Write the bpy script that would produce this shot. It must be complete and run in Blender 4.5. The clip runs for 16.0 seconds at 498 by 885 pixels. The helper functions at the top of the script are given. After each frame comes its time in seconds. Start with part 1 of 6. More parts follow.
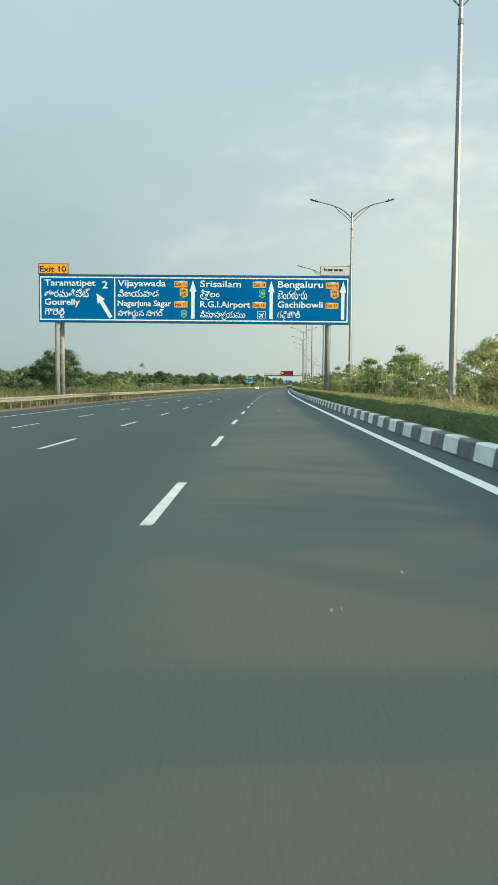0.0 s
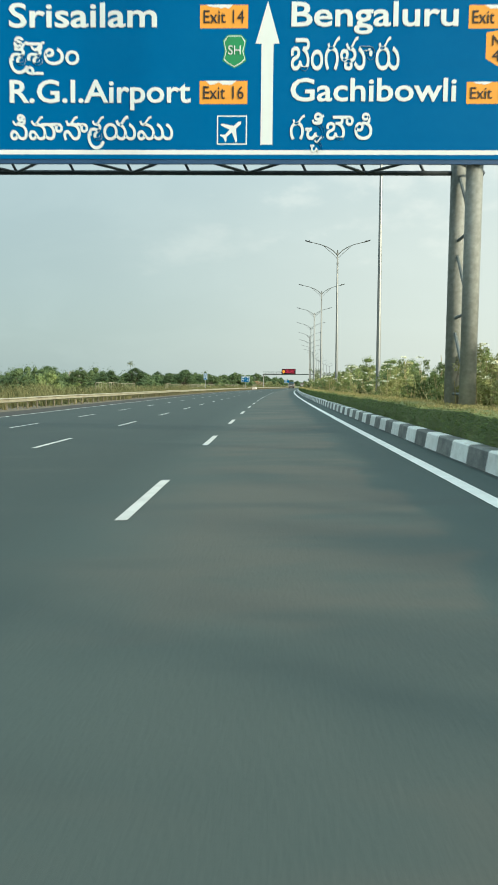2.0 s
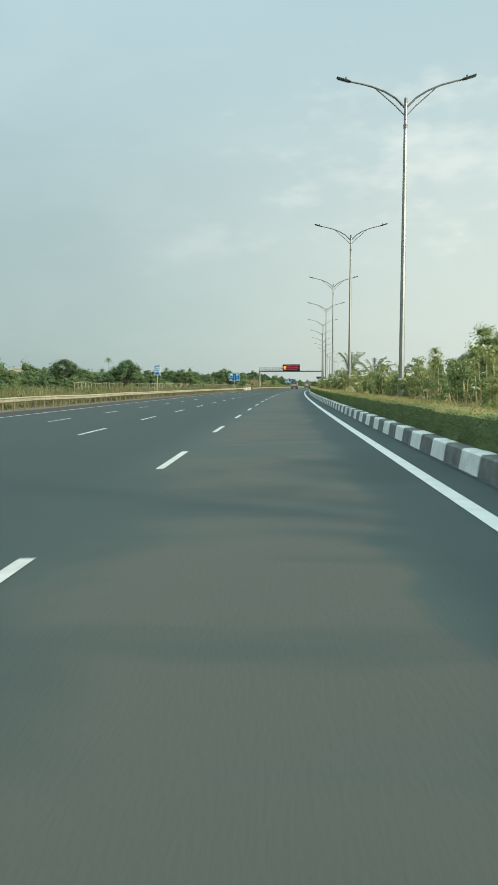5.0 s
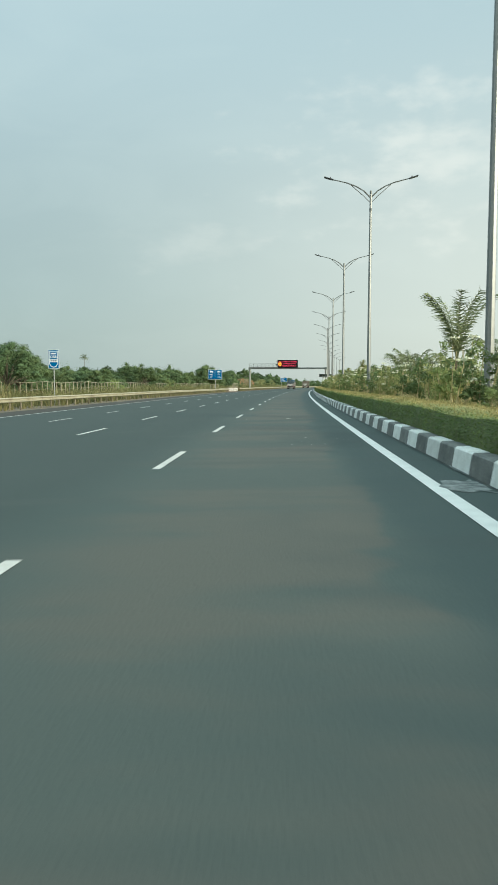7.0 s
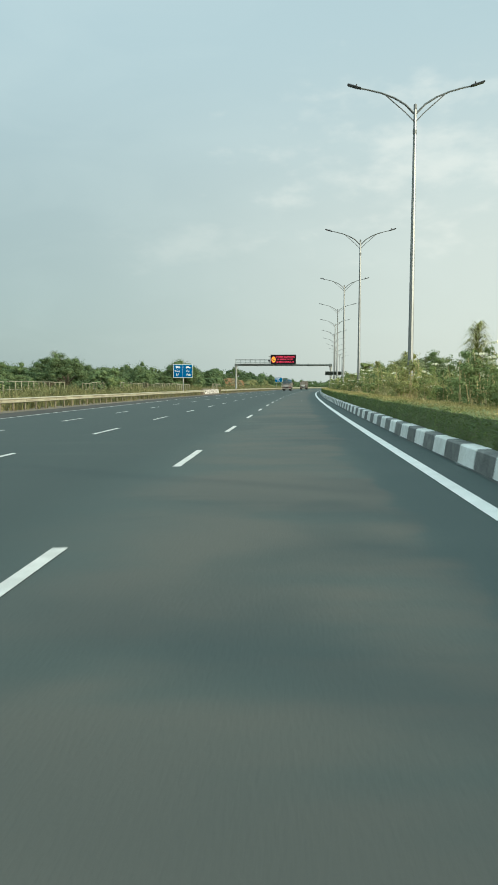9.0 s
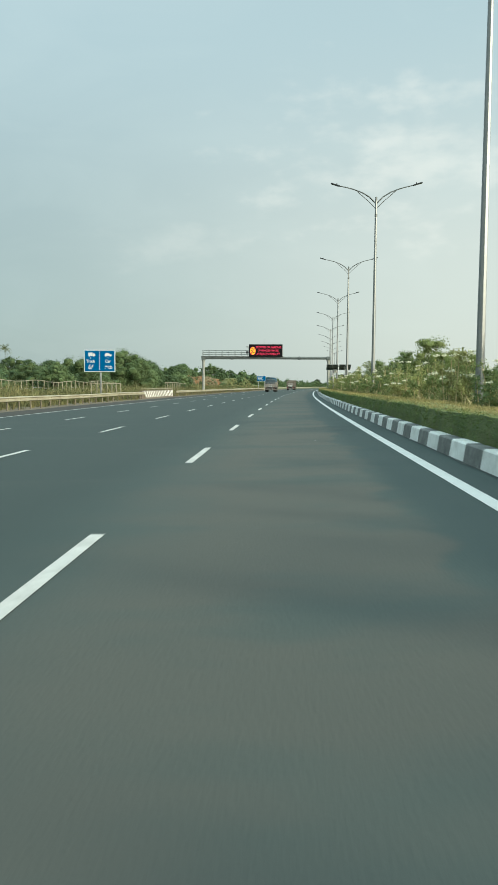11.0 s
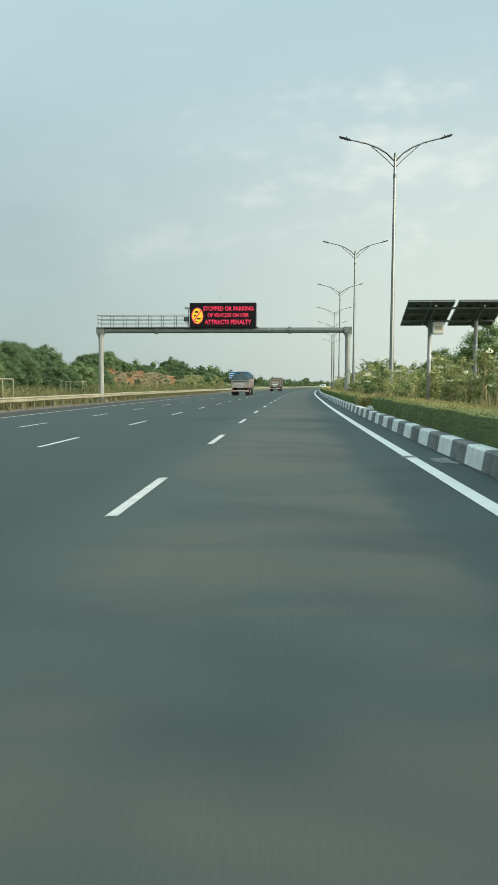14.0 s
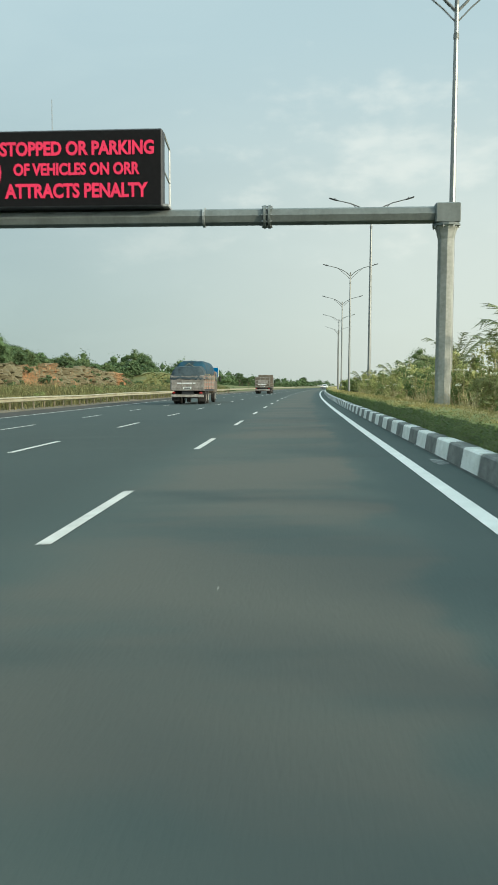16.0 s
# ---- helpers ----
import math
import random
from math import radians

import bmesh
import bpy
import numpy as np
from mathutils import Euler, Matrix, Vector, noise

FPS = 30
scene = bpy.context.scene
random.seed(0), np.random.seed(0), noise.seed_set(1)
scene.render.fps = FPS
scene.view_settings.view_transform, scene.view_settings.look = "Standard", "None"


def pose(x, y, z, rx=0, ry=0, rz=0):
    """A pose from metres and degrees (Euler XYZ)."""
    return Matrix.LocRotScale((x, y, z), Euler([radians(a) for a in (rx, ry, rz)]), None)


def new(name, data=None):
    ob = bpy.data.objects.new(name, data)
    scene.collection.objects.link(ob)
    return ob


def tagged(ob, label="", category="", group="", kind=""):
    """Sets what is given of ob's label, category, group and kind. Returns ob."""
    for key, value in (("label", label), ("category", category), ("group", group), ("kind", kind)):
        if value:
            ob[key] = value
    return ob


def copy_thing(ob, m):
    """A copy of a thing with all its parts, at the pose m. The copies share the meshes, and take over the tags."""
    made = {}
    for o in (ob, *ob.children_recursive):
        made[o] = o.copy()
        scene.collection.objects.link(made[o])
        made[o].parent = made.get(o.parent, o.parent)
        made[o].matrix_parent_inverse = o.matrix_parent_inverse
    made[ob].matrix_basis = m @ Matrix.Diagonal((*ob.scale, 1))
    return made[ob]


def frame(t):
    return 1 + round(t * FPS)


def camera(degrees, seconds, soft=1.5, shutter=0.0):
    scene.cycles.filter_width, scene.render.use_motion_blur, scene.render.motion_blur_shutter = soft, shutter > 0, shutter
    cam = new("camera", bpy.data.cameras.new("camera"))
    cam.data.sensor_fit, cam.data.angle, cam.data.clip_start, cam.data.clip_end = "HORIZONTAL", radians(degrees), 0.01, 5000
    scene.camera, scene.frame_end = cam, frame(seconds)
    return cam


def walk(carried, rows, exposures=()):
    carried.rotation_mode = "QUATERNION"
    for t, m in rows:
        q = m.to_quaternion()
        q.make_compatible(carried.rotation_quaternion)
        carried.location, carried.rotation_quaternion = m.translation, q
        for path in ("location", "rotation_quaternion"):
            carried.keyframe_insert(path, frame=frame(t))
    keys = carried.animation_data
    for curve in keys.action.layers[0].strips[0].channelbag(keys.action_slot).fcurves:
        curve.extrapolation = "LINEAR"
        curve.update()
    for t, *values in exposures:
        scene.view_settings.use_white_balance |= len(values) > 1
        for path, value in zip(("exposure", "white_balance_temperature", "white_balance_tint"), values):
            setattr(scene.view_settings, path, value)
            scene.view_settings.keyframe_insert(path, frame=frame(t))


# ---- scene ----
cam = camera(36.823, 16.0, soft=1.5, shutter=0.1)
PATH = [
    (0, pose(1.193, 0.253, 1.201, 85.633, -0.160, 3.422)),
    (0.5, pose(0.823, 11.474, 1.201, 85.762, -0.101, 3.196)),
    (1, pose(0.507, 22.685, 1.201, 85.664, -0.198, 2.935)),
    (1.5, pose(0.231, 33.747, 1.201, 85.616, -0.050, 3.343)),
    (2, pose(-0.073, 45.012, 1.201, 85.637, -0.114, 3.417)),
    (2.5, pose(-0.316, 56.196, 1.201, 85.641, -0.027, 3.486)),
    (3, pose(-0.543, 67.473, 1.201, 85.631, -0.004, 3.449)),
    (3.5, pose(-0.771, 78.685, 1.201, 85.646, -0.029, 3.306)),
    (4, pose(-0.966, 89.941, 1.201, 85.649, -0.109, 3.405)),
    (6.5, pose(-1.612, 146.557, 1.201, 85.565, 0.125, 3.439)),
    (7, pose(-1.697, 157.709, 1.201, 85.595, -0.007, 3.113)),
    (7.5, pose(-1.756, 168.932, 1.201, 85.600, -0.037, 3.141)),
    (8, pose(-1.818, 179.959, 1.201, 85.621, -0.161, 3.048)),
    (8.5, pose(-1.858, 191.052, 1.201, 85.627, 0.015, 2.986)),
    (9, pose(-1.874, 202.250, 1.201, 85.651, -0.160, 2.758)),
    (11.5, pose(-1.300, 257.972, 1.201, 85.618, -0.215, 1.402)),
    (12, pose(-1.020, 269.366, 1.201, 85.535, -0.064, 1.292)),
    (12.5, pose(-0.656, 280.752, 1.201, 85.564, -0.060, 1.254)),
    (13, pose(-0.256, 292.149, 1.201, 85.548, -0.062, 1.135)),
    (13.5, pose(0.196, 303.424, 1.201, 85.586, -0.229, 0.859)),
    (14, pose(0.698, 314.752, 1.201, 85.595, -0.180, 0.551)),
    (14.5, pose(1.267, 326.177, 1.201, 85.650, -0.168, 0.155)),
    (15, pose(1.965, 337.842, 1.201, 85.613, -0.111, 0.002)),
    (15.5, pose(2.669, 349.438, 1.201, 85.562, 0.098, -0.064)),
    (16, pose(3.350, 361.047, 1.201, 85.602, -0.169, 0.299)),
]
walk(cam, PATH, exposures=[(0.0, 0.5, 6150, 2.0), (1.2, 0.5, 6150, 2.0), (1.9, 0.6, 6150, 2.0), (2.15, 0.62, 6150, 2.0), (2.5, 0.56, 6400, 2.0), (2.8, 0.5, 6200, 2.0), (3.6, 0.5, 6150, 2.0), (16.0, 0.5, 6150, 2.0)])

# ---- light ----
SUN_AZ, SUN_EL = radians(122), radians(19.5)      # clockwise from straight ahead (+y)
world = bpy.data.worlds.new("sky")
scene.world = world
world.use_nodes = True
wn, wl = world.node_tree.nodes, world.node_tree.links
wn.clear()
w_out = wn.new("ShaderNodeOutputWorld")
w_bg = wn.new("ShaderNodeBackground")
w_bg.inputs["Strength"].default_value = 0.1
w_sky = wn.new("ShaderNodeTexSky")
w_sky.sky_type = "NISHITA"
w_sky.sun_disc = False
w_sky.sun_elevation, w_sky.sun_rotation = SUN_EL, SUN_AZ
w_sky.air_density, w_sky.dust_density, w_sky.ozone_density = 1.0, 3.0, 1.0
# thin haze over the clear sky, with faint broken cloud in it
w_co = wn.new("ShaderNodeTexCoord")
w_map = wn.new("ShaderNodeMapping")
w_map.inputs["Scale"].default_value = (1.6, 1.6, 4.2)
w_map.inputs["Location"].default_value = (0.35, 0.2, 0.1)
w_noise = wn.new("ShaderNodeTexNoise")
w_noise.inputs["Scale"].default_value, w_noise.inputs["Detail"].default_value = 2.6, 6.0
w_noise.inputs["Distortion"].default_value = 0.6
w_ramp = wn.new("ShaderNodeMapRange")
w_ramp.inputs["From Min"].default_value, w_ramp.inputs["From Max"].default_value = 0.50, 0.80
w_ramp.inputs["To Min"].default_value, w_ramp.inputs["To Max"].default_value = 0.0, 0.10
w_haze = wn.new("ShaderNodeMix")
w_haze.data_type = "RGBA"
w_haze.inputs[0].default_value = 0.85
# haze glows warmer and brighter towards the sun's side
w_sep = wn.new("ShaderNodeSeparateXYZ")
wl.new(w_co.outputs["Generated"], w_sep.inputs[0])
w_side = wn.new("ShaderNodeMapRange")
w_side.interpolation_type = "SMOOTHSTEP"
w_side.inputs["From Min"].default_value, w_side.inputs["From Max"].default_value = -0.40, 0.32
wl.new(w_sep.outputs["X"], w_side.inputs["Value"])
w_tone = wn.new("ShaderNodeMix")
w_tone.data_type = "RGBA"
w_tone.inputs[6].default_value, w_tone.inputs[7].default_value = (3.22, 3.8, 3.68, 1), (5.7, 5.85, 5.3, 1)
wl.new(w_side.outputs["Result"], w_tone.inputs[0])
# the haze thins upwards into clear blue
w_last = w_tone.outputs[2]
for low, high, tint in ((0.14, 0.46, (4.08, 4.98, 5.14, 1)), (0.52, 0.92, (9.0, 12.6, 13.4, 1))):
    w_up = wn.new("ShaderNodeMapRange")
    w_up.interpolation_type = "SMOOTHSTEP"
    w_up.inputs["From Min"].default_value, w_up.inputs["From Max"].default_value = low, high
    wl.new(w_sep.outputs["Z"], w_up.inputs["Value"])
    w_blue = wn.new("ShaderNodeMix")
    w_blue.data_type = "RGBA"
    w_blue.inputs[7].default_value = tint
    wl.new(w_up.outputs["Result"], w_blue.inputs[0])
    wl.new(w_last, w_blue.inputs[6])
    w_last = w_blue.outputs[2]
# broad glow of the haze round the sun, behind the camera
w_dot = wn.new("ShaderNodeVectorMath")
w_dot.operation = "DOT_PRODUCT"
w_dot.inputs[1].default_value = (math.sin(SUN_AZ) * math.cos(SUN_EL), math.cos(SUN_AZ) * math.cos(SUN_EL), math.sin(SUN_EL))
wl.new(w_co.outputs["Generated"], w_dot.inputs[0])
w_near = wn.new("ShaderNodeMapRange")
w_near.interpolation_type = "SMOOTHSTEP"
w_near.inputs["From Min"].default_value, w_near.inputs["From Max"].default_value = 0.12, 1.0
wl.new(w_dot.outputs["Value"], w_near.inputs["Value"])
w_glow = wn.new("ShaderNodeMix")
w_glow.data_type = "RGBA"
w_glow.inputs[7].default_value = (13.5, 13.8, 12.8, 1)
wl.new(w_near.outputs["Result"], w_glow.inputs[0])
wl.new(w_last, w_glow.inputs[6])
wl.new(w_glow.outputs[2], w_haze.inputs[7])
w_cloud = wn.new("ShaderNodeMix")
w_cloud.data_type = "RGBA"
w_cloud.inputs[7].default_value = (6.4, 6.9, 6.5, 1)
wl.new(w_co.outputs["Generated"], w_map.inputs["Vector"])
wl.new(w_map.outputs["Vector"], w_noise.inputs["Vector"])
wl.new(w_noise.outputs["Fac"], w_ramp.inputs["Value"])
wl.new(w_sky.outputs["Color"], w_haze.inputs[6])
wl.new(w_haze.outputs[2], w_cloud.inputs[6])
wl.new(w_ramp.outputs["Result"], w_cloud.inputs[0])
# two banks of small broken cumulus low over the horizon
w_puff = wn.new("ShaderNodeTexNoise")
w_puff.inputs["Scale"].default_value, w_puff.inputs["Detail"].default_value = 17.0, 5.0
w_puff_map = wn.new("ShaderNodeMapping")
w_puff_map.inputs["Scale"].default_value = (1.0, 1.0, 2.1)
wl.new(w_co.outputs["Generated"], w_puff_map.inputs["Vector"])
wl.new(w_puff_map.outputs["Vector"], w_puff.inputs["Vector"])
w_last = w_cloud.outputs[2]
for centre, reach, strong in (((0.160, 0.95, 0.275), (5.6, 0.0, 10.5), 0.42), ((-0.118, 0.97, 0.176), (10.5, 0.0, 30.0), 0.17)):
    w_off = wn.new("ShaderNodeVectorMath")
    w_off.operation = "SUBTRACT"
    w_off.inputs[1].default_value = centre
    wl.new(w_co.outputs["Generated"], w_off.inputs[0])
    w_mul = wn.new("ShaderNodeVectorMath")
    w_mul.operation = "MULTIPLY"
    w_mul.inputs[1].default_value = reach
    wl.new(w_off.outputs["Vector"], w_mul.inputs[0])
    w_len = wn.new("ShaderNodeVectorMath")
    w_len.operation = "LENGTH"
    wl.new(w_mul.outputs["Vector"], w_len.inputs[0])
    w_sum = wn.new("ShaderNodeMath")
    w_sum.operation = "MULTIPLY_ADD"
    w_sum.inputs[1].default_value = -0.26
    wl.new(w_len.outputs["Value"], w_sum.inputs[0])
    wl.new(w_puff.outputs["Fac"], w_sum.inputs[2])
    w_lim = wn.new("ShaderNodeMapRange")
    w_lim.interpolation_type = "SMOOTHSTEP"
    w_lim.inputs["From Min"].default_value, w_lim.inputs["From Max"].default_value = 0.22, 0.66
    w_lim.inputs["To Max"].default_value = strong
    wl.new(w_sum.outputs[0], w_lim.inputs["Value"])
    w_mix = wn.new("ShaderNodeMix")
    w_mix.data_type = "RGBA"
    w_mix.inputs[7].default_value = (7.2, 6.9, 6.3, 1)
    wl.new(w_lim.outputs["Result"], w_mix.inputs[0])
    wl.new(w_last, w_mix.inputs[6])
    w_last = w_mix.outputs[2]
wl.new(w_last, w_bg.inputs["Color"])
wl.new(w_bg.outputs["Background"], w_out.inputs["Surface"])

sun = new("sun", bpy.data.lights.new("sun", "SUN"))
sun.data.energy, sun.data.angle, sun.data.color = 2.95, radians(4.5), (1.0, 0.86, 0.64)
sun_dir = Vector((math.sin(SUN_AZ) * math.cos(SUN_EL), math.cos(SUN_AZ) * math.cos(SUN_EL), math.sin(SUN_EL)))
sun.matrix_world = Matrix.Translation((60, 40, 90)) @ sun_dir.to_track_quat("Z", "Y").to_matrix().to_4x4()


# ---- materials ----
def material(name, colour, rough=0.7, metal=0.0, second=None, scale=3.0, amount=0.5, fine=40.0, bump=0.15,
             stretch=(1, 1, 1), per_object=0.0, per_island=0.0, emit=None, translucent=0.0, spec=0.4):
    """Two colours mixed by noise at a coarse and a fine scale, with relief from the fine one."""
    m = bpy.data.materials.new(name)
    m.use_nodes = True
    n, l = m.node_tree.nodes, m.node_tree.links
    b = n["Principled BSDF"]
    b.inputs["Roughness"].default_value = rough
    b.inputs["Metallic"].default_value = metal
    b.inputs["Specular IOR Level"].default_value = spec
    second = second or tuple(c * 0.7 for c in colour)
    co = n.new("ShaderNodeTexCoord")
    mp = n.new("ShaderNodeMapping")
    mp.inputs["Scale"].default_value = stretch
    l.new(co.outputs["Object"], mp.inputs["Vector"])
    a = n.new("ShaderNodeTexNoise")
    a.inputs["Scale"].default_value, a.inputs["Detail"].default_value = scale, 5.0
    f = n.new("ShaderNodeTexNoise")
    f.inputs["Scale"].default_value, f.inputs["Detail"].default_value = fine, 3.0
    l.new(mp.outputs["Vector"], a.inputs["Vector"])
    l.new(co.outputs["Object"], f.inputs["Vector"])
    add = n.new("ShaderNodeMath")
    add.operation = "MULTIPLY_ADD"
    add.inputs[1].default_value = 0.6
    l.new(f.outputs["Fac"], add.inputs[0])
    l.new(a.outputs["Fac"], add.inputs[2])
    rng = n.new("ShaderNodeMapRange")
    rng.inputs["From Min"].default_value, rng.inputs["From Max"].default_value = 0.55, 1.05
    rng.inputs["To Max"].default_value = amount * 2
    l.new(add.outputs[0], rng.inputs["Value"])
    mix = n.new("ShaderNodeMix")
    mix.data_type = "RGBA"
    mix.inputs[6].default_value, mix.inputs[7].default_value = (*colour, 1), (*second, 1)
    l.new(rng.outputs["Result"], mix.inputs[0])
    last = mix.outputs[2]
    for share, node, socket in ((per_object, "ShaderNodeObjectInfo", "Random"), (per_island, "ShaderNodeNewGeometry", "Random Per Island")):
        if share:
            src = n.new(node)
            r2 = n.new("ShaderNodeMapRange")
            r2.inputs["To Min"].default_value, r2.inputs["To Max"].default_value = 1 - share, 1 + share
            l.new(src.outputs[socket], r2.inputs["Value"])
            hsv = n.new("ShaderNodeHueSaturation")
            l.new(r2.outputs["Result"], hsv.inputs["Value"])
            l.new(last, hsv.inputs["Color"])
            last = hsv.outputs["Color"]
    l.new(last, b.inputs["Base Color"])
    if bump:
        bp = n.new("ShaderNodeBump")
        bp.inputs["Strength"].default_value, bp.inputs["Distance"].default_value = bump, 0.02
        l.new(f.outputs["Fac"], bp.inputs["Height"])
        l.new(bp.outputs["Normal"], b.inputs["Normal"])
    if emit:
        b.inputs["Emission Color"].default_value, b.inputs["Emission Strength"].default_value = (*emit[0], 1), emit[1]
    if translucent:
        t = n.new("ShaderNodeBsdfTranslucent")
        l.new(last, t.inputs["Color"])
        ms = n.new("ShaderNodeMixShader")
        ms.inputs[0].default_value = translucent
        l.new(b.outputs["BSDF"], ms.inputs[1])
        l.new(t.outputs["BSDF"], ms.inputs[2])
        l.new(ms.outputs["Shader"], n["Material Output"].inputs["Surface"])
    return m


def asphalt():
    """Dark blue-grey bitumen; a browner, paler track of wear and painted sunlight with a ragged edge in the inner lane,
    crossed by dull streaks of painted shade, and faint tracks of wear in the other lanes."""
    m = material("asphalt", (0.040, 0.060, 0.057), 0.85, second=(0.050, 0.069, 0.065), scale=0.35, amount=0.5, fine=45, bump=0.2, stretch=(0.5, 1.6, 1))
    n, l = m.node_tree.nodes, m.node_tree.links
    b = n["Principled BSDF"]
    base = b.inputs["Base Color"].links[0].from_socket
    uv = n.new("ShaderNodeUVMap")
    sep = n.new("ShaderNodeSeparateXYZ")
    l.new(uv.outputs["UV"], sep.inputs[0])

    def maths(op, a, k=None, c=None):
        node = n.new("ShaderNodeMath")
        node.operation = op
        for i, v in enumerate((a, k, c)):
            if v is None:
                continue
            if isinstance(v, (int, float)):
                node.inputs[i].default_value = v
            else:
                l.new(v, node.inputs[i])
        return node.outputs[0]

    def streaks(across, along, detail, shift, rough=0.5):
        """Noise drawn out across the road."""
        com = n.new("ShaderNodeCombineXYZ")
        l.new(maths("MULTIPLY", sep.outputs["X"], across), com.inputs["X"])
        l.new(maths("MULTIPLY", sep.outputs["Y"], along), com.inputs["Y"])
        com.inputs["Z"].default_value = shift
        t = n.new("ShaderNodeTexNoise")
        t.inputs["Scale"].default_value, t.inputs["Detail"].default_value, t.inputs["Roughness"].default_value = 1.0, detail, rough
        l.new(com.outputs[0], t.inputs["Vector"])
        return t.outputs["Fac"]

    def ramp(v, a, c, lo=0.0, hi=1.0):
        r = n.new("ShaderNodeMapRange")
        r.interpolation_type = "SMOOTHSTEP"
        r.inputs["From Min"].default_value, r.inputs["From Max"].default_value = a, c
        r.inputs["To Min"].default_value, r.inputs["To Max"].default_value = lo, hi
        l.new(v, r.inputs["Value"])
        return r.outputs["Result"]

    def blend(fac, a, colour):
        mix = n.new("ShaderNodeMix")
        mix.data_type = "RGBA"
        l.new(fac, mix.inputs[0])
        l.new(a, mix.inputs[6])
        mix.inputs[7].default_value = (*colour, 1)
        return mix.outputs[2]

    # inner-lane track: wear plus painted sunlight; outer edge wanders, cut into shade fingers
    edge = maths("ADD", sep.outputs["X"], maths("MULTIPLY_ADD", streaks(0.5, 0.75, 3.0, 2.0), 1.5, -0.75))
    edge = maths("ADD", edge, maths("MULTIPLY_ADD", streaks(0.9, 0.07, 2.0, 9.0), 1.0, -0.5))
    track = maths("MULTIPLY", ramp(edge, -0.82, -1.08), ramp(edge, -4.4, -2.7))
    patch = ramp(streaks(0.16, 0.42, 4.0, 5.0, 0.6), 0.40, 0.54)
    lit_wear = maths("MULTIPLY", track, maths("MULTIPLY_ADD", patch, 0.72, 0.24))
    last = blend(lit_wear, base, (0.073, 0.075, 0.065))
    # the other lanes: only a little paler between the wheels
    wave = maths("COSINE", maths("MULTIPLY", sep.outputs["X"], 2 * math.pi / 3.75))
    faint = maths("MULTIPLY_ADD", wave, -0.16, streaks(0.22, 0.2, 4.0, 0.0))
    outer = maths("MULTIPLY", ramp(faint, 0.42, 0.74, 0.0, 0.4), ramp(sep.outputs["X"], -3.2, -4.2))
    last = blend(outer, last, (0.058, 0.074, 0.068))
    # lanes beyond the first toned darker as a whole
    last = blend(ramp(sep.outputs["X"], -3.3, -5.0, 0.0, 0.75), last, (0.0255, 0.040, 0.039))
    # thin dull streaks and broad dark patches lying across, shadows painted as colour
    last = blend(ramp(streaks(0.20, 0.75, 3.0, 12.0), 0.57, 0.68, 0.0, 0.55), last, (0.042, 0.056, 0.053))
    last = blend(ramp(streaks(0.17, 0.14, 4.0, 20.0), 0.56, 0.64, 0.0, 0.6), last, (0.034, 0.050, 0.048))
    l.new(last, b.inputs["Base Color"])
    return m


M_ASPHALT = asphalt()
M_SHOULDER = material("shoulder_asphalt", (0.027, 0.028, 0.027), 0.9, second=(0.052, 0.046, 0.038), scale=0.5, amount=0.4, fine=30)
M_PAINT = material("road_paint", (0.60, 0.59, 0.56), 0.65, second=(0.32, 0.315, 0.295), scale=5, amount=0.34, fine=60)
M_LINE = material("edge_line_paint", (0.72, 0.72, 0.69), 0.65, second=(0.46, 0.46, 0.44), scale=3, amount=0.3, fine=60)
M_KERB_W = material("kerb_white", (0.8, 0.8, 0.77), 0.75, second=(0.46, 0.45, 0.41), scale=4, amount=0.32, fine=30, per_object=0.10)
M_KERB_B = material("kerb_black", (0.08, 0.086, 0.084), 0.7, second=(0.27, 0.27, 0.25), scale=4, amount=0.35, fine=30, per_object=0.15)
M_SOIL = material("soil", (0.20, 0.16, 0.095), 0.95, second=(0.15, 0.14, 0.06), scale=0.5, amount=0.6, fine=8, bump=0.5)
M_GROUND = material("scrub_ground", (0.16, 0.15, 0.06), 0.95, second=(0.07, 0.10, 0.03), scale=0.12, amount=0.6, fine=3, bump=0.5)
M_DIRT = material("verge_dirt", (0.20, 0.165, 0.115), 0.95, second=(0.10, 0.085, 0.06), scale=0.9, amount=0.5, fine=14, bump=0.5)
M_GALV = material("galvanised_steel", (0.40, 0.41, 0.40), 0.5, 0.55, second=(0.22, 0.23, 0.23), scale=1.2, amount=0.4, fine=18, bump=0.05)
M_POLE = material("pole_steel", (0.25, 0.26, 0.26), 0.45, 0.5, second=(0.17, 0.18, 0.18), scale=1.0, amount=0.4, fine=12, bump=0.04)
# set near black: the truss's lack of light is put into the colour
M_TRUSS = material("truss_steel", (0.035, 0.045, 0.055), 0.6, second=(0.06, 0.07, 0.075), scale=2, fine=14)
M_PIPE = material("gantry_steel", (0.15, 0.17, 0.168), 0.55, 0.1, second=(0.10, 0.115, 0.11), scale=1.0, amount=0.5, fine=10, bump=0.06, stretch=(2, 2, 0.4))
# leg grey, lightened against the beam to put the sunlit side into the colour
M_LEG = material("gantry_leg_lit_grey", (0.34, 0.35, 0.325), 0.65, second=(0.20, 0.205, 0.185), scale=0.9, amount=0.6, fine=10, bump=0.08, stretch=(2, 2, 0.5))
M_RAIL = material("guardrail_paint", (0.40, 0.38, 0.275), 0.6, second=(0.20, 0.175, 0.12), scale=0.8, amount=0.4, fine=12, bump=0.06)
M_RAILPOST = material("guardrail_post", (0.22, 0.19, 0.13), 0.75, second=(0.12, 0.10, 0.07), scale=3, amount=0.5, fine=20)
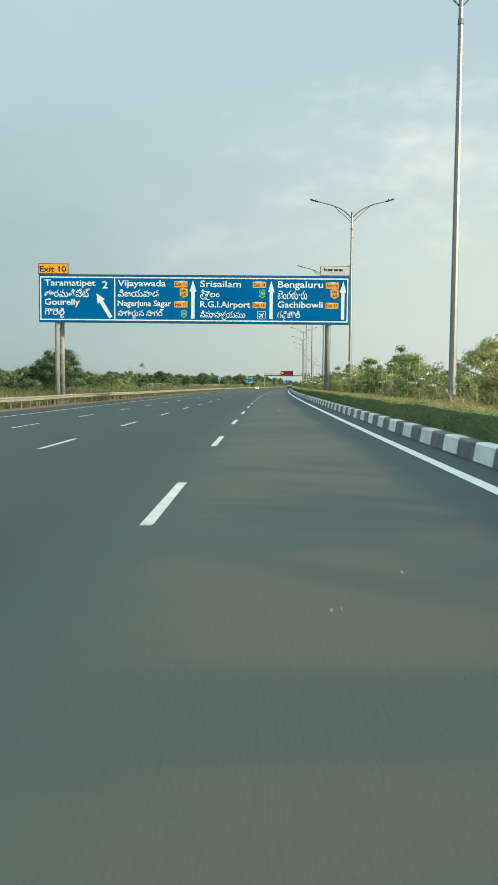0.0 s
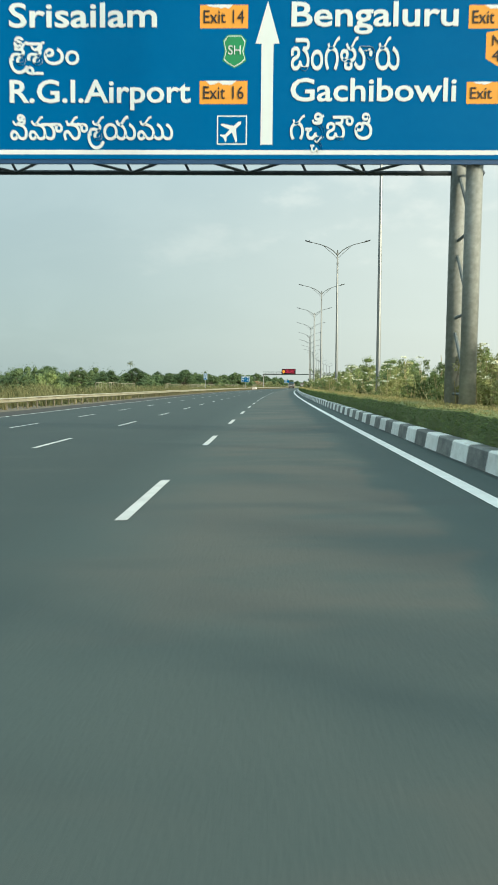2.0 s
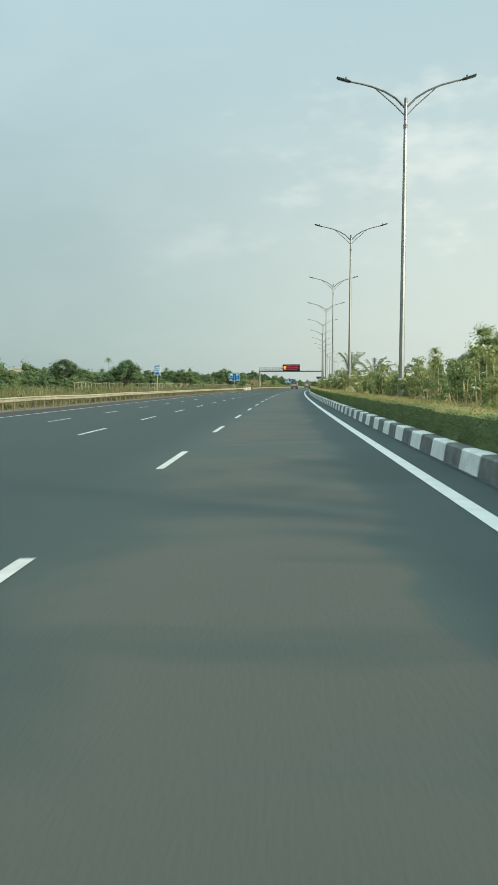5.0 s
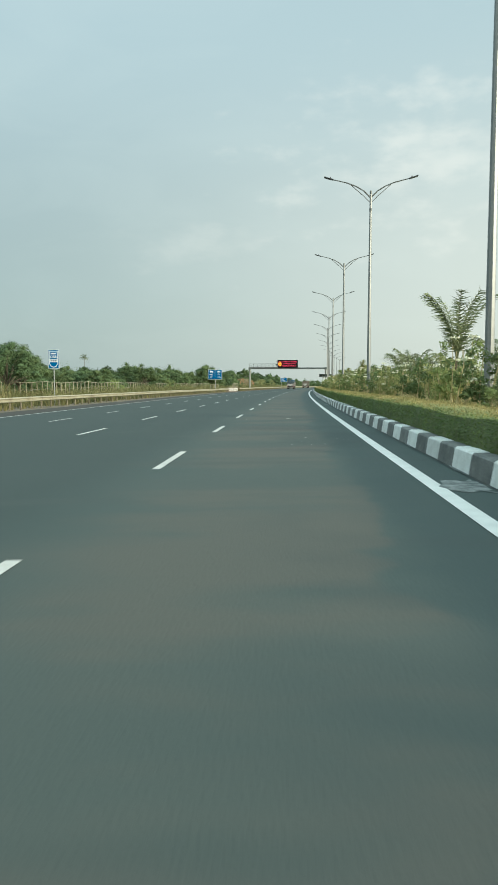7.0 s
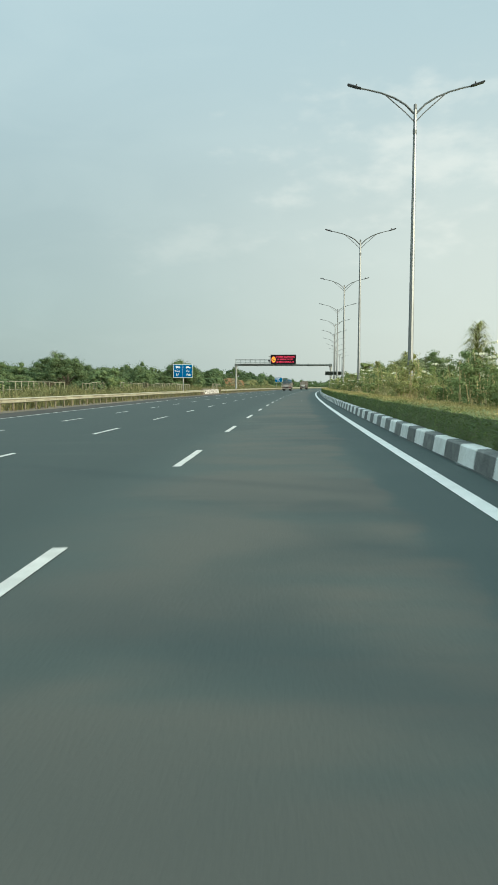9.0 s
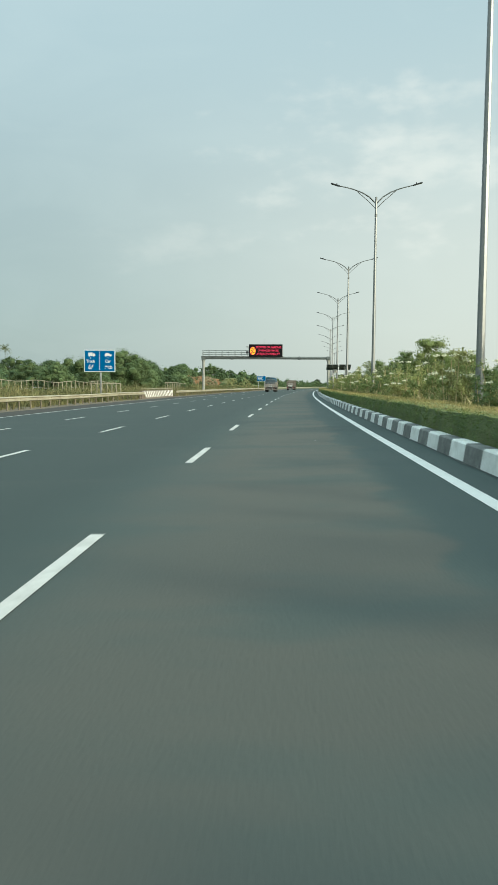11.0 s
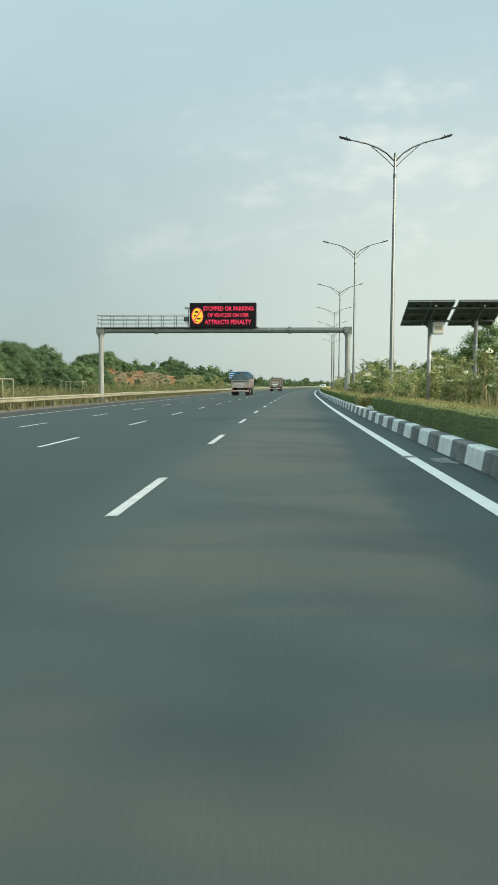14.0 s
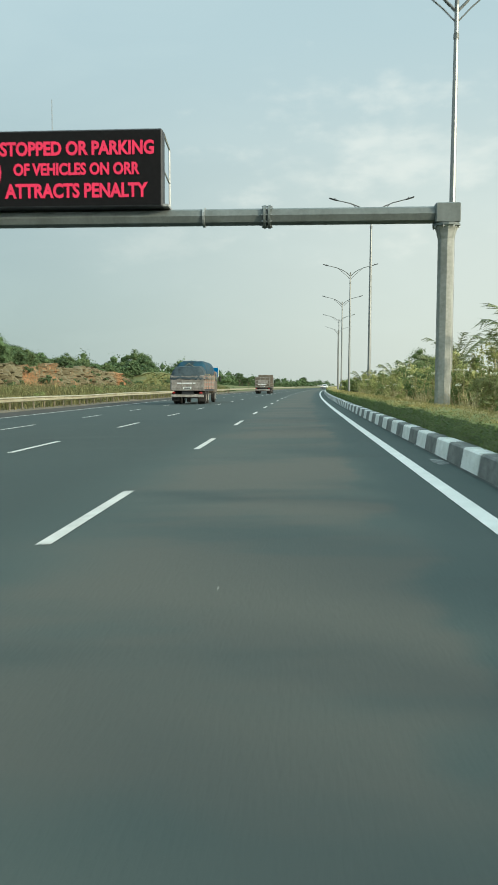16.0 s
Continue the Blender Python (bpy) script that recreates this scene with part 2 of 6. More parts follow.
M_BLUE = material("sign_blue", (0.0012, 0.094, 0.262), 0.6, second=(0.0035, 0.11, 0.285), scale=0.8, amount=0.3, fine=6, bump=0.02, spec=0.06)
M_NAVY = material("sign_navy_edge", (0.01, 0.05, 0.13), 0.5, second=(0.02, 0.06, 0.14), scale=2)
M_WHITE = material("sign_white", (0.62, 0.66, 0.67), 0.5, second=(0.58, 0.62, 0.62), scale=2, amount=0.3, fine=10, bump=0.02)
M_YELLOW = material("sign_orange", (0.72, 0.30, 0.025), 0.5, second=(0.62, 0.26, 0.03), scale=2, amount=0.3, fine=10, bump=0.02)
M_BLACK = material("sign_black", (0.012, 0.012, 0.012), 0.5, second=(0.02, 0.02, 0.02), scale=3)
M_GREEN = material("sign_green", (0.012, 0.22, 0.075), 0.5, second=(0.02, 0.19, 0.07), scale=2)
M_BOARD = material("brand_board", (0.62, 0.62, 0.58), 0.6, second=(0.50, 0.50, 0.46), scale=2, amount=0.4, fine=8)
M_SCREEN = material("screen_face", (0.007, 0.007, 0.008), 0.7, second=(0.012, 0.012, 0.013), scale=8, amount=0.4, fine=60, spec=0.08)
M_LED_RED = material("led_red", (0.36, 0.015, 0.045), 0.5, second=(0.5, 0.02, 0.06), emit=((1.0, 0.03, 0.13), 0.22))
M_LED_YEL = material("led_yellow", (0.7, 0.35, 0.02), 0.5, second=(0.6, 0.3, 0.02), emit=((1.0, 0.50, 0.02), 0.36))
M_DARK = material("dark_metal", (0.05, 0.055, 0.06), 0.55, 0.3, second=(0.03, 0.03, 0.035), scale=3)
M_BRAND = material("grey_board", (0.47, 0.48, 0.475), 0.6, second=(0.40, 0.41, 0.40), scale=2, amount=0.4, fine=8)
M_CONC = material("concrete", (0.42, 0.40, 0.35), 0.9, second=(0.25, 0.23, 0.19), scale=1.5, amount=0.5, fine=20, bump=0.3)
M_CONC_DARK = material("concrete_black_paint", (0.10, 0.085, 0.07), 0.85, second=(0.17, 0.14, 0.11), scale=2, amount=0.5, fine=20)
M_FENCE = material("fence_concrete", (0.31, 0.29, 0.215), 0.9, second=(0.22, 0.20, 0.14), scale=1.5, amount=0.4, fine=15, per_object=0.15)
M_RUBBER = material("rubber", (0.018, 0.018, 0.018), 0.85, second=(0.03, 0.028, 0.025), scale=5)
M_SOLAR = material("solar_cells", (0.085, 0.10, 0.105), 0.6, 0.0, second=(0.11, 0.12, 0.125), scale=6, spec=0.15)

# ---- road geometry ----
LANE = 3.75
FALL = 0.023          # crossfall down to the verge
KERB_U = 0.62         # foot of the median kerb, from the inner edge line
RAIL_U = -19.3


def bend(s):
    """Sideways shift of the road at the distance s along it."""
    def ease(v):
        d = max(0.0, v - 370.0)
        return 0.0085 * d * d / (d + 25.0)

    def cubic(v):
        d = v - 180.0
        return 1.3689e-04 * d * d + 9.6707e-08 * d ** 3
    if s < -20:
        k = (cubic(-19.9) - cubic(-20)) / 0.1
        return cubic(-20) + k * (s + 20)
    if s <= 430:
        return cubic(s) - ease(s)
    k = (cubic(430) - cubic(429.9)) / 0.1
    e = s - 430
    far = min(e, 500.0)
    c = FAR_CURVE
    return cubic(430) + k * e + c * far * far + 2 * c * far * (e - far) - ease(s)


FAR_CURVE = 1.6e-4


def heading(s):
    return -math.atan((bend(s + 0.5) - bend(s - 0.5)))


def at(s, u, z=0.0):
    return Vector((bend(s) + u, s, z))


def stand(s, u, z=0.0, turn=0.0):
    """A pose on the road's line, turned with it."""
    return Matrix.Translation(at(s, u, z)) @ Matrix.Rotation(heading(s) + radians(turn), 4, "Z")


def surf(u):
    """Height of the carriageway at u."""
    return FALL * min(u, KERB_U)


def ground_z(s, u):
    """Height of the ground beside and under the road."""
    if u > 0:
        k = min(1.0, max(0.0, (u - 0.8) / 0.8))
        w = 0.10 * noise.noise(Vector((s * 0.11, u * 0.3, 0)))
        z = 0.22 * k + w * k
        if u > 14:
            z += 0.3 * noise.noise(Vector((s * 0.02, u * 0.02, 3)))
        return z
    base = FALL * max(u, -18.6) - 0.02
    k = min(1.0, max(0.0, (-u - 18.4) / 3.0))
    z = base + k * 0.16 * noise.noise(Vector((s * 0.2, u * 0.35, 1)))
    k2 = min(1.0, max(0.0, (-u - 24) / 20.0))
    z += k2 * 0.5 * noise.noise(Vector((s * 0.03, u * 0.03, 5)))
    # hillside cut back beside the road beyond the second gantry
    hs = min(1.0, max(0.0, (s - 385) / 40.0)) * min(1.0, max(0.0, (760 - s) / 160.0))
    rise = min(1.0, max(0.0, (-u - 27.0) / 16.0))
    z += hs * (2.6 + 1.2 * noise.noise(Vector((s * 0.018, 0, 9)))) * rise * rise * (3 - 2 * rise)
    return z


# ---- building helpers ----
class Geo:
    """Collects corners and faces of one mesh."""

    def __init__(self):
        self.v, self.f, self.uv = [], [], None

    def quad(self, a, b, c, d):
        i = len(self.v)
        self.v += [tuple(a), tuple(b), tuple(c), tuple(d)]
        self.f.append((i, i + 1, i + 2, i + 3))

    def tri(self, a, b, c):
        i = len(self.v)
        self.v += [tuple(a), tuple(b), tuple(c)]
        self.f.append((i, i + 1, i + 2))

    def box(self, x0, x1, y0, y1, z0, z1, m=None, bevel=0.0):
        b = min(bevel, (x1 - x0) / 3, (y1 - y0) / 3, (z1 - z0) / 3)
        if b <= 0:
            pts = [(x, y, z) for z in (z0, z1) for x, y in ((x0, y0), (x1, y0), (x1, y1), (x0, y1))]
            faces = [(3, 2, 1, 0), (4, 5, 6, 7), (0, 1, 5, 4), (1, 2, 6, 5), (2, 3, 7, 6), (3, 0, 4, 7)]
        else:
            pts, faces = [], []
            for z, e in ((z0, b), (z0 + b, 0), (z1 - b, 0), (z1, b)):
                for x, y in ((x0 + e + b, y0 + e), (x1 - e - b, y0 + e), (x1 - e, y0 + e + b), (x1 - e, y1 - e - b),
                             (x1 - e - b, y1 - e), (x0 + e + b, y1 - e), (x0 + e, y1 - e - b), (x0 + e, y0 + e + b)):
                    pts.append((x, y, z))
            for r in range(3):
                for k in range(8):
                    faces.append((r * 8 + k, r * 8 + (k + 1) % 8, r * 8 + 8 + (k + 1) % 8, r * 8 + 8 + k))
            faces += [tuple(range(7, -1, -1)), tuple(range(24, 32))]
        self.add(pts, faces, m)
        return self

    def add(self, pts, faces, m=None):
        i = len(self.v)
        self.v += [tuple(m @ Vector(p)) for p in pts] if m else [tuple(p) for p in pts]
        self.f += [tuple(i + k for k in f) for f in faces]
        return self

    def tube(self, path, radii, n=8, closed=True):
        """A round bar through the points of path."""
        path = [Vector(p) for p in path]
        if not isinstance(radii, (list, tuple)):
            radii = [radii] * len(path)
        i = len(self.v)
        ref = None
        for k, p in enumerate(path):
            d = (path[min(k + 1, len(path) - 1)] - path[max(k - 1, 0)]).normalized()
            if ref is None:
                ref = d.cross(Vector((0, 0, 1)) if abs(d.z) < 0.9 else Vector((1, 0, 0))).normalized()
            ref = (ref - d * ref.dot(d)).normalized()
            o = d.cross(ref)
            for j in range(n):
                a = 2 * math.pi * j / n
                self.v.append(tuple(p + (ref * math.cos(a) + o * math.sin(a)) * radii[k]))
        for k in range(len(path) - 1):
            for j in range(n):
                self.f.append((i + k * n + j, i + k * n + (j + 1) % n, i + (k + 1) * n + (j + 1) % n, i + (k + 1) * n + j))
        if closed:
            self.f.append(tuple(i + j for j in range(n - 1, -1, -1)))
            self.f.append(tuple(i + (len(path) - 1) * n + j for j in range(n)))
        return self

    def mesh(self, name, mats, smooth=False):
        me = bpy.data.meshes.new(name)
        me.from_pydata(self.v, [], self.f)
        for m in (mats if isinstance(mats, (list, tuple)) else [mats]):
            me.materials.append(m)
        if smooth:
            me.polygons.foreach_set("use_smooth", [True] * len(me.polygons))
        me.update()
        return me


def part(name, geo, mat, parent, label="", smooth=False):
    """One mesh object under a thing or a part."""
    me = geo.mesh(name, mat, smooth) if isinstance(geo, Geo) else geo
    ob = new(name, me)
    ob.parent = parent
    return tagged(ob, label)


def thing(name, label, category, group="", kind="", m=None):
    ob = new(name)
    ob.empty_display_size = 0.3
    if m is not None:
        ob.matrix_basis = m
    return tagged(ob, label, category, group, kind)


def lettering(name, text, mat, parent, x0, x1, z0, z1, y, heavy=0.0, label="", keep=False):
    """Flat raised letters that fill the box x0..x1, z0..z1 (capitals and digits set the height) and face -y."""
    cu = bpy.data.curves.new(name, "FONT")
    cu.body, cu.extrude, cu.offset, cu.resolution_u = text, 0.01, heavy, 3
    tmp = new("letters_tmp", cu)
    me = bpy.data.meshes.new_from_object(tmp.evaluated_get(bpy.context.evaluated_depsgraph_get()))
    bpy.data.objects.remove(tmp)
    co = np.empty(len(me.vertices) * 3)
    me.vertices.foreach_get("co", co)
    co = co.reshape(-1, 3)
    lo, hi = co.min(0), co.max(0)
    cap = 0.70 if not keep else hi[1]
    base = 0.0 if not keep else lo[1]
    out = np.empty_like(co)
    out[:, 0] = x0 + (co[:, 0] - lo[0]) / max(hi[0] - lo[0], 1e-6) * (x1 - x0)
    out[:, 1] = y - co[:, 2] - 0.005
    out[:, 2] = z0 + (co[:, 1] - base) / max(cap - base, 1e-6) * (z1 - z0)
    me.vertices.foreach_set("co", out.ravel())
    me.materials.clear()
    me.materials.append(mat)
    me.update()
    return part(name, me, mat, parent, label)


def outline(text, heavy=0.0):
    """Corners, faces and extent of a line of letters."""
    cu = bpy.data.curves.new("letters", "FONT")
    cu.body, cu.extrude, cu.offset, cu.resolution_u = text, 0.01, heavy, 3
    tmp = new("letters_tmp", cu)
    me = bpy.data.meshes.new_from_object(tmp.evaluated_get(bpy.context.evaluated_depsgraph_get()))
    bpy.data.objects.remove(tmp)
    return [v.co.copy() for v in me.vertices], [tuple(f.vertices) for f in me.polygons]


def joined_lettering(text, joins, mat, parent, x0, x1, z0, z1, y, heavy=0.0):
    """Letters with the signs that are written under them. joins: (first, last, sign) of the letters that carry a sign; "" is the hook."""
    pts, faces = [], []
    for k, letter in enumerate(text):
        pen = max(p.x for p in outline(text[:k] + "H")[0]) - 0.653
        more, tris = outline(letter, heavy)
        faces += [tuple(len(pts) + q for q in f) for f in tris]
        pts += [p + Vector((pen, 0, 0.0007 * (k % 3))) for p in more]
    for a, b, sign in joins:
        left = max(p.x for p in outline(text[:a])[0]) if a else 0.0
        right = max(p.x for p in outline(text[:b])[0])
        i = len(pts)
        if sign:
            more, tris = outline(sign, heavy)
            w = max(p.x for p in more)
            pts += [Vector(((left + right) / 2 + 0.06 + (p.x - w / 2) * 0.62, p.y * 0.62 - 0.37, p.z)) for p in more]
            faces += [tuple(i + k for k in f) for f in tris]
        else:
            c, n = (left + right) / 2 + 0.02, 14
            for k in range(n + 1):
                ang = radians(165 + 170 * k / n)
                for r, z in ((0.40, 0.01), (0.30, 0.01), (0.30, -0.01), (0.40, -0.01)):
                    pts.append(Vector((c + math.cos(ang) * (r - 0.06), 0.10 + math.sin(ang) * r, z)))
            for k in range(n):
                o = i + 4 * k
                faces += [(o + q, o + (q + 1) % 4, o + 4 + (q + 1) % 4, o + 4 + q) for q in range(4)]
    lo, hi = [min(p[k] for p in pts) for k in (0, 1)], [max(p[k] for p in pts) for k in (0, 1)]
    g = Geo().add([(x0 + (p.x - lo[0]) / (hi[0] - lo[0]) * (x1 - x0), y - p.z - 0.005, z0 + (p.y - lo[1]) / (hi[1] - lo[1]) * (z1 - z0)) for p in pts], faces)
    return part("lettering", g, mat, parent)


def plate(name, pts, mat, parent, y, thick=0.012, label=""):
    """A flat cut-out given by x, z corners (counter-clockwise seen from the front), its face at y."""
    g = Geo()
    n = len(pts)
    g.v = [(x, y, z) for x, z in pts] + [(x, y + thick, z) for x, z in pts]
    g.f = [tuple(range(n)), tuple(range(2 * n - 1, n - 1, -1))]
    g.f += [(k, n + k, n + (k + 1) % n, (k + 1) % n) for k in range(n)]
    return part(name, g, mat, parent, label)


def rect(x0, x1, z0, z1):
    return [(x0, z0), (x1, z0), (x1, z1), (x0, z1)]


def disc(cx, cz, rx, rz, n=28):
    return [(cx + rx * math.cos(2 * math.pi * k / n), cz + rz * math.sin(2 * math.pi * k / n)) for k in range(n)]


def strip(g, s0, s1, step, profile):
    """A ribbon along the road. profile(s): list of (u, z)."""
    n = max(1, round((s1 - s0) / step))
    rows = []
    for k in range(n + 1):
        s = s0 + (s1 - s0) * k / n
        rows.append([at(s, u, z) for u, z in profile(s)])
    i, w = len(g.v), len(rows[0])
    for r in rows:
        g.v += [tuple(p) for p in r]
    for k in range(n):
        for j in range(w - 1):
            a = i + k * w + j
            g.f.append((a, a + 1, a + w + 1, a + w))
    return g


# ---- large structure ----
S0, S1 = -40.0, 950.0
road_me = strip(Geo(), S0, S1, 6.0, lambda s: [(u, surf(u)) for u in (-15.6, -11.25, -7.5, -3.75, 0.0, 0.75)]).mesh("road", M_ASPHALT)
uvl = road_me.uv_layers.new(name="UVMap")
xy = [(v.co.x - bend(v.co.y), v.co.y) for v in road_me.vertices]
for lp in road_me.loops:
    uvl.data[lp.index].uv = xy[lp.vertex_index]
road = tagged(new("road", road_me), "grey four-lane asphalt carriageway with paler bands of wear and painted sunlight", "road", kind="structure")
shoulder = tagged(new("shoulder", strip(Geo(), S0, S1, 6.0, lambda s: [(-18.4 + 0.25 * noise.noise(Vector((s * 0.15, 0, 0))), FALL * -18.4 + 0.012), (-17, FALL * -17 + 0.002), (-15.6, FALL * -15.6)]).mesh("shoulder", M_SHOULDER)),
                  "dark dusty asphalt shoulder beside the guardrail", "shoulder", kind="structure")

gus = [-1500, -700, -350, -180, -110, -80, -65, -55, -48, -43, -40, -37, -34, -31, -28, -26, -24, -22, -20.5, -19.5, -18.7, -17.6, -15, -8, 0, 0.9, 1.4, 2, 3, 4.5, 6, 8, 11, 15, 25, 45, 90, 200, 500, 1500]
gss = [-400, -150] + [-60 + 5 * k for k in range(182)] + [900, 1000, 1200, 1600, 2200, 3200]


def ground_row(s):
    row = []
    for u in gus:
        z = ground_z(s, u) if -18.5 > u or u > 0.8 else surf(u) - 0.10
        if -400 < s and -18.0 < u < 0.8:
            z -= 0.1
        row.append(z)
    return row


gg = Geo()
for s in gss:
    for u, z in zip(gus, ground_row(s)):
        gg.v.append(tuple(at(s, u, z)))
w = len(gus)
for k in range(len(gss) - 1):
    for j in range(w - 1):
        a = k * w + j
        gg.f.append((a, a + 1, a + w + 1, a + w))
tagged(new("ground", gg.mesh("ground", M_GROUND, True)), "dry grassy scrub ground reaching the horizon", "ground", kind="structure")

# dirt strip along the guardrail, laid just above the ground
tagged(new("verge", strip(Geo(), S0, 700, 2.5, lambda s: [(u, ground_z(s, u) + 0.02) for u in (-22.5, -21.5, -20.5, -19.6, -18.9, -18.2)]).mesh("verge", M_DIRT, True)),
       "dusty bare earth verge along the guardrail", "verge", kind="structure")
tagged(new("median_bed", strip(Geo(), S0, 700, 2.5, lambda s: [(u, ground_z(s, u) + 0.015) for u in (0.88, 1.2, 1.6, 2.2, 3.0, 4.5, 6.5, 9.0)]).mesh("median_bed", M_SOIL, True)),
       "dry earth and grass planting bed of the median", "median", kind="structure")


# ---- road markings ----
def line_piece(u, s0, s1, width, lift=0.006, step=3.0):
    return strip(Geo(), s0, s1, step, lambda s: [(u - width / 2, surf(u - width / 2) + lift), (u + width / 2, surf(u + width / 2) + lift)])


part("edge_line", line_piece(0.0, S0, S1, 0.185), M_LINE, road, "solid white edge line beside the kerb")
part("edge_line", line_piece(-15.39, S0, S1, 0.16), M_PAINT, road, "solid white edge line beside the shoulder")
DASH_PHASE, DASH_LEN, DASH_STEP = 6.974, 3.03, 9.0
for lane in (1, 2, 3):
    n0 = -4
    for k in range(n0, 74):
        s = DASH_PHASE + k * DASH_STEP
        part("lane_dash", line_piece(-LANE * lane, s, s + DASH_LEN, 0.125), M_PAINT, road)


# ---- double-arm street lamps ----
# arms and lenses of a darker tone than the pole
M_ARM = material("dark_steel_arm", (0.17, 0.18, 0.18), 0.55, 0.4, second=(0.11, 0.115, 0.115), scale=3, amount=0.5, fine=30)
M_LENS = material("dark_lamp_lens", (0.035, 0.036, 0.036), 0.3, second=(0.05, 0.05, 0.048), scale=6, amount=0.4, fine=40, bump=0)
def street_lamp(m):
    lamp = thing("street_lamp", "tall galvanised steel street lamp with two curved arms on the median", "street lamp", "street lamps along the median", m=m)
    g = Geo().tube([(0, 0, 0), (0, 0, 4.5), (0, 0, 9.0), (0, 0, 12.6), (0, 0, 13.62)], [0.135, 0.115, 0.095, 0.075, 0.07], 8)
    part("pole", g, M_POLE, lamp)
    part("base_plate", Geo().box(-0.22, 0.22, -0.22, 0.22, 0.14, 0.24, bevel=0.01), M_GALV, lamp)
    part("collar", Geo().tube([(0, 0, 12.55), (0, 0, 12.72)], 0.092, 8), M_ARM, lamp)
    part("finial", Geo().tube([(0, 0, 13.62), (0, 0, 13.84), (0, 0, 13.88)], [0.075, 0.07, 0.02], 8), M_ARM, lamp)
    for side in (-1, 1):
        top = [(side * x, 0, z) for x, z in ((0.05, 13.45), (0.45, 13.85), (0.95, 14.15), (1.55, 14.38), (2.15, 14.53), (2.5, 14.60))]
        part("arm", Geo().tube(top, [0.05, 0.047, 0.043, 0.04, 0.036, 0.034], 6), M_ARM, lamp)
        low = [(side * x, 0, z) for x, z in ((0.06, 13.12), (0.45, 13.52), (0.85, 13.86), (1.30, 14.25))]
        part("brace", Geo().tube(low, 0.026, 6), M_ARM, lamp)
        lum = thing_part("luminaire", lamp)
        tilt = Matrix.Translation((side * 2.48, 0, 14.60)) @ Matrix.Rotation(-side * radians(17), 4, "Y")
        g = Geo().box(-0.05, 0.60, -0.11, 0.11, -0.03, 0.035, bevel=0.022) if side > 0 else Geo().box(-0.60, 0.05, -0.11, 0.11, -0.03, 0.035, bevel=0.022)
        g.v = [tuple(tilt @ Vector(p)) for p in g.v]
        lum.data = g.mesh("luminaire", M_DARK)
        g = Geo().box(*((0.08, 0.56) if side > 0 else (-0.56, -0.08)), -0.09, 0.09, -0.042, -0.028)
        g.v = [tuple(tilt @ Vector(p)) for p in g.v]
        part("diffuser", g, M_LENS, lum)
        g = Geo().tube([(side * 0.2, 0, 0.04), (side * 0.2, 0, 0.13)], 0.035, 6)
        g.v = [tuple(tilt @ Vector(p)) for p in g.v]
        part("sensor", g, M_DARK, lum)
    return lamp


def thing_part(name, parent):
    ob = new(name, bpy.data.meshes.new(name))
    ob.parent = parent
    return ob


LAMP_U = 3.43
lamp_s = [-4.9, 25.1, 56.4, 86.6, 116.7, 147.1, 177.4, 208.1, 237.3, 268.7, 298.2, 327.6, 356.8, 386.6]
lamp_s += [lamp_s[-1] + 29.9 * k for k in range(1, 6)]
first = street_lamp(stand(lamp_s[0], LAMP_U, 0.0))
for s in lamp_s[1:]:
    copy_thing(first, stand(s, LAMP_U if s < 380 else LAMP_U - (0.08 if s < 400 else 0.2), 0.0))


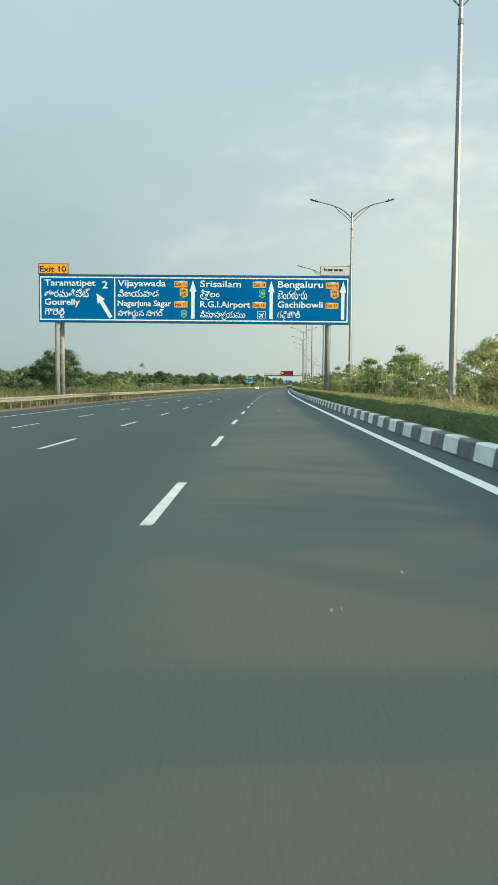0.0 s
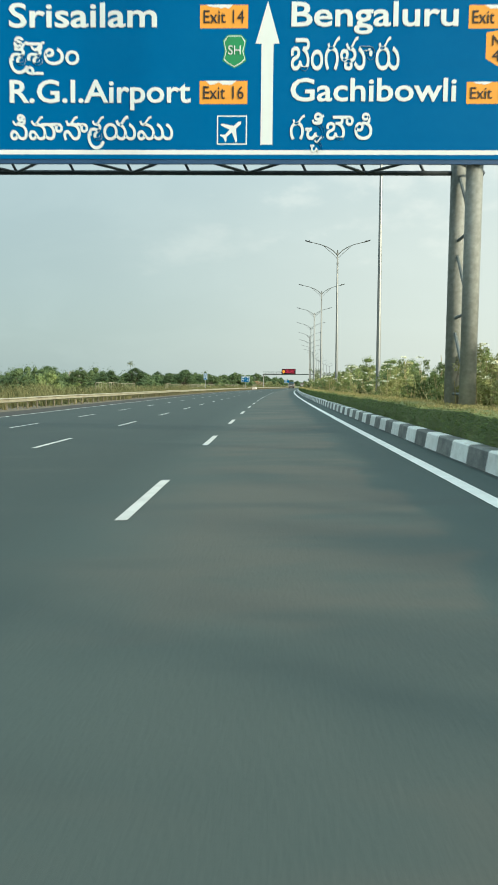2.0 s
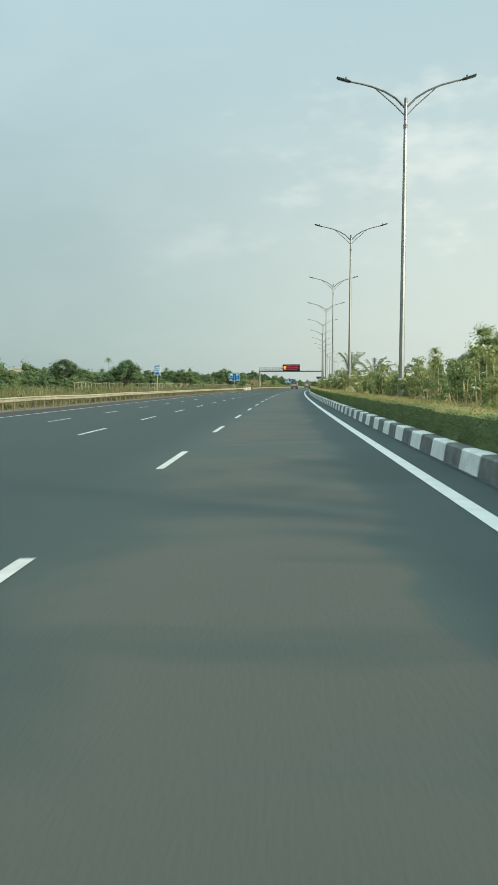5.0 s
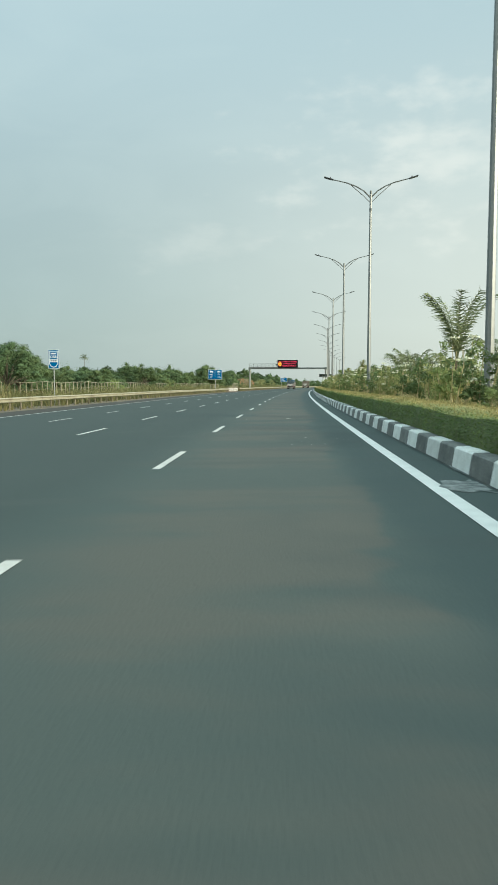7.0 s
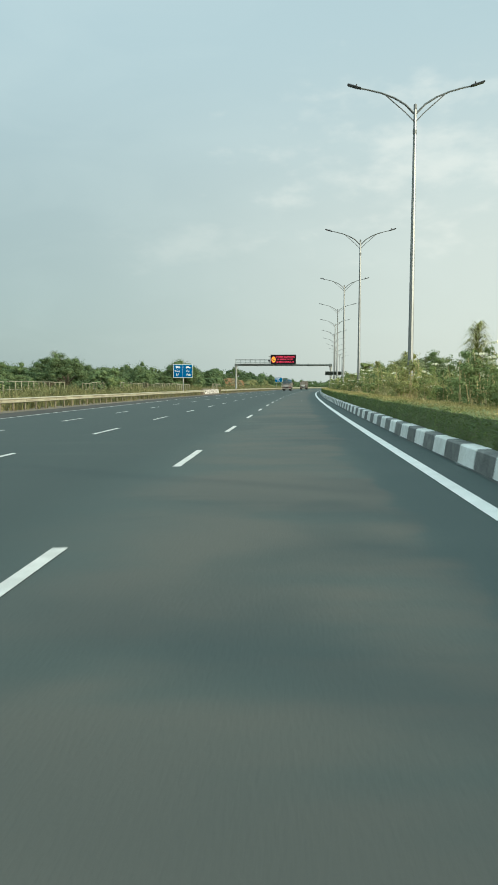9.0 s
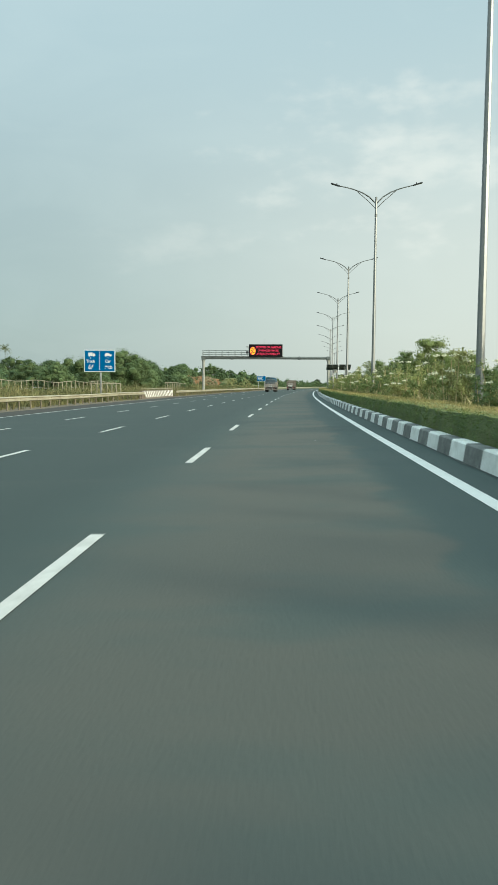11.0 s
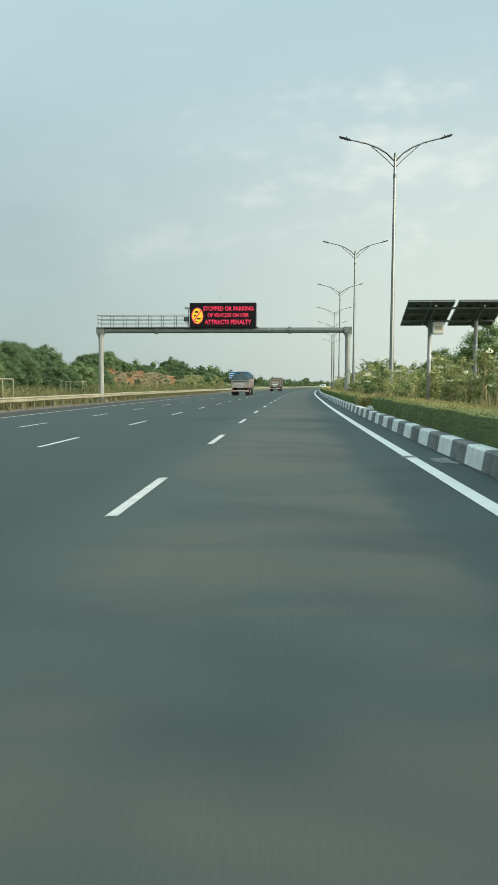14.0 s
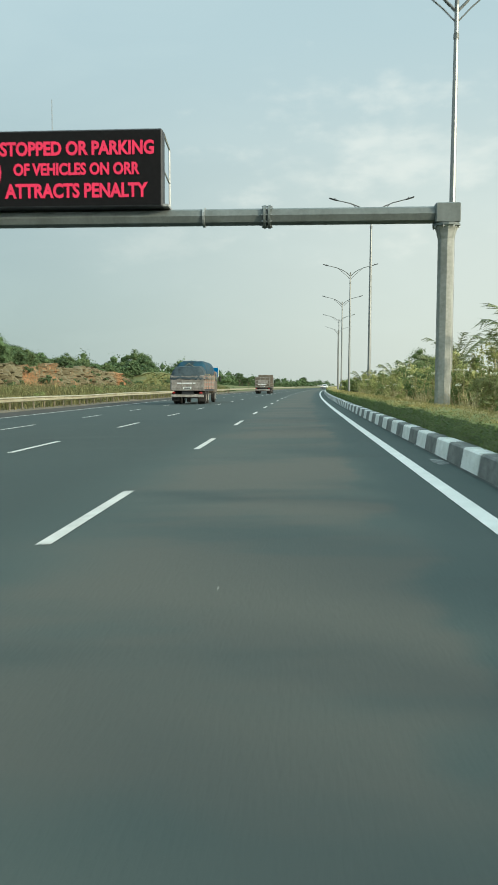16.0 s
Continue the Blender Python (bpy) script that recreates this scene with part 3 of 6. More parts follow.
# ---- overhead direction sign on its truss gantry ----
def gantry_sign():
    s = 62.55
    top = thing("overhead_sign_gantry", "steel truss gantry across the road carrying a long blue direction sign", "road sign", m=stand(s, 0, 0.02) @ Matrix.Rotation(radians(0.5), 4, "Y"))
    XL, XR, ZB, ZT = -21.78, 3.87, 6.175, 10.14

    def fx(c):
        return XL + (c - 115) * (XR - XL) / 901

    def fz(c):
        return ZT - (c - 80) * (ZT - ZB) / 142

    sign = part("sign_board", Geo().box(XL, XR, -0.06, 0.0, ZB, ZT), M_NAVY, top, "blue direction sign with white border and lettering")
    part("face", Geo().box(XL + 0.03, XR - 0.03, -0.075, -0.058, ZB + 0.10, ZT - 0.10), M_BLUE, sign)
    y = -0.078
    b = 0.10
    for n, r in (("border", rect(XL + 0.1, XR - 0.1, ZT - 0.30, ZT - 0.30 + b)), ("border", rect(XL + 0.1, XR - 0.1, ZB + 0.20, ZB + 0.20 + b)),
                 ("border", rect(XL + 0.1, XL + 0.1 + b, ZB + 0.3, ZT - 0.3)), ("border", rect(XR - 0.1 - b, XR - 0.1, ZB + 0.3, ZT - 0.3)),
                 ("divider", rect(fx(336), fx(339), ZB + 0.3, ZT - 0.3))):
        plate(n, r, M_WHITE, sign, y)
    for text, x0, x1, base, cap in (("Taramatipet", 132, 281, 116, 97), ("Gourelly", 132, 235, 172, 153), ("2", 301, 317, 123, 101),
                                    ("Vijayawada", 346, 486, 116, 97), ("Nagarjuna Sagar", 346, 502, 174, 156), ("Srisailam", 586, 704, 117, 97),
                                    ("R.G.I.Airport", 586, 731, 176, 157), ("Bengaluru", 810, 940, 117, 97), ("Gachibowli", 810, 940, 175, 156)):
        lettering("lettering", text, M_WHITE, sign, fx(x0), fx(x1), fz(base - 2.3), fz(cap - 1.0), y, 0.015)
    for text, joins, x0, x1, lo, hi in (("తారమతిపేట్", (), 132, 265, 147, 122), ("గౌరెలి", ((4, 6, "ల"),), 132, 190, 209, 179), ("విజయవాడ", (), 346, 466, 145, 123),
                                        ("నాగారున సాగర్", ((4, 5, "జ"),), 346, 480, 210, 180), ("శీశైలం", ((0, 2, ""),), 586, 642, 152, 122),
                                        ("విమానాశయము", ((6, 7, ""),), 586, 717, 211, 183), ("బెంగళూరు", (), 810, 895, 149, 123), ("గచిబౌలి", ((1, 3, "చ"),), 810, 875, 213, 182)):
        joined_lettering(text, joins, M_WHITE, sign, fx(x0), fx(x1), fz(lo), fz(hi), y, 0.006)
    # lane arrows
    for x0, x1 in ((555, 575), (782, 801), (988, 1007)):
        a, c, h = fx(x0), fx(x1), (fx(x1) - fx(x0))
        mid = (a + c) / 2
        plate("lane_arrow", [(mid - h * 0.25, fz(207)), (mid + h * 0.25, fz(207)), (mid + h * 0.25, fz(128)), (c, fz(128)), (mid, fz(95)), (a, fz(128)), (mid - h * 0.25, fz(128))], M_WHITE, sign, y)
    tip, tail = Vector((fx(284), fz(136))), Vector((fx(326), fz(206)))
    d = (tip - tail).normalized()
    q = Vector((-d.y, d.x))
    neck = tip - d * 0.75
    plate("exit_arrow", [tuple(v) for v in (tail + q * 0.16, tail - q * 0.16, neck - q * 0.16, neck - q * 0.36, tip, neck + q * 0.36, neck + q * 0.16)], M_WHITE, sign, y)
    # small orange exit tabs
    for text, x0, x1, z0, z1 in (("Exit 11", 511, 549, 116, 98), ("Exit 12", 511, 549, 175, 157), ("Exit 14", 738, 776, 116, 98), ("Exit 16", 738, 776, 175, 157),
                                 ("Exit 16", 948, 985, 117, 99), ("Exit 19", 948, 985, 175, 158)):
        tab = plate("exit_tab", rect(fx(x0), fx(x1), fz(z0), fz(z1)), M_YELLOW, sign, y)
        lettering("lettering", text, M_BLACK, tab, fx(x0 + 3), fx(x1 - 3), fz(z0 - 4), fz(z1 + 4), y - 0.002)
        # foil torn off along the upper edge
        rip = random.Random(x0 * 7 + z0)
        w0 = fx(x0) + (fx(x1) - fx(x0)) * rip.uniform(0.1, 0.4)
        w1 = min(fx(x1) - 0.02, w0 + rip.uniform(0.4, 0.7))
        torn = [(w0 + (w1 - w0) * k / 7, fz(z1) - (0.0 if k in (0, 7) else rip.uniform(0.025, 0.09))) for k in range(8)]
        plate("torn_edge", torn + [(w1, fz(z1) + 0.005), (w0, fz(z1) + 0.005)], M_WHITE, tab, y - 0.004)
    for num, x0, x1 in (("65", 527, 550), ("44", 962, 985)):
        a, c = fx(x0), fx(x1)
        sh = plate("route_shield", [((a + c) / 2, fz(147)), (c, fz(140)), (c, fz(120)), ((a + c) / 2, fz(118)), (a, fz(120)), (a, fz(140))], M_YELLOW, sign, y)
        lettering("lettering", "NH", M_BLACK, sh, a + 0.14, c - 0.14, fz(130), fz(122), y - 0.002)
        lettering("lettering", num, M_BLACK, sh, a + 0.14, c - 0.14, fz(142), fz(133), y - 0.002)
    for x0, x1, z0, z1 in ((530, 548, 206, 182), (756, 775, 147, 121)):
        a, c = fx(x0), fx(x1)
        mid, lo, hi = (a + c) / 2, fz(z0), fz(z1)

        def crest(d):
            return [(mid, lo + d), (c - 0.14, lo + 0.07 + d), (c - d, lo + 0.16 + d), (c - 0.05 - d, (lo + hi) / 2), (c - d, hi - 0.12 - d), (c - 0.12, hi - d),
                    (a + 0.12, hi - d), (a + d, hi - 0.12 - d), (a + 0.05 + d, (lo + hi) / 2), (a + d, lo + 0.16 + d), (a + 0.14, lo + 0.07 + d)]

        sh = plate("route_shield", crest(0.0), M_GREEN, sign, y)
        plate("shield_line", crest(0.025), M_WHITE, sh, y - 0.003)
        plate("shield_field", crest(0.045), M_GREEN, sh, y - 0.006)
        lettering("lettering", "SH", M_WHITE, sh, a + 0.13, c - 0.13, fz(z0 - 10.5), fz(z1 + 8.5), y - 0.009)
    # airport symbol
    a, c, z0, z1 = fx(752), fx(776), fz(207), fz(184)
    ap = plate("airport_symbol", rect(a, c, z0, z1), M_WHITE, sign, y)
    plate("symbol_field", rect(a + 0.03, c - 0.03, z0 + 0.03, z1 - 0.03), M_BLUE, ap, y - 0.004)
    mx, mz, r = (a + c) / 2, (z0 + z1) / 2, (c - a) * 0.42
    rot = Matrix.Rotation(radians(-48), 2)
    plane = [(0, 1), (0.12, 0.8), (0.14, 0.3), (0.9, -0.25), (0.9, -0.42), (0.14, -0.12), (0.1, -0.65), (0.35, -0.9), (0.35, -1), (0, -0.9),
             (-0.35, -1), (-0.35, -0.9), (-0.1, -0.65), (-0.14, -0.12), (-0.9, -0.42), (-0.9, -0.25), (-0.14, 0.3), (-0.12, 0.8)]
    plate("aeroplane", [(mx + r * v[0], mz + r * v[1]) for v in (rot @ Vector(p) for p in reversed(plane))], M_WHITE, ap, y - 0.007)
    # boards on the top edge
    e = part("exit_board", Geo().box(XL - 0.03, fx(202), -0.06, 0.0, ZT + 0.02, ZT + 0.86), M_BLACK, top, "orange exit number board on the top edge")
    part("face", Geo().box(XL + 0.02, fx(202) - 0.05, -0.07, -0.055, ZT + 0.07, ZT + 0.81), M_YELLOW, e)
    lettering("lettering", "Exit 10", M_BLACK, e, XL + 0.10, fx(196), ZT + 0.20, ZT + 0.66, -0.072, 0.014)
    br = part("brand_board", Geo().box(fx(931), XR, -0.06, 0.0, ZT + 0.01, ZT + 0.80, bevel=0.01), M_TRUSS, top, "pale grey board with a dark emblem on the top edge")
    part("face", Geo().box(fx(931) + 0.035, XR - 0.035, -0.064, -0.055, ZT + 0.045, ZT + 0.765), M_BRAND, br)
    bx = fx(931)
    bw = XR - bx
    for k, (p0, p1, h0, h1) in enumerate(((0.12, 0.155, 0.38, 0.66), (0.175, 0.225, 0.38, 0.55), (0.25, 0.42, 0.38, 0.55), (0.46, 0.60, 0.38, 0.55), (0.625, 0.76, 0.38, 0.55))):
        plate("emblem_bar", rect(bx + bw * p0, bx + bw * p1, ZT + h0, ZT + h1), M_BLACK, br, -0.069)
    plate("emblem_bar", rect(bx + bw * 0.32, bx + bw * 0.72, ZT + 0.22, ZT + 0.27), M_CONC, br, -0.069)
    # truss behind the board
    yb, yf, zl, zh = 1.75, 0.22, ZB + 0.30, ZT - 0.9
    for yy in (yf, yb):
        for zz in (zl, zh):
            part("chord", Geo().tube([(XL + 1.2, yy, zz), (XR - 1.0, yy, zz)], 0.06, 8), M_TRUSS, top)
    n = 16
    xs = [XL + 1.2 + (XR - XL - 2.2) * k / n for k in range(n + 1)]
    for k in range(n):
        part("diagonal", Geo().tube([(xs[k], yf, zl), (xs[k + 1], yf, zh)], 0.035, 6), M_TRUSS, top)
        part("diagonal", Geo().tube([(xs[k], yb, zh), (xs[k + 1], yb, zl)], 0.035, 6), M_TRUSS, top)
        part("diagonal", Geo().tube([(xs[k], yf if k % 2 else yb, zl), (xs[k + 1], yb if k % 2 else yf, zl)], 0.035, 6), M_TRUSS, top)
        part("hanger", Geo().box(xs[k] - 0.04, xs[k] + 0.04, 0.0, yf - 0.05, zl - 0.05, zh + 0.3), M_TRUSS, top)
    for x in (-20.35, 2.25):
        z0 = -0.6 if x < 0 else 0.05
        for yy in (yf, yb):
            part("leg", Geo().tube([(x, yy, z0), (x, yy, ZT - 0.6)], 0.19, 14), M_LEG, top, smooth=True)
            part("foot_plate", Geo().box(x - 0.33, x + 0.33, yy - 0.33, yy + 0.33, z0, z0 + 0.05 + (0.45 if x < 0 else 0.3), bevel=0.02), M_CONC, top)
        for k in range(3):
            za = 1.0 + k * 1.9
            part("leg_brace", Geo().tube([(x, yf, za), (x, yb, za + 1.7)], 0.04, 6), M_PIPE, top)
            part("leg_brace", Geo().tube([(x, yf, za), (x, yb, za)], 0.04, 6), M_PIPE, top)
    return top


gantry_sign()


# ---- message screen gantry ----
def screen_gantry():
    s = 383.65
    top = thing("message_sign_gantry", "grey tubular steel gantry carrying a lit message screen over the road", "message sign", m=stand(s, 0, 0))
    XL, XR, ZB, ZT = -20.29, 2.45, 5.95, 6.45
    zc, r = (ZB + ZT) / 2, (ZT - ZB) / 2
    part("beam", Geo().tube([(XL - 0.3, 0, zc), (-13.5, 0, zc), (-3.0, 0, zc), (XR + 0.45, 0, zc)], r, 8), M_PIPE, top)
    part("walkway", Geo().box(XL - 0.2, -5.6, -0.45, 0.75, ZT + 0.0, ZT + 0.07), M_GALV, top)
    for x in (-15.05, -2.7):
        for dx in (-0.07, 0.07):
            part("flange", Geo().tube([(x + dx - 0.035, 0, zc), (x + dx + 0.035, 0, zc)], r + 0.09, 18), M_PIPE, top)
        for k in range(10):
            a = 2 * math.pi * k / 10
            part("flange_bolt", Geo().tube([(x - 0.16, math.cos(a) * (r + 0.05), zc + math.sin(a) * (r + 0.05)), (x + 0.16, math.cos(a) * (r + 0.05), zc + math.sin(a) * (r + 0.05))], 0.02, 6), M_GALV, top)
    part("band", Geo().tube([(-4.62, 0, zc), (-4.55, 0, zc)], r + 0.04, 16), M_GALV, top)
    for x in (XL, XR + 0.12):
        z0 = -0.62 if x < 0 else 0.05
        part("leg", Geo().tube([(x, 0, z0), (x, 0, ZB - 0.08)], 0.235, 8), M_LEG, top)
        part("cap_box", Geo().box(x - 0.36, x + 0.36, -0.3, 0.3, ZB - 0.02, ZT + 0.05, bevel=0.03), M_PIPE, top)
        part("top_flange", Geo().tube([(x, 0, ZB - 0.10), (x, 0, ZB - 0.03)], 0.40, 14), M_PIPE, top)
        part("capital", Geo().tube([(x, 0, ZB - 0.46), (x, 0, ZB - 0.22), (x, 0, ZB - 0.10)], [0.24, 0.30, 0.36], 8), M_LEG, top)
        for k in range(8):
            a = 2 * math.pi * (k + 0.5) / 8
            part("flange_bolt", Geo().tube([(x + math.cos(a) * 0.375, math.sin(a) * 0.375, ZB - 0.15), (x + math.cos(a) * 0.375, math.sin(a) * 0.375, ZB - 0.10)], 0.022, 6), M_GALV, top)
        part("foot_plate", Geo().box(x - 0.45, x + 0.45, -0.45, 0.45, z0, z0 + 0.42, bevel=0.03), M_CONC, top)
    # handrail of the walkway
    for yy in (-0.42, 0.72):
        for zz in (ZT + 0.40, ZT + 0.75, ZT + 1.12):
            part("handrail", Geo().tube([(XL - 0.15, yy, zz), (-11.9, yy, zz)], 0.026, 6), M_PIPE, top)
        for k in range(8):
            x = XL - 0.15 + k * 1.19
            part("rail_post", Geo().tube([(x, yy, ZT + 0.05), (x, yy, ZT + 1.12)], 0.03, 6), M_PIPE, top)
    for zz in (ZT + 0.40, ZT + 0.75, ZT + 1.12):
        part("handrail", Geo().tube([(XL - 0.15, -0.42, zz), (XL - 0.15, 0.72, zz)], 0.024, 6), M_GALV, top)
    # the screen
    X0, X1, Z0, Z1 = -11.87, -5.76, 6.43, 8.67
    scr = part("screen_case", Geo().box(X0, X1, -0.52, -0.08, Z0, Z1, bevel=0.03), M_DARK, top, "black screen case with red lettering")
    part("screen_face", Geo().box(X0 + 0.05, X1 - 0.05, -0.535, -0.515, Z0 + 0.05, Z1 - 0.05), M_SCREEN, scr)
    y = -0.54

    def fx(c):
        return X0 + (c - 300) * (X1 - X0) / 387

    def fz(c):
        return Z1 - (c - 73) * (Z1 - Z0) / 137

    for text, x0, x1, lo, hi in (("STOPPED OR PARKING", 380, 672, 117, 94), ("OF VEHICLES ON ORR", 405, 645, 152, 132), ("ATTRACTS PENALTY", 388, 660, 192, 168)):
        lettering("lettering", text, M_LED_RED, scr, fx(x0), fx(x1), fz(lo), fz(hi), y, 0.034, "glowing red letters")
    icon = plate("symbol", disc(fx(346), fz(146), (fx(381) - fx(311)) / 2, (fz(100) - fz(192)) / 2), M_LED_RED, scr, y, label="glowing yellow disc with red rim")
    plate("symbol_field", disc(fx(346), fz(146), (fx(381) - fx(311)) / 2 - 0.07, (fz(100) - fz(192)) / 2 - 0.07), M_LED_YEL, icon, y - 0.004)
    for x0, x1, z0, z1 in ((330, 352, 128, 119), (324, 342, 148, 142), (342, 366, 165, 157), (332, 346, 180, 175)):
        car = plate("symbol_vehicle", [(fx(x0), fz(z0)), (fx(x1), fz(z0)), (fx(x1), fz((z0 + z1) / 2)), (fx(x1 - 5), fz(z1)), (fx(x0 + 2), fz(z1)), (fx(x0), fz((z0 + z1) / 2))], M_SCREEN, icon, y - 0.007)
        for x in (x0 + 5, x1 - 5):
            plate("symbol_wheel", disc(fx(x), fz(z0), 0.035, 0.035), M_SCREEN, car, y - 0.008)
    a, c = Vector((fx(324), fz(176))), Vector((fx(368), fz(116)))
    q = Vector((-(c - a).y, (c - a).x)).normalized() * 0.05
    plate("symbol_bar", [tuple(v) for v in (a - q, c - q, c + q, a + q)], M_LED_RED, icon, y - 0.010)
    # back frame seen past the edge of the case
    for zz in (Z0 + 0.15, (Z0 + Z1) / 2, Z1 - 0.1):
        part("back_frame", Geo().tube([(X1 - 0.02, -0.1, zz), (X1 - 0.02, 0.85, zz - 0.12)], 0.025, 6), M_GALV, top)
    part("back_frame", Geo().tube([(X1 - 0.02, 0.85, Z0 - 0.05), (X1 - 0.02, 0.85, Z1 - 0.2)], 0.03, 6), M_GALV, top)
    part("back_frame", Geo().tube([(X1 - 0.02, 0.85, Z1 - 0.2), (X1 - 0.02, -0.1, Z1 - 0.02)], 0.025, 6), M_GALV, top)
    part("antenna", Geo().tube([(-9.1, -0.3, Z1), (-9.1, -0.3, Z1 + 0.95)], 0.012, 5), M_GALV, top)
    part("control_box", Geo().box(X0 - 0.55, X0 - 0.08, -0.45, -0.1, ZT + 0.55, ZT + 0.95, bevel=0.02), M_DARK, top)
    cm = part("camera_mast", Geo().tube([(X0 - 0.15, -0.2, ZT), (X0 - 0.15, -0.2, Z1 - 0.35)], 0.03, 6), M_GALV, top)
    part("camera_box", Geo().box(X0 - 0.45, X0 - 0.02, -0.6, -0.1, Z1 - 0.55, Z1 - 0.36, bevel=0.02), M_GALV, cm)
    return top


screen_gantry()


# ---- plants: materials ----
M_LEAF_A = material("leaf_mid_green", (0.17, 0.225, 0.082), 0.6, second=(0.225, 0.265, 0.105), scale=1.2, amount=0.6, fine=6, bump=0, spec=0.15, per_island=0.28, per_object=0.18, translucent=0.34)
M_LEAF_B = material("leaf_dark_green", (0.118, 0.172, 0.07), 0.6, second=(0.16, 0.205, 0.085), scale=1.2, amount=0.6, fine=6, bump=0, spec=0.15, per_island=0.28, per_object=0.2, translucent=0.34)
M_SCRUB_A = material("scrub_leaf_green", (0.085, 0.132, 0.056), 0.6, second=(0.118, 0.158, 0.07), scale=1.2, amount=0.6, fine=6, bump=0, spec=0.1, per_island=0.15, per_object=0.2, translucent=0.2)
M_SCRUB_B = material("scrub_leaf_dark", (0.066, 0.108, 0.05), 0.6, second=(0.09, 0.13, 0.06), scale=1.2, amount=0.6, fine=6, bump=0, spec=0.1, per_island=0.15, per_object=0.22, translucent=0.2)
M_LEAF_Y = material("leaf_yellow_green", (0.27, 0.3, 0.11), 0.6, second=(0.34, 0.34, 0.15), scale=1.5, amount=0.6, fine=6, bump=0, spec=0.15, per_island=0.28, per_object=0.2, translucent=0.34)
M_LEAF_P = material("palm_leaf", (0.135, 0.17, 0.08), 0.5, second=(0.185, 0.205, 0.105), scale=1.5, amount=0.6, fine=6, bump=0, spec=0.15, per_island=0.30, translucent=0.2)
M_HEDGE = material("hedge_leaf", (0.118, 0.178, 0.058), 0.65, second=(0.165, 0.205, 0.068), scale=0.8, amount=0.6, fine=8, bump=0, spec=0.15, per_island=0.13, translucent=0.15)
# top growth yellower than the face, with the light falling on it coloured in
M_HEDGE_LIT = material("hedge_lit_top_leaf", (0.235, 0.24, 0.085), 0.7, second=(0.29, 0.265, 0.105), scale=0.6, amount=0.7, fine=8, bump=0, spec=0.15, per_island=0.13, translucent=0.2)
M_HEDGE_SHADE = material("hedge_shaded_inside", (0.078, 0.112, 0.037), 0.9, second=(0.12, 0.135, 0.05), scale=3, amount=0.6, fine=25, bump=0.8)
M_HEDGE_LIT_CAP = material("hedge_lit_top_growth", (0.205, 0.21, 0.078), 0.9, second=(0.155, 0.18, 0.06), scale=1.1, amount=0.8, fine=28, bump=0.9)
M_HEDGE_DRY = material("hedge_dry_growth", (0.38, 0.31, 0.14), 0.9, second=(0.27, 0.24, 0.10), scale=0.9, amount=0.8, fine=28, bump=0.9)
M_STRAW = material("dry_grass", (0.43, 0.355, 0.17), 0.8, second=(0.29, 0.26, 0.105), scale=0.5, amount=0.7, fine=5, bump=0, spec=0.15, per_island=0.28, translucent=0.2)
M_VERGE = material("verge_straw", (0.265, 0.225, 0.11), 0.8, second=(0.165, 0.165, 0.07), scale=0.5, amount=0.7, fine=5, bump=0, spec=0.15, per_island=0.3, translucent=0.2)
M_WEED = material("weeds", (0.235, 0.205, 0.1), 0.8, second=(0.145, 0.155, 0.068), scale=0.25, amount=0.8, fine=3, bump=0, spec=0.15, per_island=0.45, translucent=0.2)
M_STALK = material("pale_stalk", (0.47, 0.40, 0.225), 0.8, second=(0.30, 0.25, 0.12), scale=2, amount=0.5, fine=12, per_object=0.25)
M_FLOWER = material("white_flower", (0.72, 0.72, 0.58), 0.7, second=(0.55, 0.56, 0.38), scale=4, amount=0.4, fine=20, bump=0, spec=0.15, per_island=0.2, translucent=0.2)
M_BARK = material("bark", (0.16, 0.13, 0.09), 0.9, second=(0.09, 0.075, 0.055), scale=3, amount=0.6, fine=25, bump=0.6, stretch=(1, 1, 0.3))
M_BANK = material("overgrown_earth", (0.17, 0.155, 0.068), 0.95, second=(0.10, 0.115, 0.045), scale=0.5, amount=0.9, fine=5, bump=1.0)
M_ROCK = material("cut_rock", (0.36, 0.165, 0.075), 0.95, second=(0.135, 0.12, 0.072), scale=0.16, amount=1.0, fine=5.5, bump=1.0, stretch=(1.0, 1.0, 0.6))
M_ROCK_O = material("orange_rock", (0.46, 0.23, 0.115), 0.9, second=(0.34, 0.25, 0.17), scale=0.5, amount=0.6, fine=4, bump=0.6)

rnd = random.Random(7)


def leaf(g, c, size, lean=None, wide=0.5, simple=False):
    """One diamond-shaped leaf, or a three-cornered one."""
    d = Vector((rnd.gauss(0, 1), rnd.gauss(0, 1), rnd.gauss(0, 0.7)))
    if lean is not None:
        d += lean
    d.normalize()
    o = d.cross(Vector((rnd.gauss(0, 1), rnd.gauss(0, 1), rnd.gauss(0, 1)))).normalized()
    a, b = d * size, o * size * wide
    c = Vector(c)
    if simple:
        g.tri(c - a * 0.5 - b * 0.4, c - a * 0.3 + b * 0.5, c + a * 0.6)
        return
    g.quad(c - a * 0.5, c + b * 0.5, c + a * 0.5, c - b * 0.5)


def ball_net():
    """Corners and faces of a small faceted ball."""
    bm = bmesh.new()
    bmesh.ops.create_icosphere(bm, subdivisions=1, radius=1.0)
    pts, faces = [v.co.copy() for v in bm.verts], [tuple(v.index for v in f.verts) for f in bm.faces]
    bm.free()
    return pts, faces


BALL = ball_net()


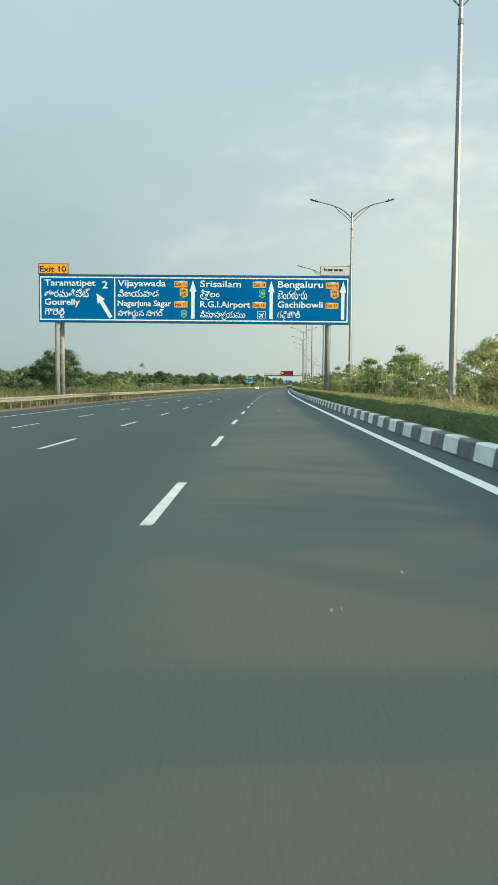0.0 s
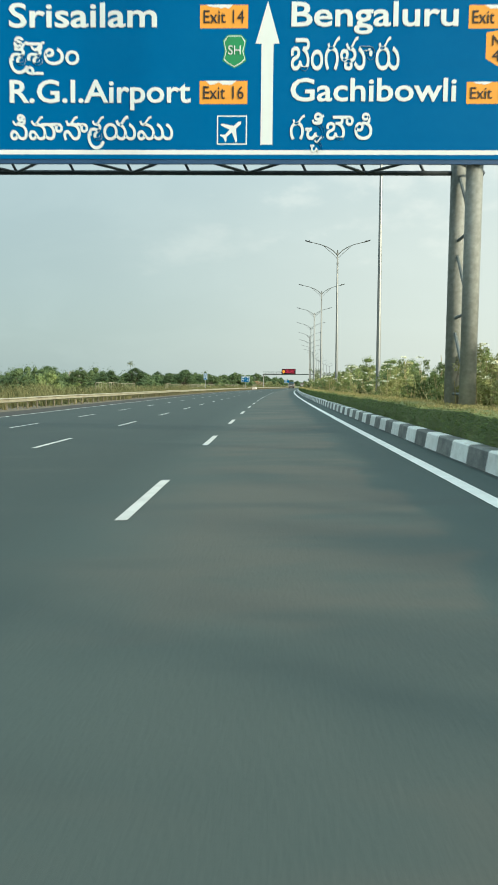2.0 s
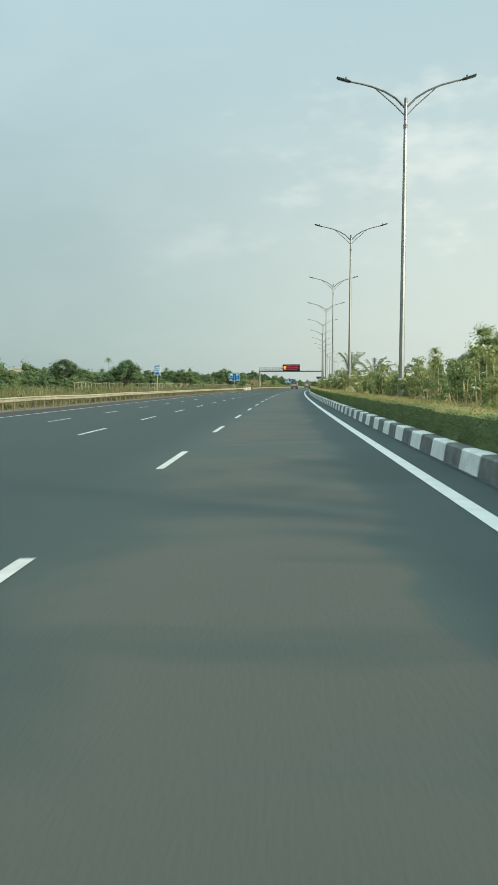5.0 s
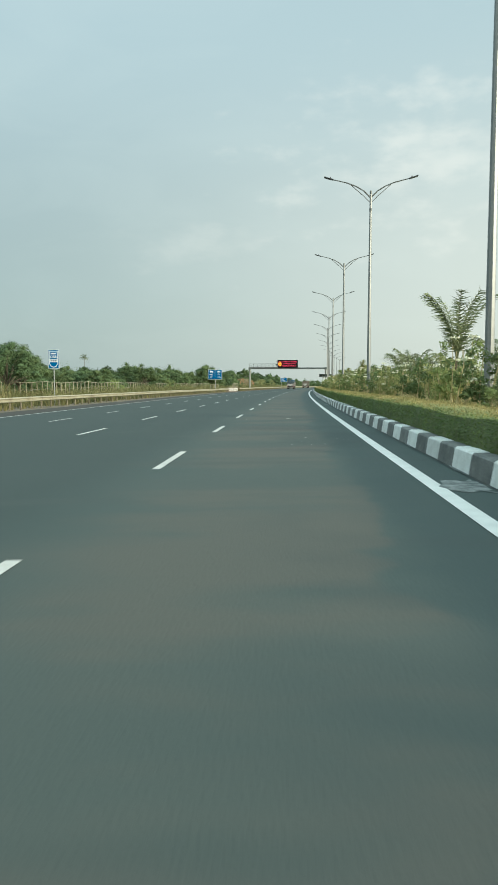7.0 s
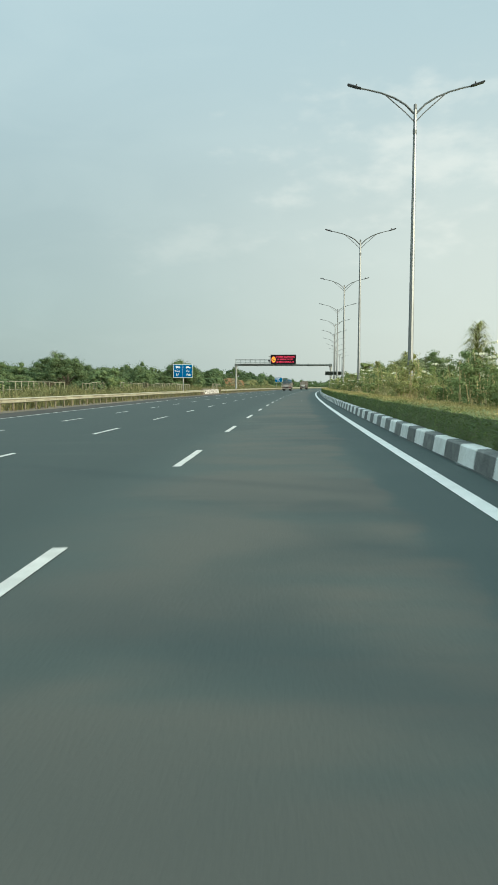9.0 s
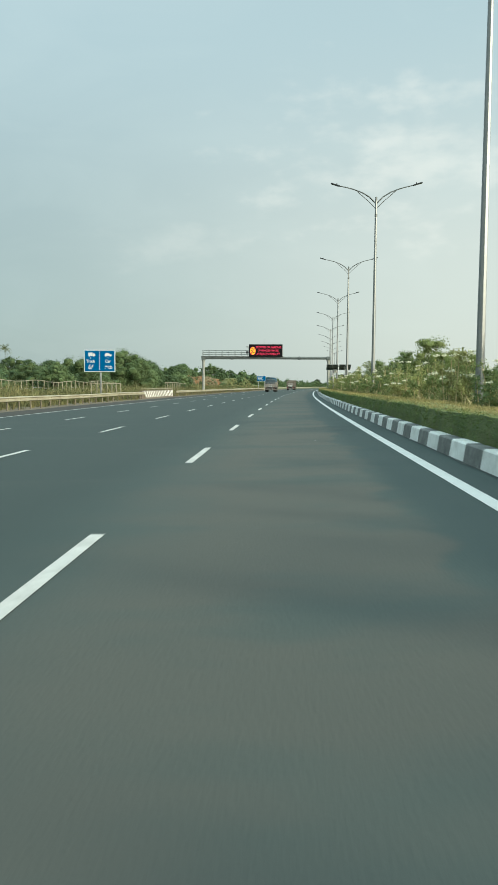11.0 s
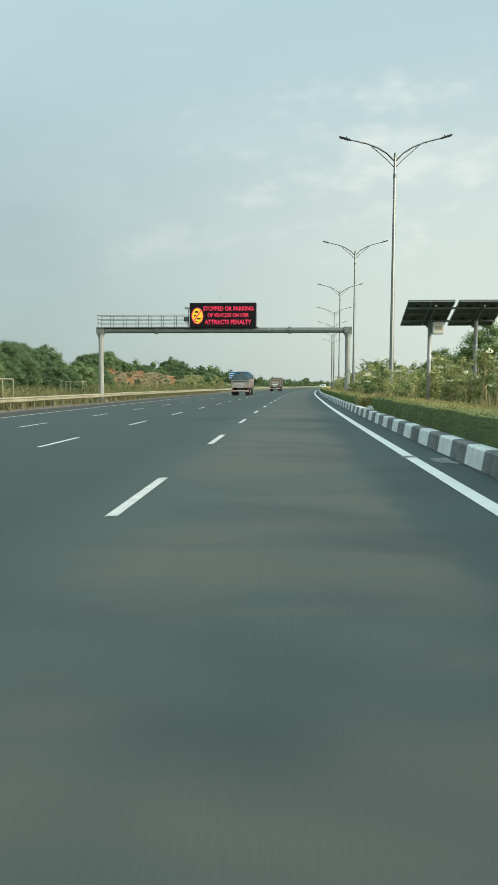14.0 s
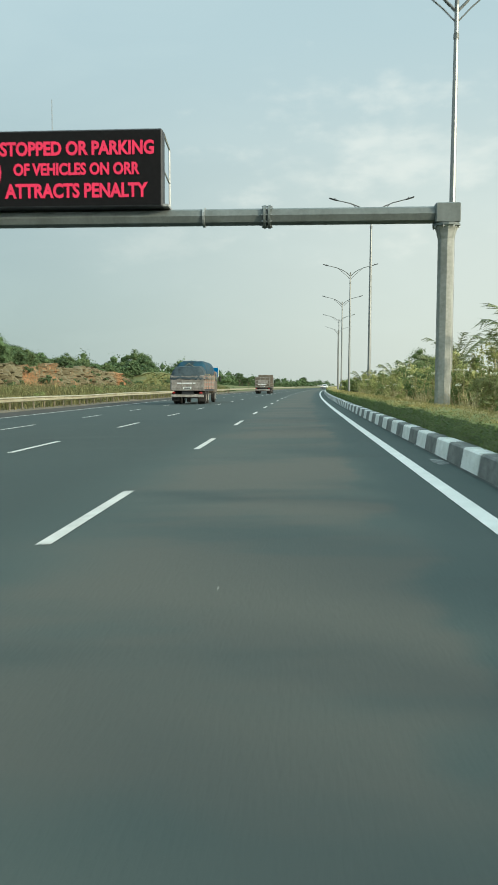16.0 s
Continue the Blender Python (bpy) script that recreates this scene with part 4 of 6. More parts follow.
def clump(g, c, r, n, size, wide=0.5, simple=False, heart=0.4):
    """Leaves spread through an uneven mass, most of them near its skin and facing outwards, over a dense twiggy heart."""
    c, r = Vector(c), Vector(r)
    if heart:
        off = Vector((rnd.random() * 50, rnd.random() * 50, 0))
        g.add([c + Vector((p.x * r.x, p.y * r.y, p.z * r.z)) * heart * (1 + 0.55 * noise.noise(p * 1.6 + off)) for p in BALL[0]], BALL[1])
    for _ in range(n):
        v = Vector((rnd.gauss(0, 0.52), rnd.gauss(0, 0.52), rnd.gauss(0, 0.52)))
        if heart:
            v *= (heart * 0.9 + (1.02 - heart) * rnd.random() ** 1.15) / max(v.length, 0.01)
        elif v.length > 0.95:
            v *= rnd.uniform(0.6, 1.0) / v.length
        p = c + Vector((v.x * r.x, v.y * r.y, v.z * r.z))
        out = (v.normalized() + Vector((rnd.gauss(0, 0.42), rnd.gauss(0, 0.42), rnd.gauss(0.1, 0.42)))).normalized()
        d = out.cross(Vector((rnd.gauss(0, 1), rnd.gauss(0, 1), rnd.gauss(0, 1)))).normalized()
        k = size * rnd.uniform(0.6, 1.3)
        a, b = d * k, out.cross(d) * k * wide
        if simple:
            g.tri(p - a * 0.5 - b * 0.45, p - a * 0.3 + b * 0.55, p + a * 0.6)
        else:
            g.quad(p - a * 0.5, p + b * 0.5, p + a * 0.5, p - b * 0.5)


def bush(name, label, category, height, spread, clumps, n, size, mat, trunk=0.05, low=0.1, group=""):
    """Several stems rising from the ground into an uneven crown of leaf clumps."""
    top = thing(name, label, category, group)
    stems, crown = Geo(), Geo()
    for k in range(clumps):
        a = 2 * math.pi * (k + rnd.random() * 0.8) / clumps
        q = rnd.random() ** 0.6
        x, y = math.cos(a) * spread * q, math.sin(a) * spread * q
        z = height * (low + (0.92 - low) * rnd.random() * (1.05 - 0.45 * q))
        r = height * rnd.uniform(0.11, 0.27)
        stems.tube([(x * 0.08, y * 0.08, 0), (x * 0.45, y * 0.45, z * 0.55), (x, y, z)], [trunk, trunk * 0.7, trunk * 0.25], 3, False)
        clump(crown, (x, y, z), (r * 1.15, r * 1.15, r * 0.85), n, size, 0.6, True)
    tagged(part("stem_growth", stems, M_BARK, top), kind="stuff")
    part("crown", crown, mat, top)
    return top


def dome(name, label, category, height, spread, clumps, n, size, mat, group=""):
    """A low-branching thorn tree: limbs fanning from the ground into a rounded crown of leaf masses that overlap like a dome."""
    top = thing(name, label, category, group)
    stems, crown = Geo(), Geo()
    for k in range(clumps):
        a = 2.4 * k + rnd.uniform(-0.3, 0.3)
        e = math.asin(min(1.0, (k + 0.5) / clumps)) if k % 4 else rnd.uniform(0.1, 1.2)
        q = rnd.uniform(0.72, 0.95) if k % 4 else rnd.uniform(0.3, 0.65)
        x, y = math.cos(a) * math.cos(e) * spread * q, math.sin(a) * math.cos(e) * spread * q
        z = height * (0.16 + 0.70 * math.sin(e) * q)
        r = height * rnd.uniform(0.11, 0.19)
        if k % 2 == 0:
            stems.tube([(x * 0.06, y * 0.06, -0.1), (x * 0.5, y * 0.5, z * 0.6), (x, y, z)], [0.10, 0.06, 0.02], 4, False)
        clump(crown, (x, y, z), (r * 1.2, r * 1.2, r * 0.85), n, size, 0.6, True, 0.5)
    tagged(part("stem_growth", stems, M_BARK, top), kind="stuff")
    part("crown", crown, mat, top)
    return top


def tree(name, label, height, spread, clumps, n, size, mat, flat=0.8):
    """A tapered trunk, forking limbs and a crown with gaps."""
    top = thing(name, label, "tree")
    fork = height * rnd.uniform(0.25, 0.38)
    trunk = Geo().tube([(0, 0, -0.1), (0.06, 0.02, fork * 0.5), (0.02, 0.08, fork)], [height * 0.028, height * 0.022, height * 0.018], 8)
    part("trunk", trunk, M_BARK, top)
    crown = Geo()
    for k in range(clumps):
        a = 2 * math.pi * (k * 0.382 + rnd.random() * 0.1)
        q = math.sqrt((k + 0.5) / clumps)
        x, y = math.cos(a) * spread * q, math.sin(a) * spread * q
        x, y = x * rnd.uniform(0.7, 1.2), y * rnd.uniform(0.7, 1.2)
        z = fork + (height - fork) * (0.12 + 0.85 * (1 - q * q * flat) * rnd.uniform(0.45, 1.08))
        if k % 3 == 0:
            g = Geo().tube([(0.02, 0.08, fork * 0.9), (x * 0.4, y * 0.4, fork + (z - fork) * 0.55), (x * 0.95, y * 0.95, z)], [height * 0.013, height * 0.009, height * 0.003], 5, False)
            part("limb", g, M_BARK, top)
        r = height * rnd.uniform(0.10, 0.18)
        clump(crown, (x, y, z), (r * 1.25, r * 1.25, r * 0.8), n, size, 0.6, True)
    part("crown", crown, mat, top)
    return top


SHRUB_LEAF = (M_LEAF_Y, M_LEAF_A, M_LEAF_Y, M_LEAF_B, M_LEAF_A, M_LEAF_B, M_LEAF_Y, M_LEAF_B)


def tall_shrub(kind):
    """Plant on several pale stems, bare below, with bunches of broad leaves from the waist up and flat white flower heads."""
    top = thing("flowering_shrub", "leafy yellow-green median shrub with pale stalks and white flowers", "shrub", "shrubs along the median")
    stalks, leaves, heads = Geo(), Geo(), Geo()
    for k in range(9 + kind % 3):
        a, q = rnd.random() * 6.283, rnd.random() * 0.85
        h = rnd.uniform(1.0, 2.2)
        x, y = math.cos(a) * q, math.sin(a) * q
        lx, ly = x + rnd.gauss(0, 0.16), y + rnd.gauss(0, 0.16)
        stalks.tube([(x, y, -0.05), ((x + lx) / 2 + rnd.gauss(0, 0.04), (y + ly) / 2, h * 0.5), (lx, ly, h)], [0.027, 0.021, 0.010], 4, False)
        if k % 4 == 3:
            continue
        for t in (rnd.uniform(0.36, 0.55), rnd.uniform(0.58, 0.75), rnd.uniform(0.78, 0.9), 0.97):
            c = (x + (lx - x) * t + rnd.gauss(0, 0.12), y + (ly - y) * t + rnd.gauss(0, 0.12), h * t)
            w = rnd.uniform(0.16, 0.30)
            clump(leaves, c, (w, w, w * rnd.uniform(0.6, 0.9)), 58, rnd.uniform(0.08, 0.125), 0.55, True, 0)
        if rnd.random() < (0.45, 0.25, 0.2, 0.35)[kind % 4]:
            for j in range(26):
                leaf(heads, (lx + rnd.gauss(0, 0.08), ly + rnd.gauss(0, 0.08), h + 0.13 + rnd.gauss(0, 0.022)), 0.075, Vector((0, 0, 0)), 0.9)
    tagged(part("stem_growth", stalks, M_STALK, top), kind="stuff")
    part("foliage", leaves, SHRUB_LEAF[kind], top)
    if heads.f:
        tagged(part("blossom", heads, M_FLOWER, top, "flat white flower heads"), kind="stuff")
    return top


def palm(height, fronds, length, label, low=0.85, droop=0.55):
    top = thing("palm", label, "palm tree")
    part("trunk", Geo().tube([(0, 0, -0.1), (0.03, 0.02, height * 0.5), (0.05, 0, height)], [0.13, 0.10, 0.07], 8), M_BARK, top)
    for k in range(fronds):
        a = 2.4 * k + rnd.uniform(-0.3, 0.3)
        rise = rnd.uniform(low, 1.5)
        g = Geo()
        pts = []
        for j in range(9):
            t = j / 8
            out = length * (t * math.cos(rise * (1 - t * 0.2)))
            z = height - 0.05 + length * (math.sin(rise) * t - droop * t ** 3 * (1.7 - rise * 0.6))
            pts.append(Vector((0.05 + math.cos(a) * out, math.sin(a) * out, z)))
        g.tube(pts, [0.022 - 0.0022 * j for j in range(9)], 4, False)
        for j in range(38):
            t = 0.12 + 0.88 * j / 38
            i = min(7, int(t * 8))
            p = pts[i].lerp(pts[i + 1], t * 8 - i)
            d = (pts[i + 1] - pts[i]).normalized()
            side = d.cross(Vector((0, 0, 1))).normalized()
            ln = length * 0.33 * (1 - 0.6 * t) * rnd.uniform(0.8, 1.15)
            for sg in (-1, 1):
                tip = p + side * sg * ln * 0.5 + d * ln * 0.75 + Vector((rnd.gauss(0, 0.04), rnd.gauss(0, 0.04), -ln * rnd.uniform(0.1, 0.8)))
                wv = d * 0.022
                g.tri(p - wv, p + wv, tip)
        part("frond", g, M_LEAF_P, top)
    return top


def spire(height, label):
    """Upright tapering plant: a thin stem hung all round with long narrow bending leaves."""
    top = thing("spire_plant", label, "plant", "tall spire plants on the median")
    part("stem", Geo().tube([(0, 0, -0.1), (0.02, 0.03, height * 0.5), (0.05, 0.0, height * 0.96)], [0.05, 0.035, 0.012], 6), M_STALK, top)
    g = Geo()
    for k in range(520):
        t = rnd.uniform(0.22, 1.0)
        a = 2.4 * k + rnd.uniform(-0.4, 0.4)
        ln = height * (0.09 + 0.19 * (1 - t) ** 0.6) * rnd.uniform(0.7, 1.25)
        o = Vector((math.cos(a), math.sin(a), 0))
        b = Vector((0.03 * t, 0, height * t * 0.97)) + o * rnd.uniform(0.0, 0.16) * (1.1 - t)
        rise = rnd.uniform(0.25, 1.0)
        mid = b + o * ln * 0.55 + Vector((0, 0, ln * 0.5 * rise))
        tip = b + o * ln + Vector((0, 0, ln * (0.5 * rise - rnd.uniform(0.1, 0.55))))
        w = Vector((-o.y, o.x, 0)) * 0.022 * rnd.uniform(0.7, 1.4)
        g.quad(b - w, b + w, mid + w, mid - w)
        g.tri(mid - w, mid + w, tip)
    part("foliage", g, M_LEAF_Y, top)
    return top


def place(ob, s, u, z=None, scale=1.0, spin=None):
    """Stands a plant on the ground."""
    z = ground_z(s, u) if z is None else z
    spin = rnd.random() * 360 if spin is None else spin
    return Matrix.Translation(at(s, u, z - 0.03)) @ Matrix.Rotation(radians(spin), 4, "Z") @ Matrix.Diagonal((scale, scale, scale * rnd.uniform(0.9, 1.12), 1))


class Kind:
    """A set of look-alike plants: the first placing uses the built one, later ones are copies that share its meshes."""

    def __init__(self, obs):
        self.obs, self.used = obs, [False] * len(obs)

    def put(self, s, u, scale=1.0, k=None, z=None):
        k = rnd.randrange(len(self.obs)) if k is None else k
        m = place(self.obs[k], s, u, z, scale)
        if not self.used[k]:
            self.used[k] = True
            self.obs[k].matrix_basis = m
            return self.obs[k]
        ob = copy_thing(self.obs[k], pose(0, 0, 0))
        ob.matrix_basis = m
        return ob


# ---- kerb along the median ----
kerb = thing("kerb", "median kerb of concrete blocks painted black and white in turn", "kerb", kind="structure")


def kerb_joint(n):
    """Distance along the road of the n-th joint; the blocks' length drifts a little along the road."""
    return float(np.interp(n / 2, (-200, -131, -65, -33, 0, 250), (-63.9, 78.1, 213.93, 280.27, 349.0, 867.75)))


def kerb_block(g, s, length):
    """Sloped-face kerb block from s on."""
    a, b = s + 0.012, s + length - 0.012
    prof = [(KERB_U, -0.06), (KERB_U + 0.02, 0.06), (KERB_U + 0.055, 0.29), (KERB_U + 0.08, 0.315), (KERB_U + 0.29, 0.32), (KERB_U + 0.30, -0.06)]
    i = len(g.v)
    for ss in (a, b):
        g.v += [tuple(at(ss, u, z)) for u, z in prof]
    n = len(prof)
    for k in range(n - 1):
        g.f.append((i + k, i + n + k, i + n + k + 1, i + k + 1))
    g.f += [tuple(i + k for k in range(n)), tuple(i + n + k for k in range(n - 1, -1, -1))]


# ---- clipped hedge ----
def hedge_shape(s):
    w = noise.noise(Vector((s * 0.35, 2, 0))) * 0.05 + noise.noise(Vector((s * 1.7, 5, 0))) * 0.04
    h = (0.76 if s < 345 else 0.67) + noise.noise(Vector((s * 0.25, 7, 0))) * 0.05 + noise.noise(Vector((s * 1.3, 9, 0))) * 0.04
    e = min(1.0, min(abs(s - 343.2), abs(s - 348.6)) / 0.45) if s < 343.2 or s > 348.6 else 0
    h = 0.14 + (h - 0.14) * e
    return [(0.90 - w, 0.12), (0.91 - w, 0.12 + (h - 0.12) * 0.6), (0.98 - w, h - 0.03), (1.16, h), (1.75, h - 0.01), (2.3, h - 0.06), (2.8 + w, 0.12 + (h - 0.12) * 0.6), (3.1 + w, 0.14)]


def hedge(s0, s1, dense):
    """Clipped hedge: a green face and shoulder, a near top yellower and coloured lighter as if lit, and dry sun-browned
    growth and grass on the far half of its top.
    """
    top = thing("hedge", "low clipped green hedge behind the kerb with a sun-browned top", "hedge", kind="stuff")
    # core sheet coloured darker than the face leaves, as the shade between them
    part("hedge_core", strip(Geo(), s0, s1, 0.6, lambda s: hedge_shape(s)[:3]), M_HEDGE_SHADE, top)
    part("hedge_cap", strip(Geo(), s0, s1, 0.6, lambda s: hedge_shape(s)[2:5]), M_HEDGE_LIT_CAP, top)
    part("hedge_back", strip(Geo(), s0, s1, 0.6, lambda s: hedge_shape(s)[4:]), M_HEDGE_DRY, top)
    face, crown, dry = Geo(), Geo(), Geo()
    for _ in range(int((s1 - s0) * dense)):
        s = rnd.uniform(s0, s1)
        pr = hedge_shape(s)
        lift = 0.0
        if rnd.random() < 0.45:
            k = 0 if rnd.random() < 0.55 else 1
            nv, g = Vector((-1, 0, 0.3)), face
        else:
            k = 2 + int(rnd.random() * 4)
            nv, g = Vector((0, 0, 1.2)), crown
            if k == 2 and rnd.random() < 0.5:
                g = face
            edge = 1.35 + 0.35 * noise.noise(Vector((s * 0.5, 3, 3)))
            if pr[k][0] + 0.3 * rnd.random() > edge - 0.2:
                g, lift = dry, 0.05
        a, b, q = pr[k], pr[k + 1], rnd.random()
        p = at(s, a[0] + (b[0] - a[0]) * q + rnd.uniform(-0.03, 0.01), a[1] + (b[1] - a[1]) * q + rnd.uniform(-0.02, 0.05) + lift * rnd.random())
        leaf(g, p, rnd.uniform(0.02, 0.045) * (1.6 if g is dry else 1.0), nv * (1.3 if g is dry else 0.7), 0.25 if g is dry else 0.6, True)
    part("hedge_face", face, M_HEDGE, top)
    part("hedge_top", crown, M_HEDGE_LIT, top)
    part("dry_growth", dry, M_STRAW, top, "sun-browned straw-coloured top growth")
    return top


hedge(-8.0, 110.0, 1050)
hedge(110.0, 230.0, 1050)
hedge(230.0, 343.2, 1050)
hedge(348.6, 440.0, 900)
hedge(440.0, 640.0, 60)

# ---- median planting ----
shrubs = Kind([tall_shrub(k) for k in range(8)])
s = -2.0
count = 0
while s < 430 and count < 295:
    pale = rnd.random() < (0.75 if s < 112 or s > 330 else 0.3)
    shrubs.put(s, rnd.uniform(2.8, 4.6), rnd.uniform(0.66, 1.02), rnd.choice((0, 2, 6, 1) if pale else (1, 3, 4, 5, 7)))
    s += rnd.uniform(1.0, 1.9)
    count += 1
bushes = Kind([bush("median_bush", "rounded mid-green leafy bush among the median shrubs", "bush", 2.5, 1.0, 15, 190, 0.115, m, 0.03, group="bushes along the median") for m in (M_LEAF_A, M_LEAF_B, M_LEAF_Y, M_LEAF_Y)])
s = 0.0
while s < 560:
    near = 1.0 if s < 400 else 1.3
    bushes.put(s, rnd.uniform(4.1, 7.8), rnd.uniform(0.45, 0.85) * near)
    s += rnd.uniform(1.3, 2.9) * near
med_trees = Kind([tree("median_tree", "small leafy tree with a thin trunk on the median", 4.6, 1.7, 30, 260, 0.115, m) for m in (M_LEAF_A, M_LEAF_Y, M_LEAF_B)])
for s, u, k in ((33, 8.0, 0.7), (36, 10.5, 0.8), (41, 9.2, 0.75), (60, 7.6, 0.75), (66, 9.5, 0.8), (78, 6.8, 0.6), (92, 9.0, 0.65), (104, 8.5, 0.6), (121, 8.8, 0.65), (127, 10, 0.8), (142, 9, 0.85), (150, 8, 0.75),
                (262, 9, 0.8), (271, 8, 0.85), (283, 10, 0.9), (296, 9, 0.85), (306, 10.5, 0.8), (316, 11, 0.85), (322, 9.5, 0.75), (333, 10.5, 1.0), (345, 11.5, 1.05), (352, 12, 1.1), (360, 9.5, 1.0), (368, 11, 1.1), (376, 10, 0.9), (398, 9, 0.6), (412, 8, 0.8), (430, 9, 0.9)):
    med_trees.put(s + rnd.uniform(-1, 1), u, k)
slim_trees = Kind([tree("slim_tree", "slender young tree with a small rounded crown on the median", 3.4, 0.75, 14, 200, 0.095, m, 0.5) for m in (M_LEAF_B, M_LEAF_A)])
for s, u, k in ((46.5, 5.6, 1.0), (41, 5.0, 0.9), (61, 5.5, 0.9), (140, 5.8, 0.95), (289, 5.6, 1.12), (299, 6.0, 0.95), (358, 6.0, 0.95)):
    slim_trees.put(s, u, k)
palms = Kind([palm(1.1, 9, 2.7, "young feather palm with arching green fronds on the median", 1.06, 0.32), palm(0.8, 8, 2.6, "young feather palm with arching green fronds on the median", 1.08, 0.34), palm(1.6, 8, 2.85, "young feather palm with upright green fronds on the median", 1.24, 0.30),
              palm(1.9, 10, 2.9, "young palm with a narrow plume of grey-green fronds", 1.40, 0.22)])
for s, u, k, j in ((116, 5.6, 0.86, 2), (127, 5.3, 0.85, 1), (133, 5.5, 0.95, 0), (141, 6.0, 0.9, 1), (160, 5.2, 0.8, 1), (175, 5.6, 1.0, 0), (184, 4.3, 1.02, 3), (193, 5.2, 0.85, 1), (221.5, 5.3, 0.85, 1), (182, 5.6, 1.05, 1), (197, 5.5, 0.95, 1), (201, 5.5, 1.0, 0), (206, 5.6, 0.88, 2), (211, 6.2, 1.0, 1),
                   (216, 5.5, 1.0, 1), (244, 5.6, 1.1, 1), (255, 6.0, 0.9, 0), (309.5, 5.5, 1.0, 0), (314, 5.5, 1.05, 1), (324, 5.5, 1.0, 1), (345.5, 6.0, 0.8, 1), (366, 6.2, 0.85, 1),
                   (378, 5.5, 1.0, 0), (383.5, 5.5, 1.15, 0), (389, 6.3, 0.9, 2), (394, 5.4, 0.95, 2), (398, 5.6, 1.0, 1), (407, 5.5, 0.95, 1), (418, 5.7, 0.9, 0), (436, 5.4, 0.9, 1), (452, 5.4, 1.0, 0)):
    palms.put(s, u - 0.3, k, j)
spires = Kind([spire(4.2, "tall tapering plant with long narrow drooping leaves on the median") for _ in range(3)])
for s, u, k in ((150.5, 5.6, 0.75), (231, 5.0, 0.86), (247, 4.6, 0.7), (268, 5.0, 0.75), (338, 5.4, 0.8)):
    spires.put(s, u, k)


# ---- guardrail ----
rail = thing("guardrail", "long cream-painted steel guardrail on short posts along the shoulder", "guardrail", m=pose(0, 0, 0))


def rail_shift(s):
    return 0.10 * noise.noise(Vector((s * 0.05, 4, 0))) + 0.05 * noise.noise(Vector((s * 0.23, 8, 0))), 0.05 * noise.noise(Vector((s * 0.07, 1, 3)))


W_BEAM = [(-0.01, 0.0), (0.07, 0.03), (0.08, 0.075), (0.0, 0.115), (0.0, 0.195), (0.08, 0.235), (0.07, 0.28), (-0.01, 0.31)]


def beam_section(s0, s1):
    def prof(s):
        du, dz = rail_shift(s)
        pts = [(RAIL_U + du + a, 0.085 + dz + b) for a, b in W_BEAM]
        return pts + [(a - 0.012, b + 0.004) for a, b in reversed(pts)] + [pts[0]]
    return strip(Geo(), s0, s1, 2.0, prof)


def rail_run(s0, s1):
    s = s0
    while s < s1 - 0.5:
        e = min(s + 4.0, s1)
        part("rail_beam", beam_section(s, e), M_RAIL, rail)
        s = e
    n = int((s1 - s0) / 2.0)
    for k in range(n + 1):
        s = s0 + k * 2.0
        du, dz = rail_shift(s)
        z0 = ground_z(s, RAIL_U) - 0.1
        lean = rnd.uniform(-0.02, 0.02)
        c = at(s, RAIL_U + du - 0.10, 0)
        g = Geo().tube([(c.x, c.y, z0), (c.x + lean, c.y, 0.36 + dz)], 0.055, 6)
        part("rail_post", g, M_RAILPOST, rail)
        part("spacer", Geo().box(c.x - 0.05, c.x + 0.10, c.y - 0.06, c.y + 0.06, 0.16 + dz, 0.33 + dz), M_RAILPOST, rail)


rail_run(-12.0, 331.5)
rail_run(352.5, 520.0)
part("rail_beam", beam_section(520.0, 900.0), M_RAIL, rail)

# ---- striped parapet on the verge ----
parapet = thing("striped_parapet", "low concrete parapet with slanted black and white stripes", "parapet", m=pose(0, 0, 0))
PU, P0, P1 = -19.45, 332.3, 351.8


def par_u(s):
    e = max(0.0, 1 - min(s - P0, P1 - s) / 2.0)
    return PU - 0.25 * e * e


g = Geo()
strip(g, P0, P1, 0.65, lambda s: [(par_u(s), -0.65), (par_u(s), 0.50), (par_u(s) - 0.03, 0.53), (par_u(s) - 0.3, 0.53), (par_u(s) - 0.33, 0.50), (par_u(s) - 0.33, -0.65)])
i = len(g.v)
for ss in (P0, P1):
    g.v += [tuple(at(ss, par_u(ss), z)) for z in (-0.65, 0.5)] + [tuple(at(ss, par_u(ss) - 0.33, z)) for z in (0.5, -0.65)]
g.f += [(i, i + 1, i + 2, i + 3), (i + 7, i + 6, i + 5, i + 4)]
part("wall", g, M_CONC_DARK, parapet)
n = 18
for k in range(n):
    a = P0 + 0.35 + (P1 - P0 - 1.2) * k / n
    g = Geo()
    b, sl = 0.52, 1.0
    rows = []
    for q in range(5):
        z = -0.28 + 0.74 * q / 4
        rows.append((a + sl * (1 - q / 4) ** 1.2, z))
    for (sa, za), (sb, zb) in zip(rows, rows[1:]):
        g.quad(at(sa, par_u(sa) + 0.006, za), at(sa + b, par_u(sa + b) + 0.006, za), at(sb + b, par_u(sb + b) + 0.006, zb), at(sb, par_u(sb) + 0.006, zb))
    part("stripe", g, M_KERB_W, parapet)
for z in (0.72,):
    part("pipe_rail", Geo().tube([at(P0 + (P1 - P0) * k / 8, par_u(P0 + (P1 - P0) * k / 8) - 0.17, z) for k in range(9)], 0.035, 6), M_FENCE, parapet)
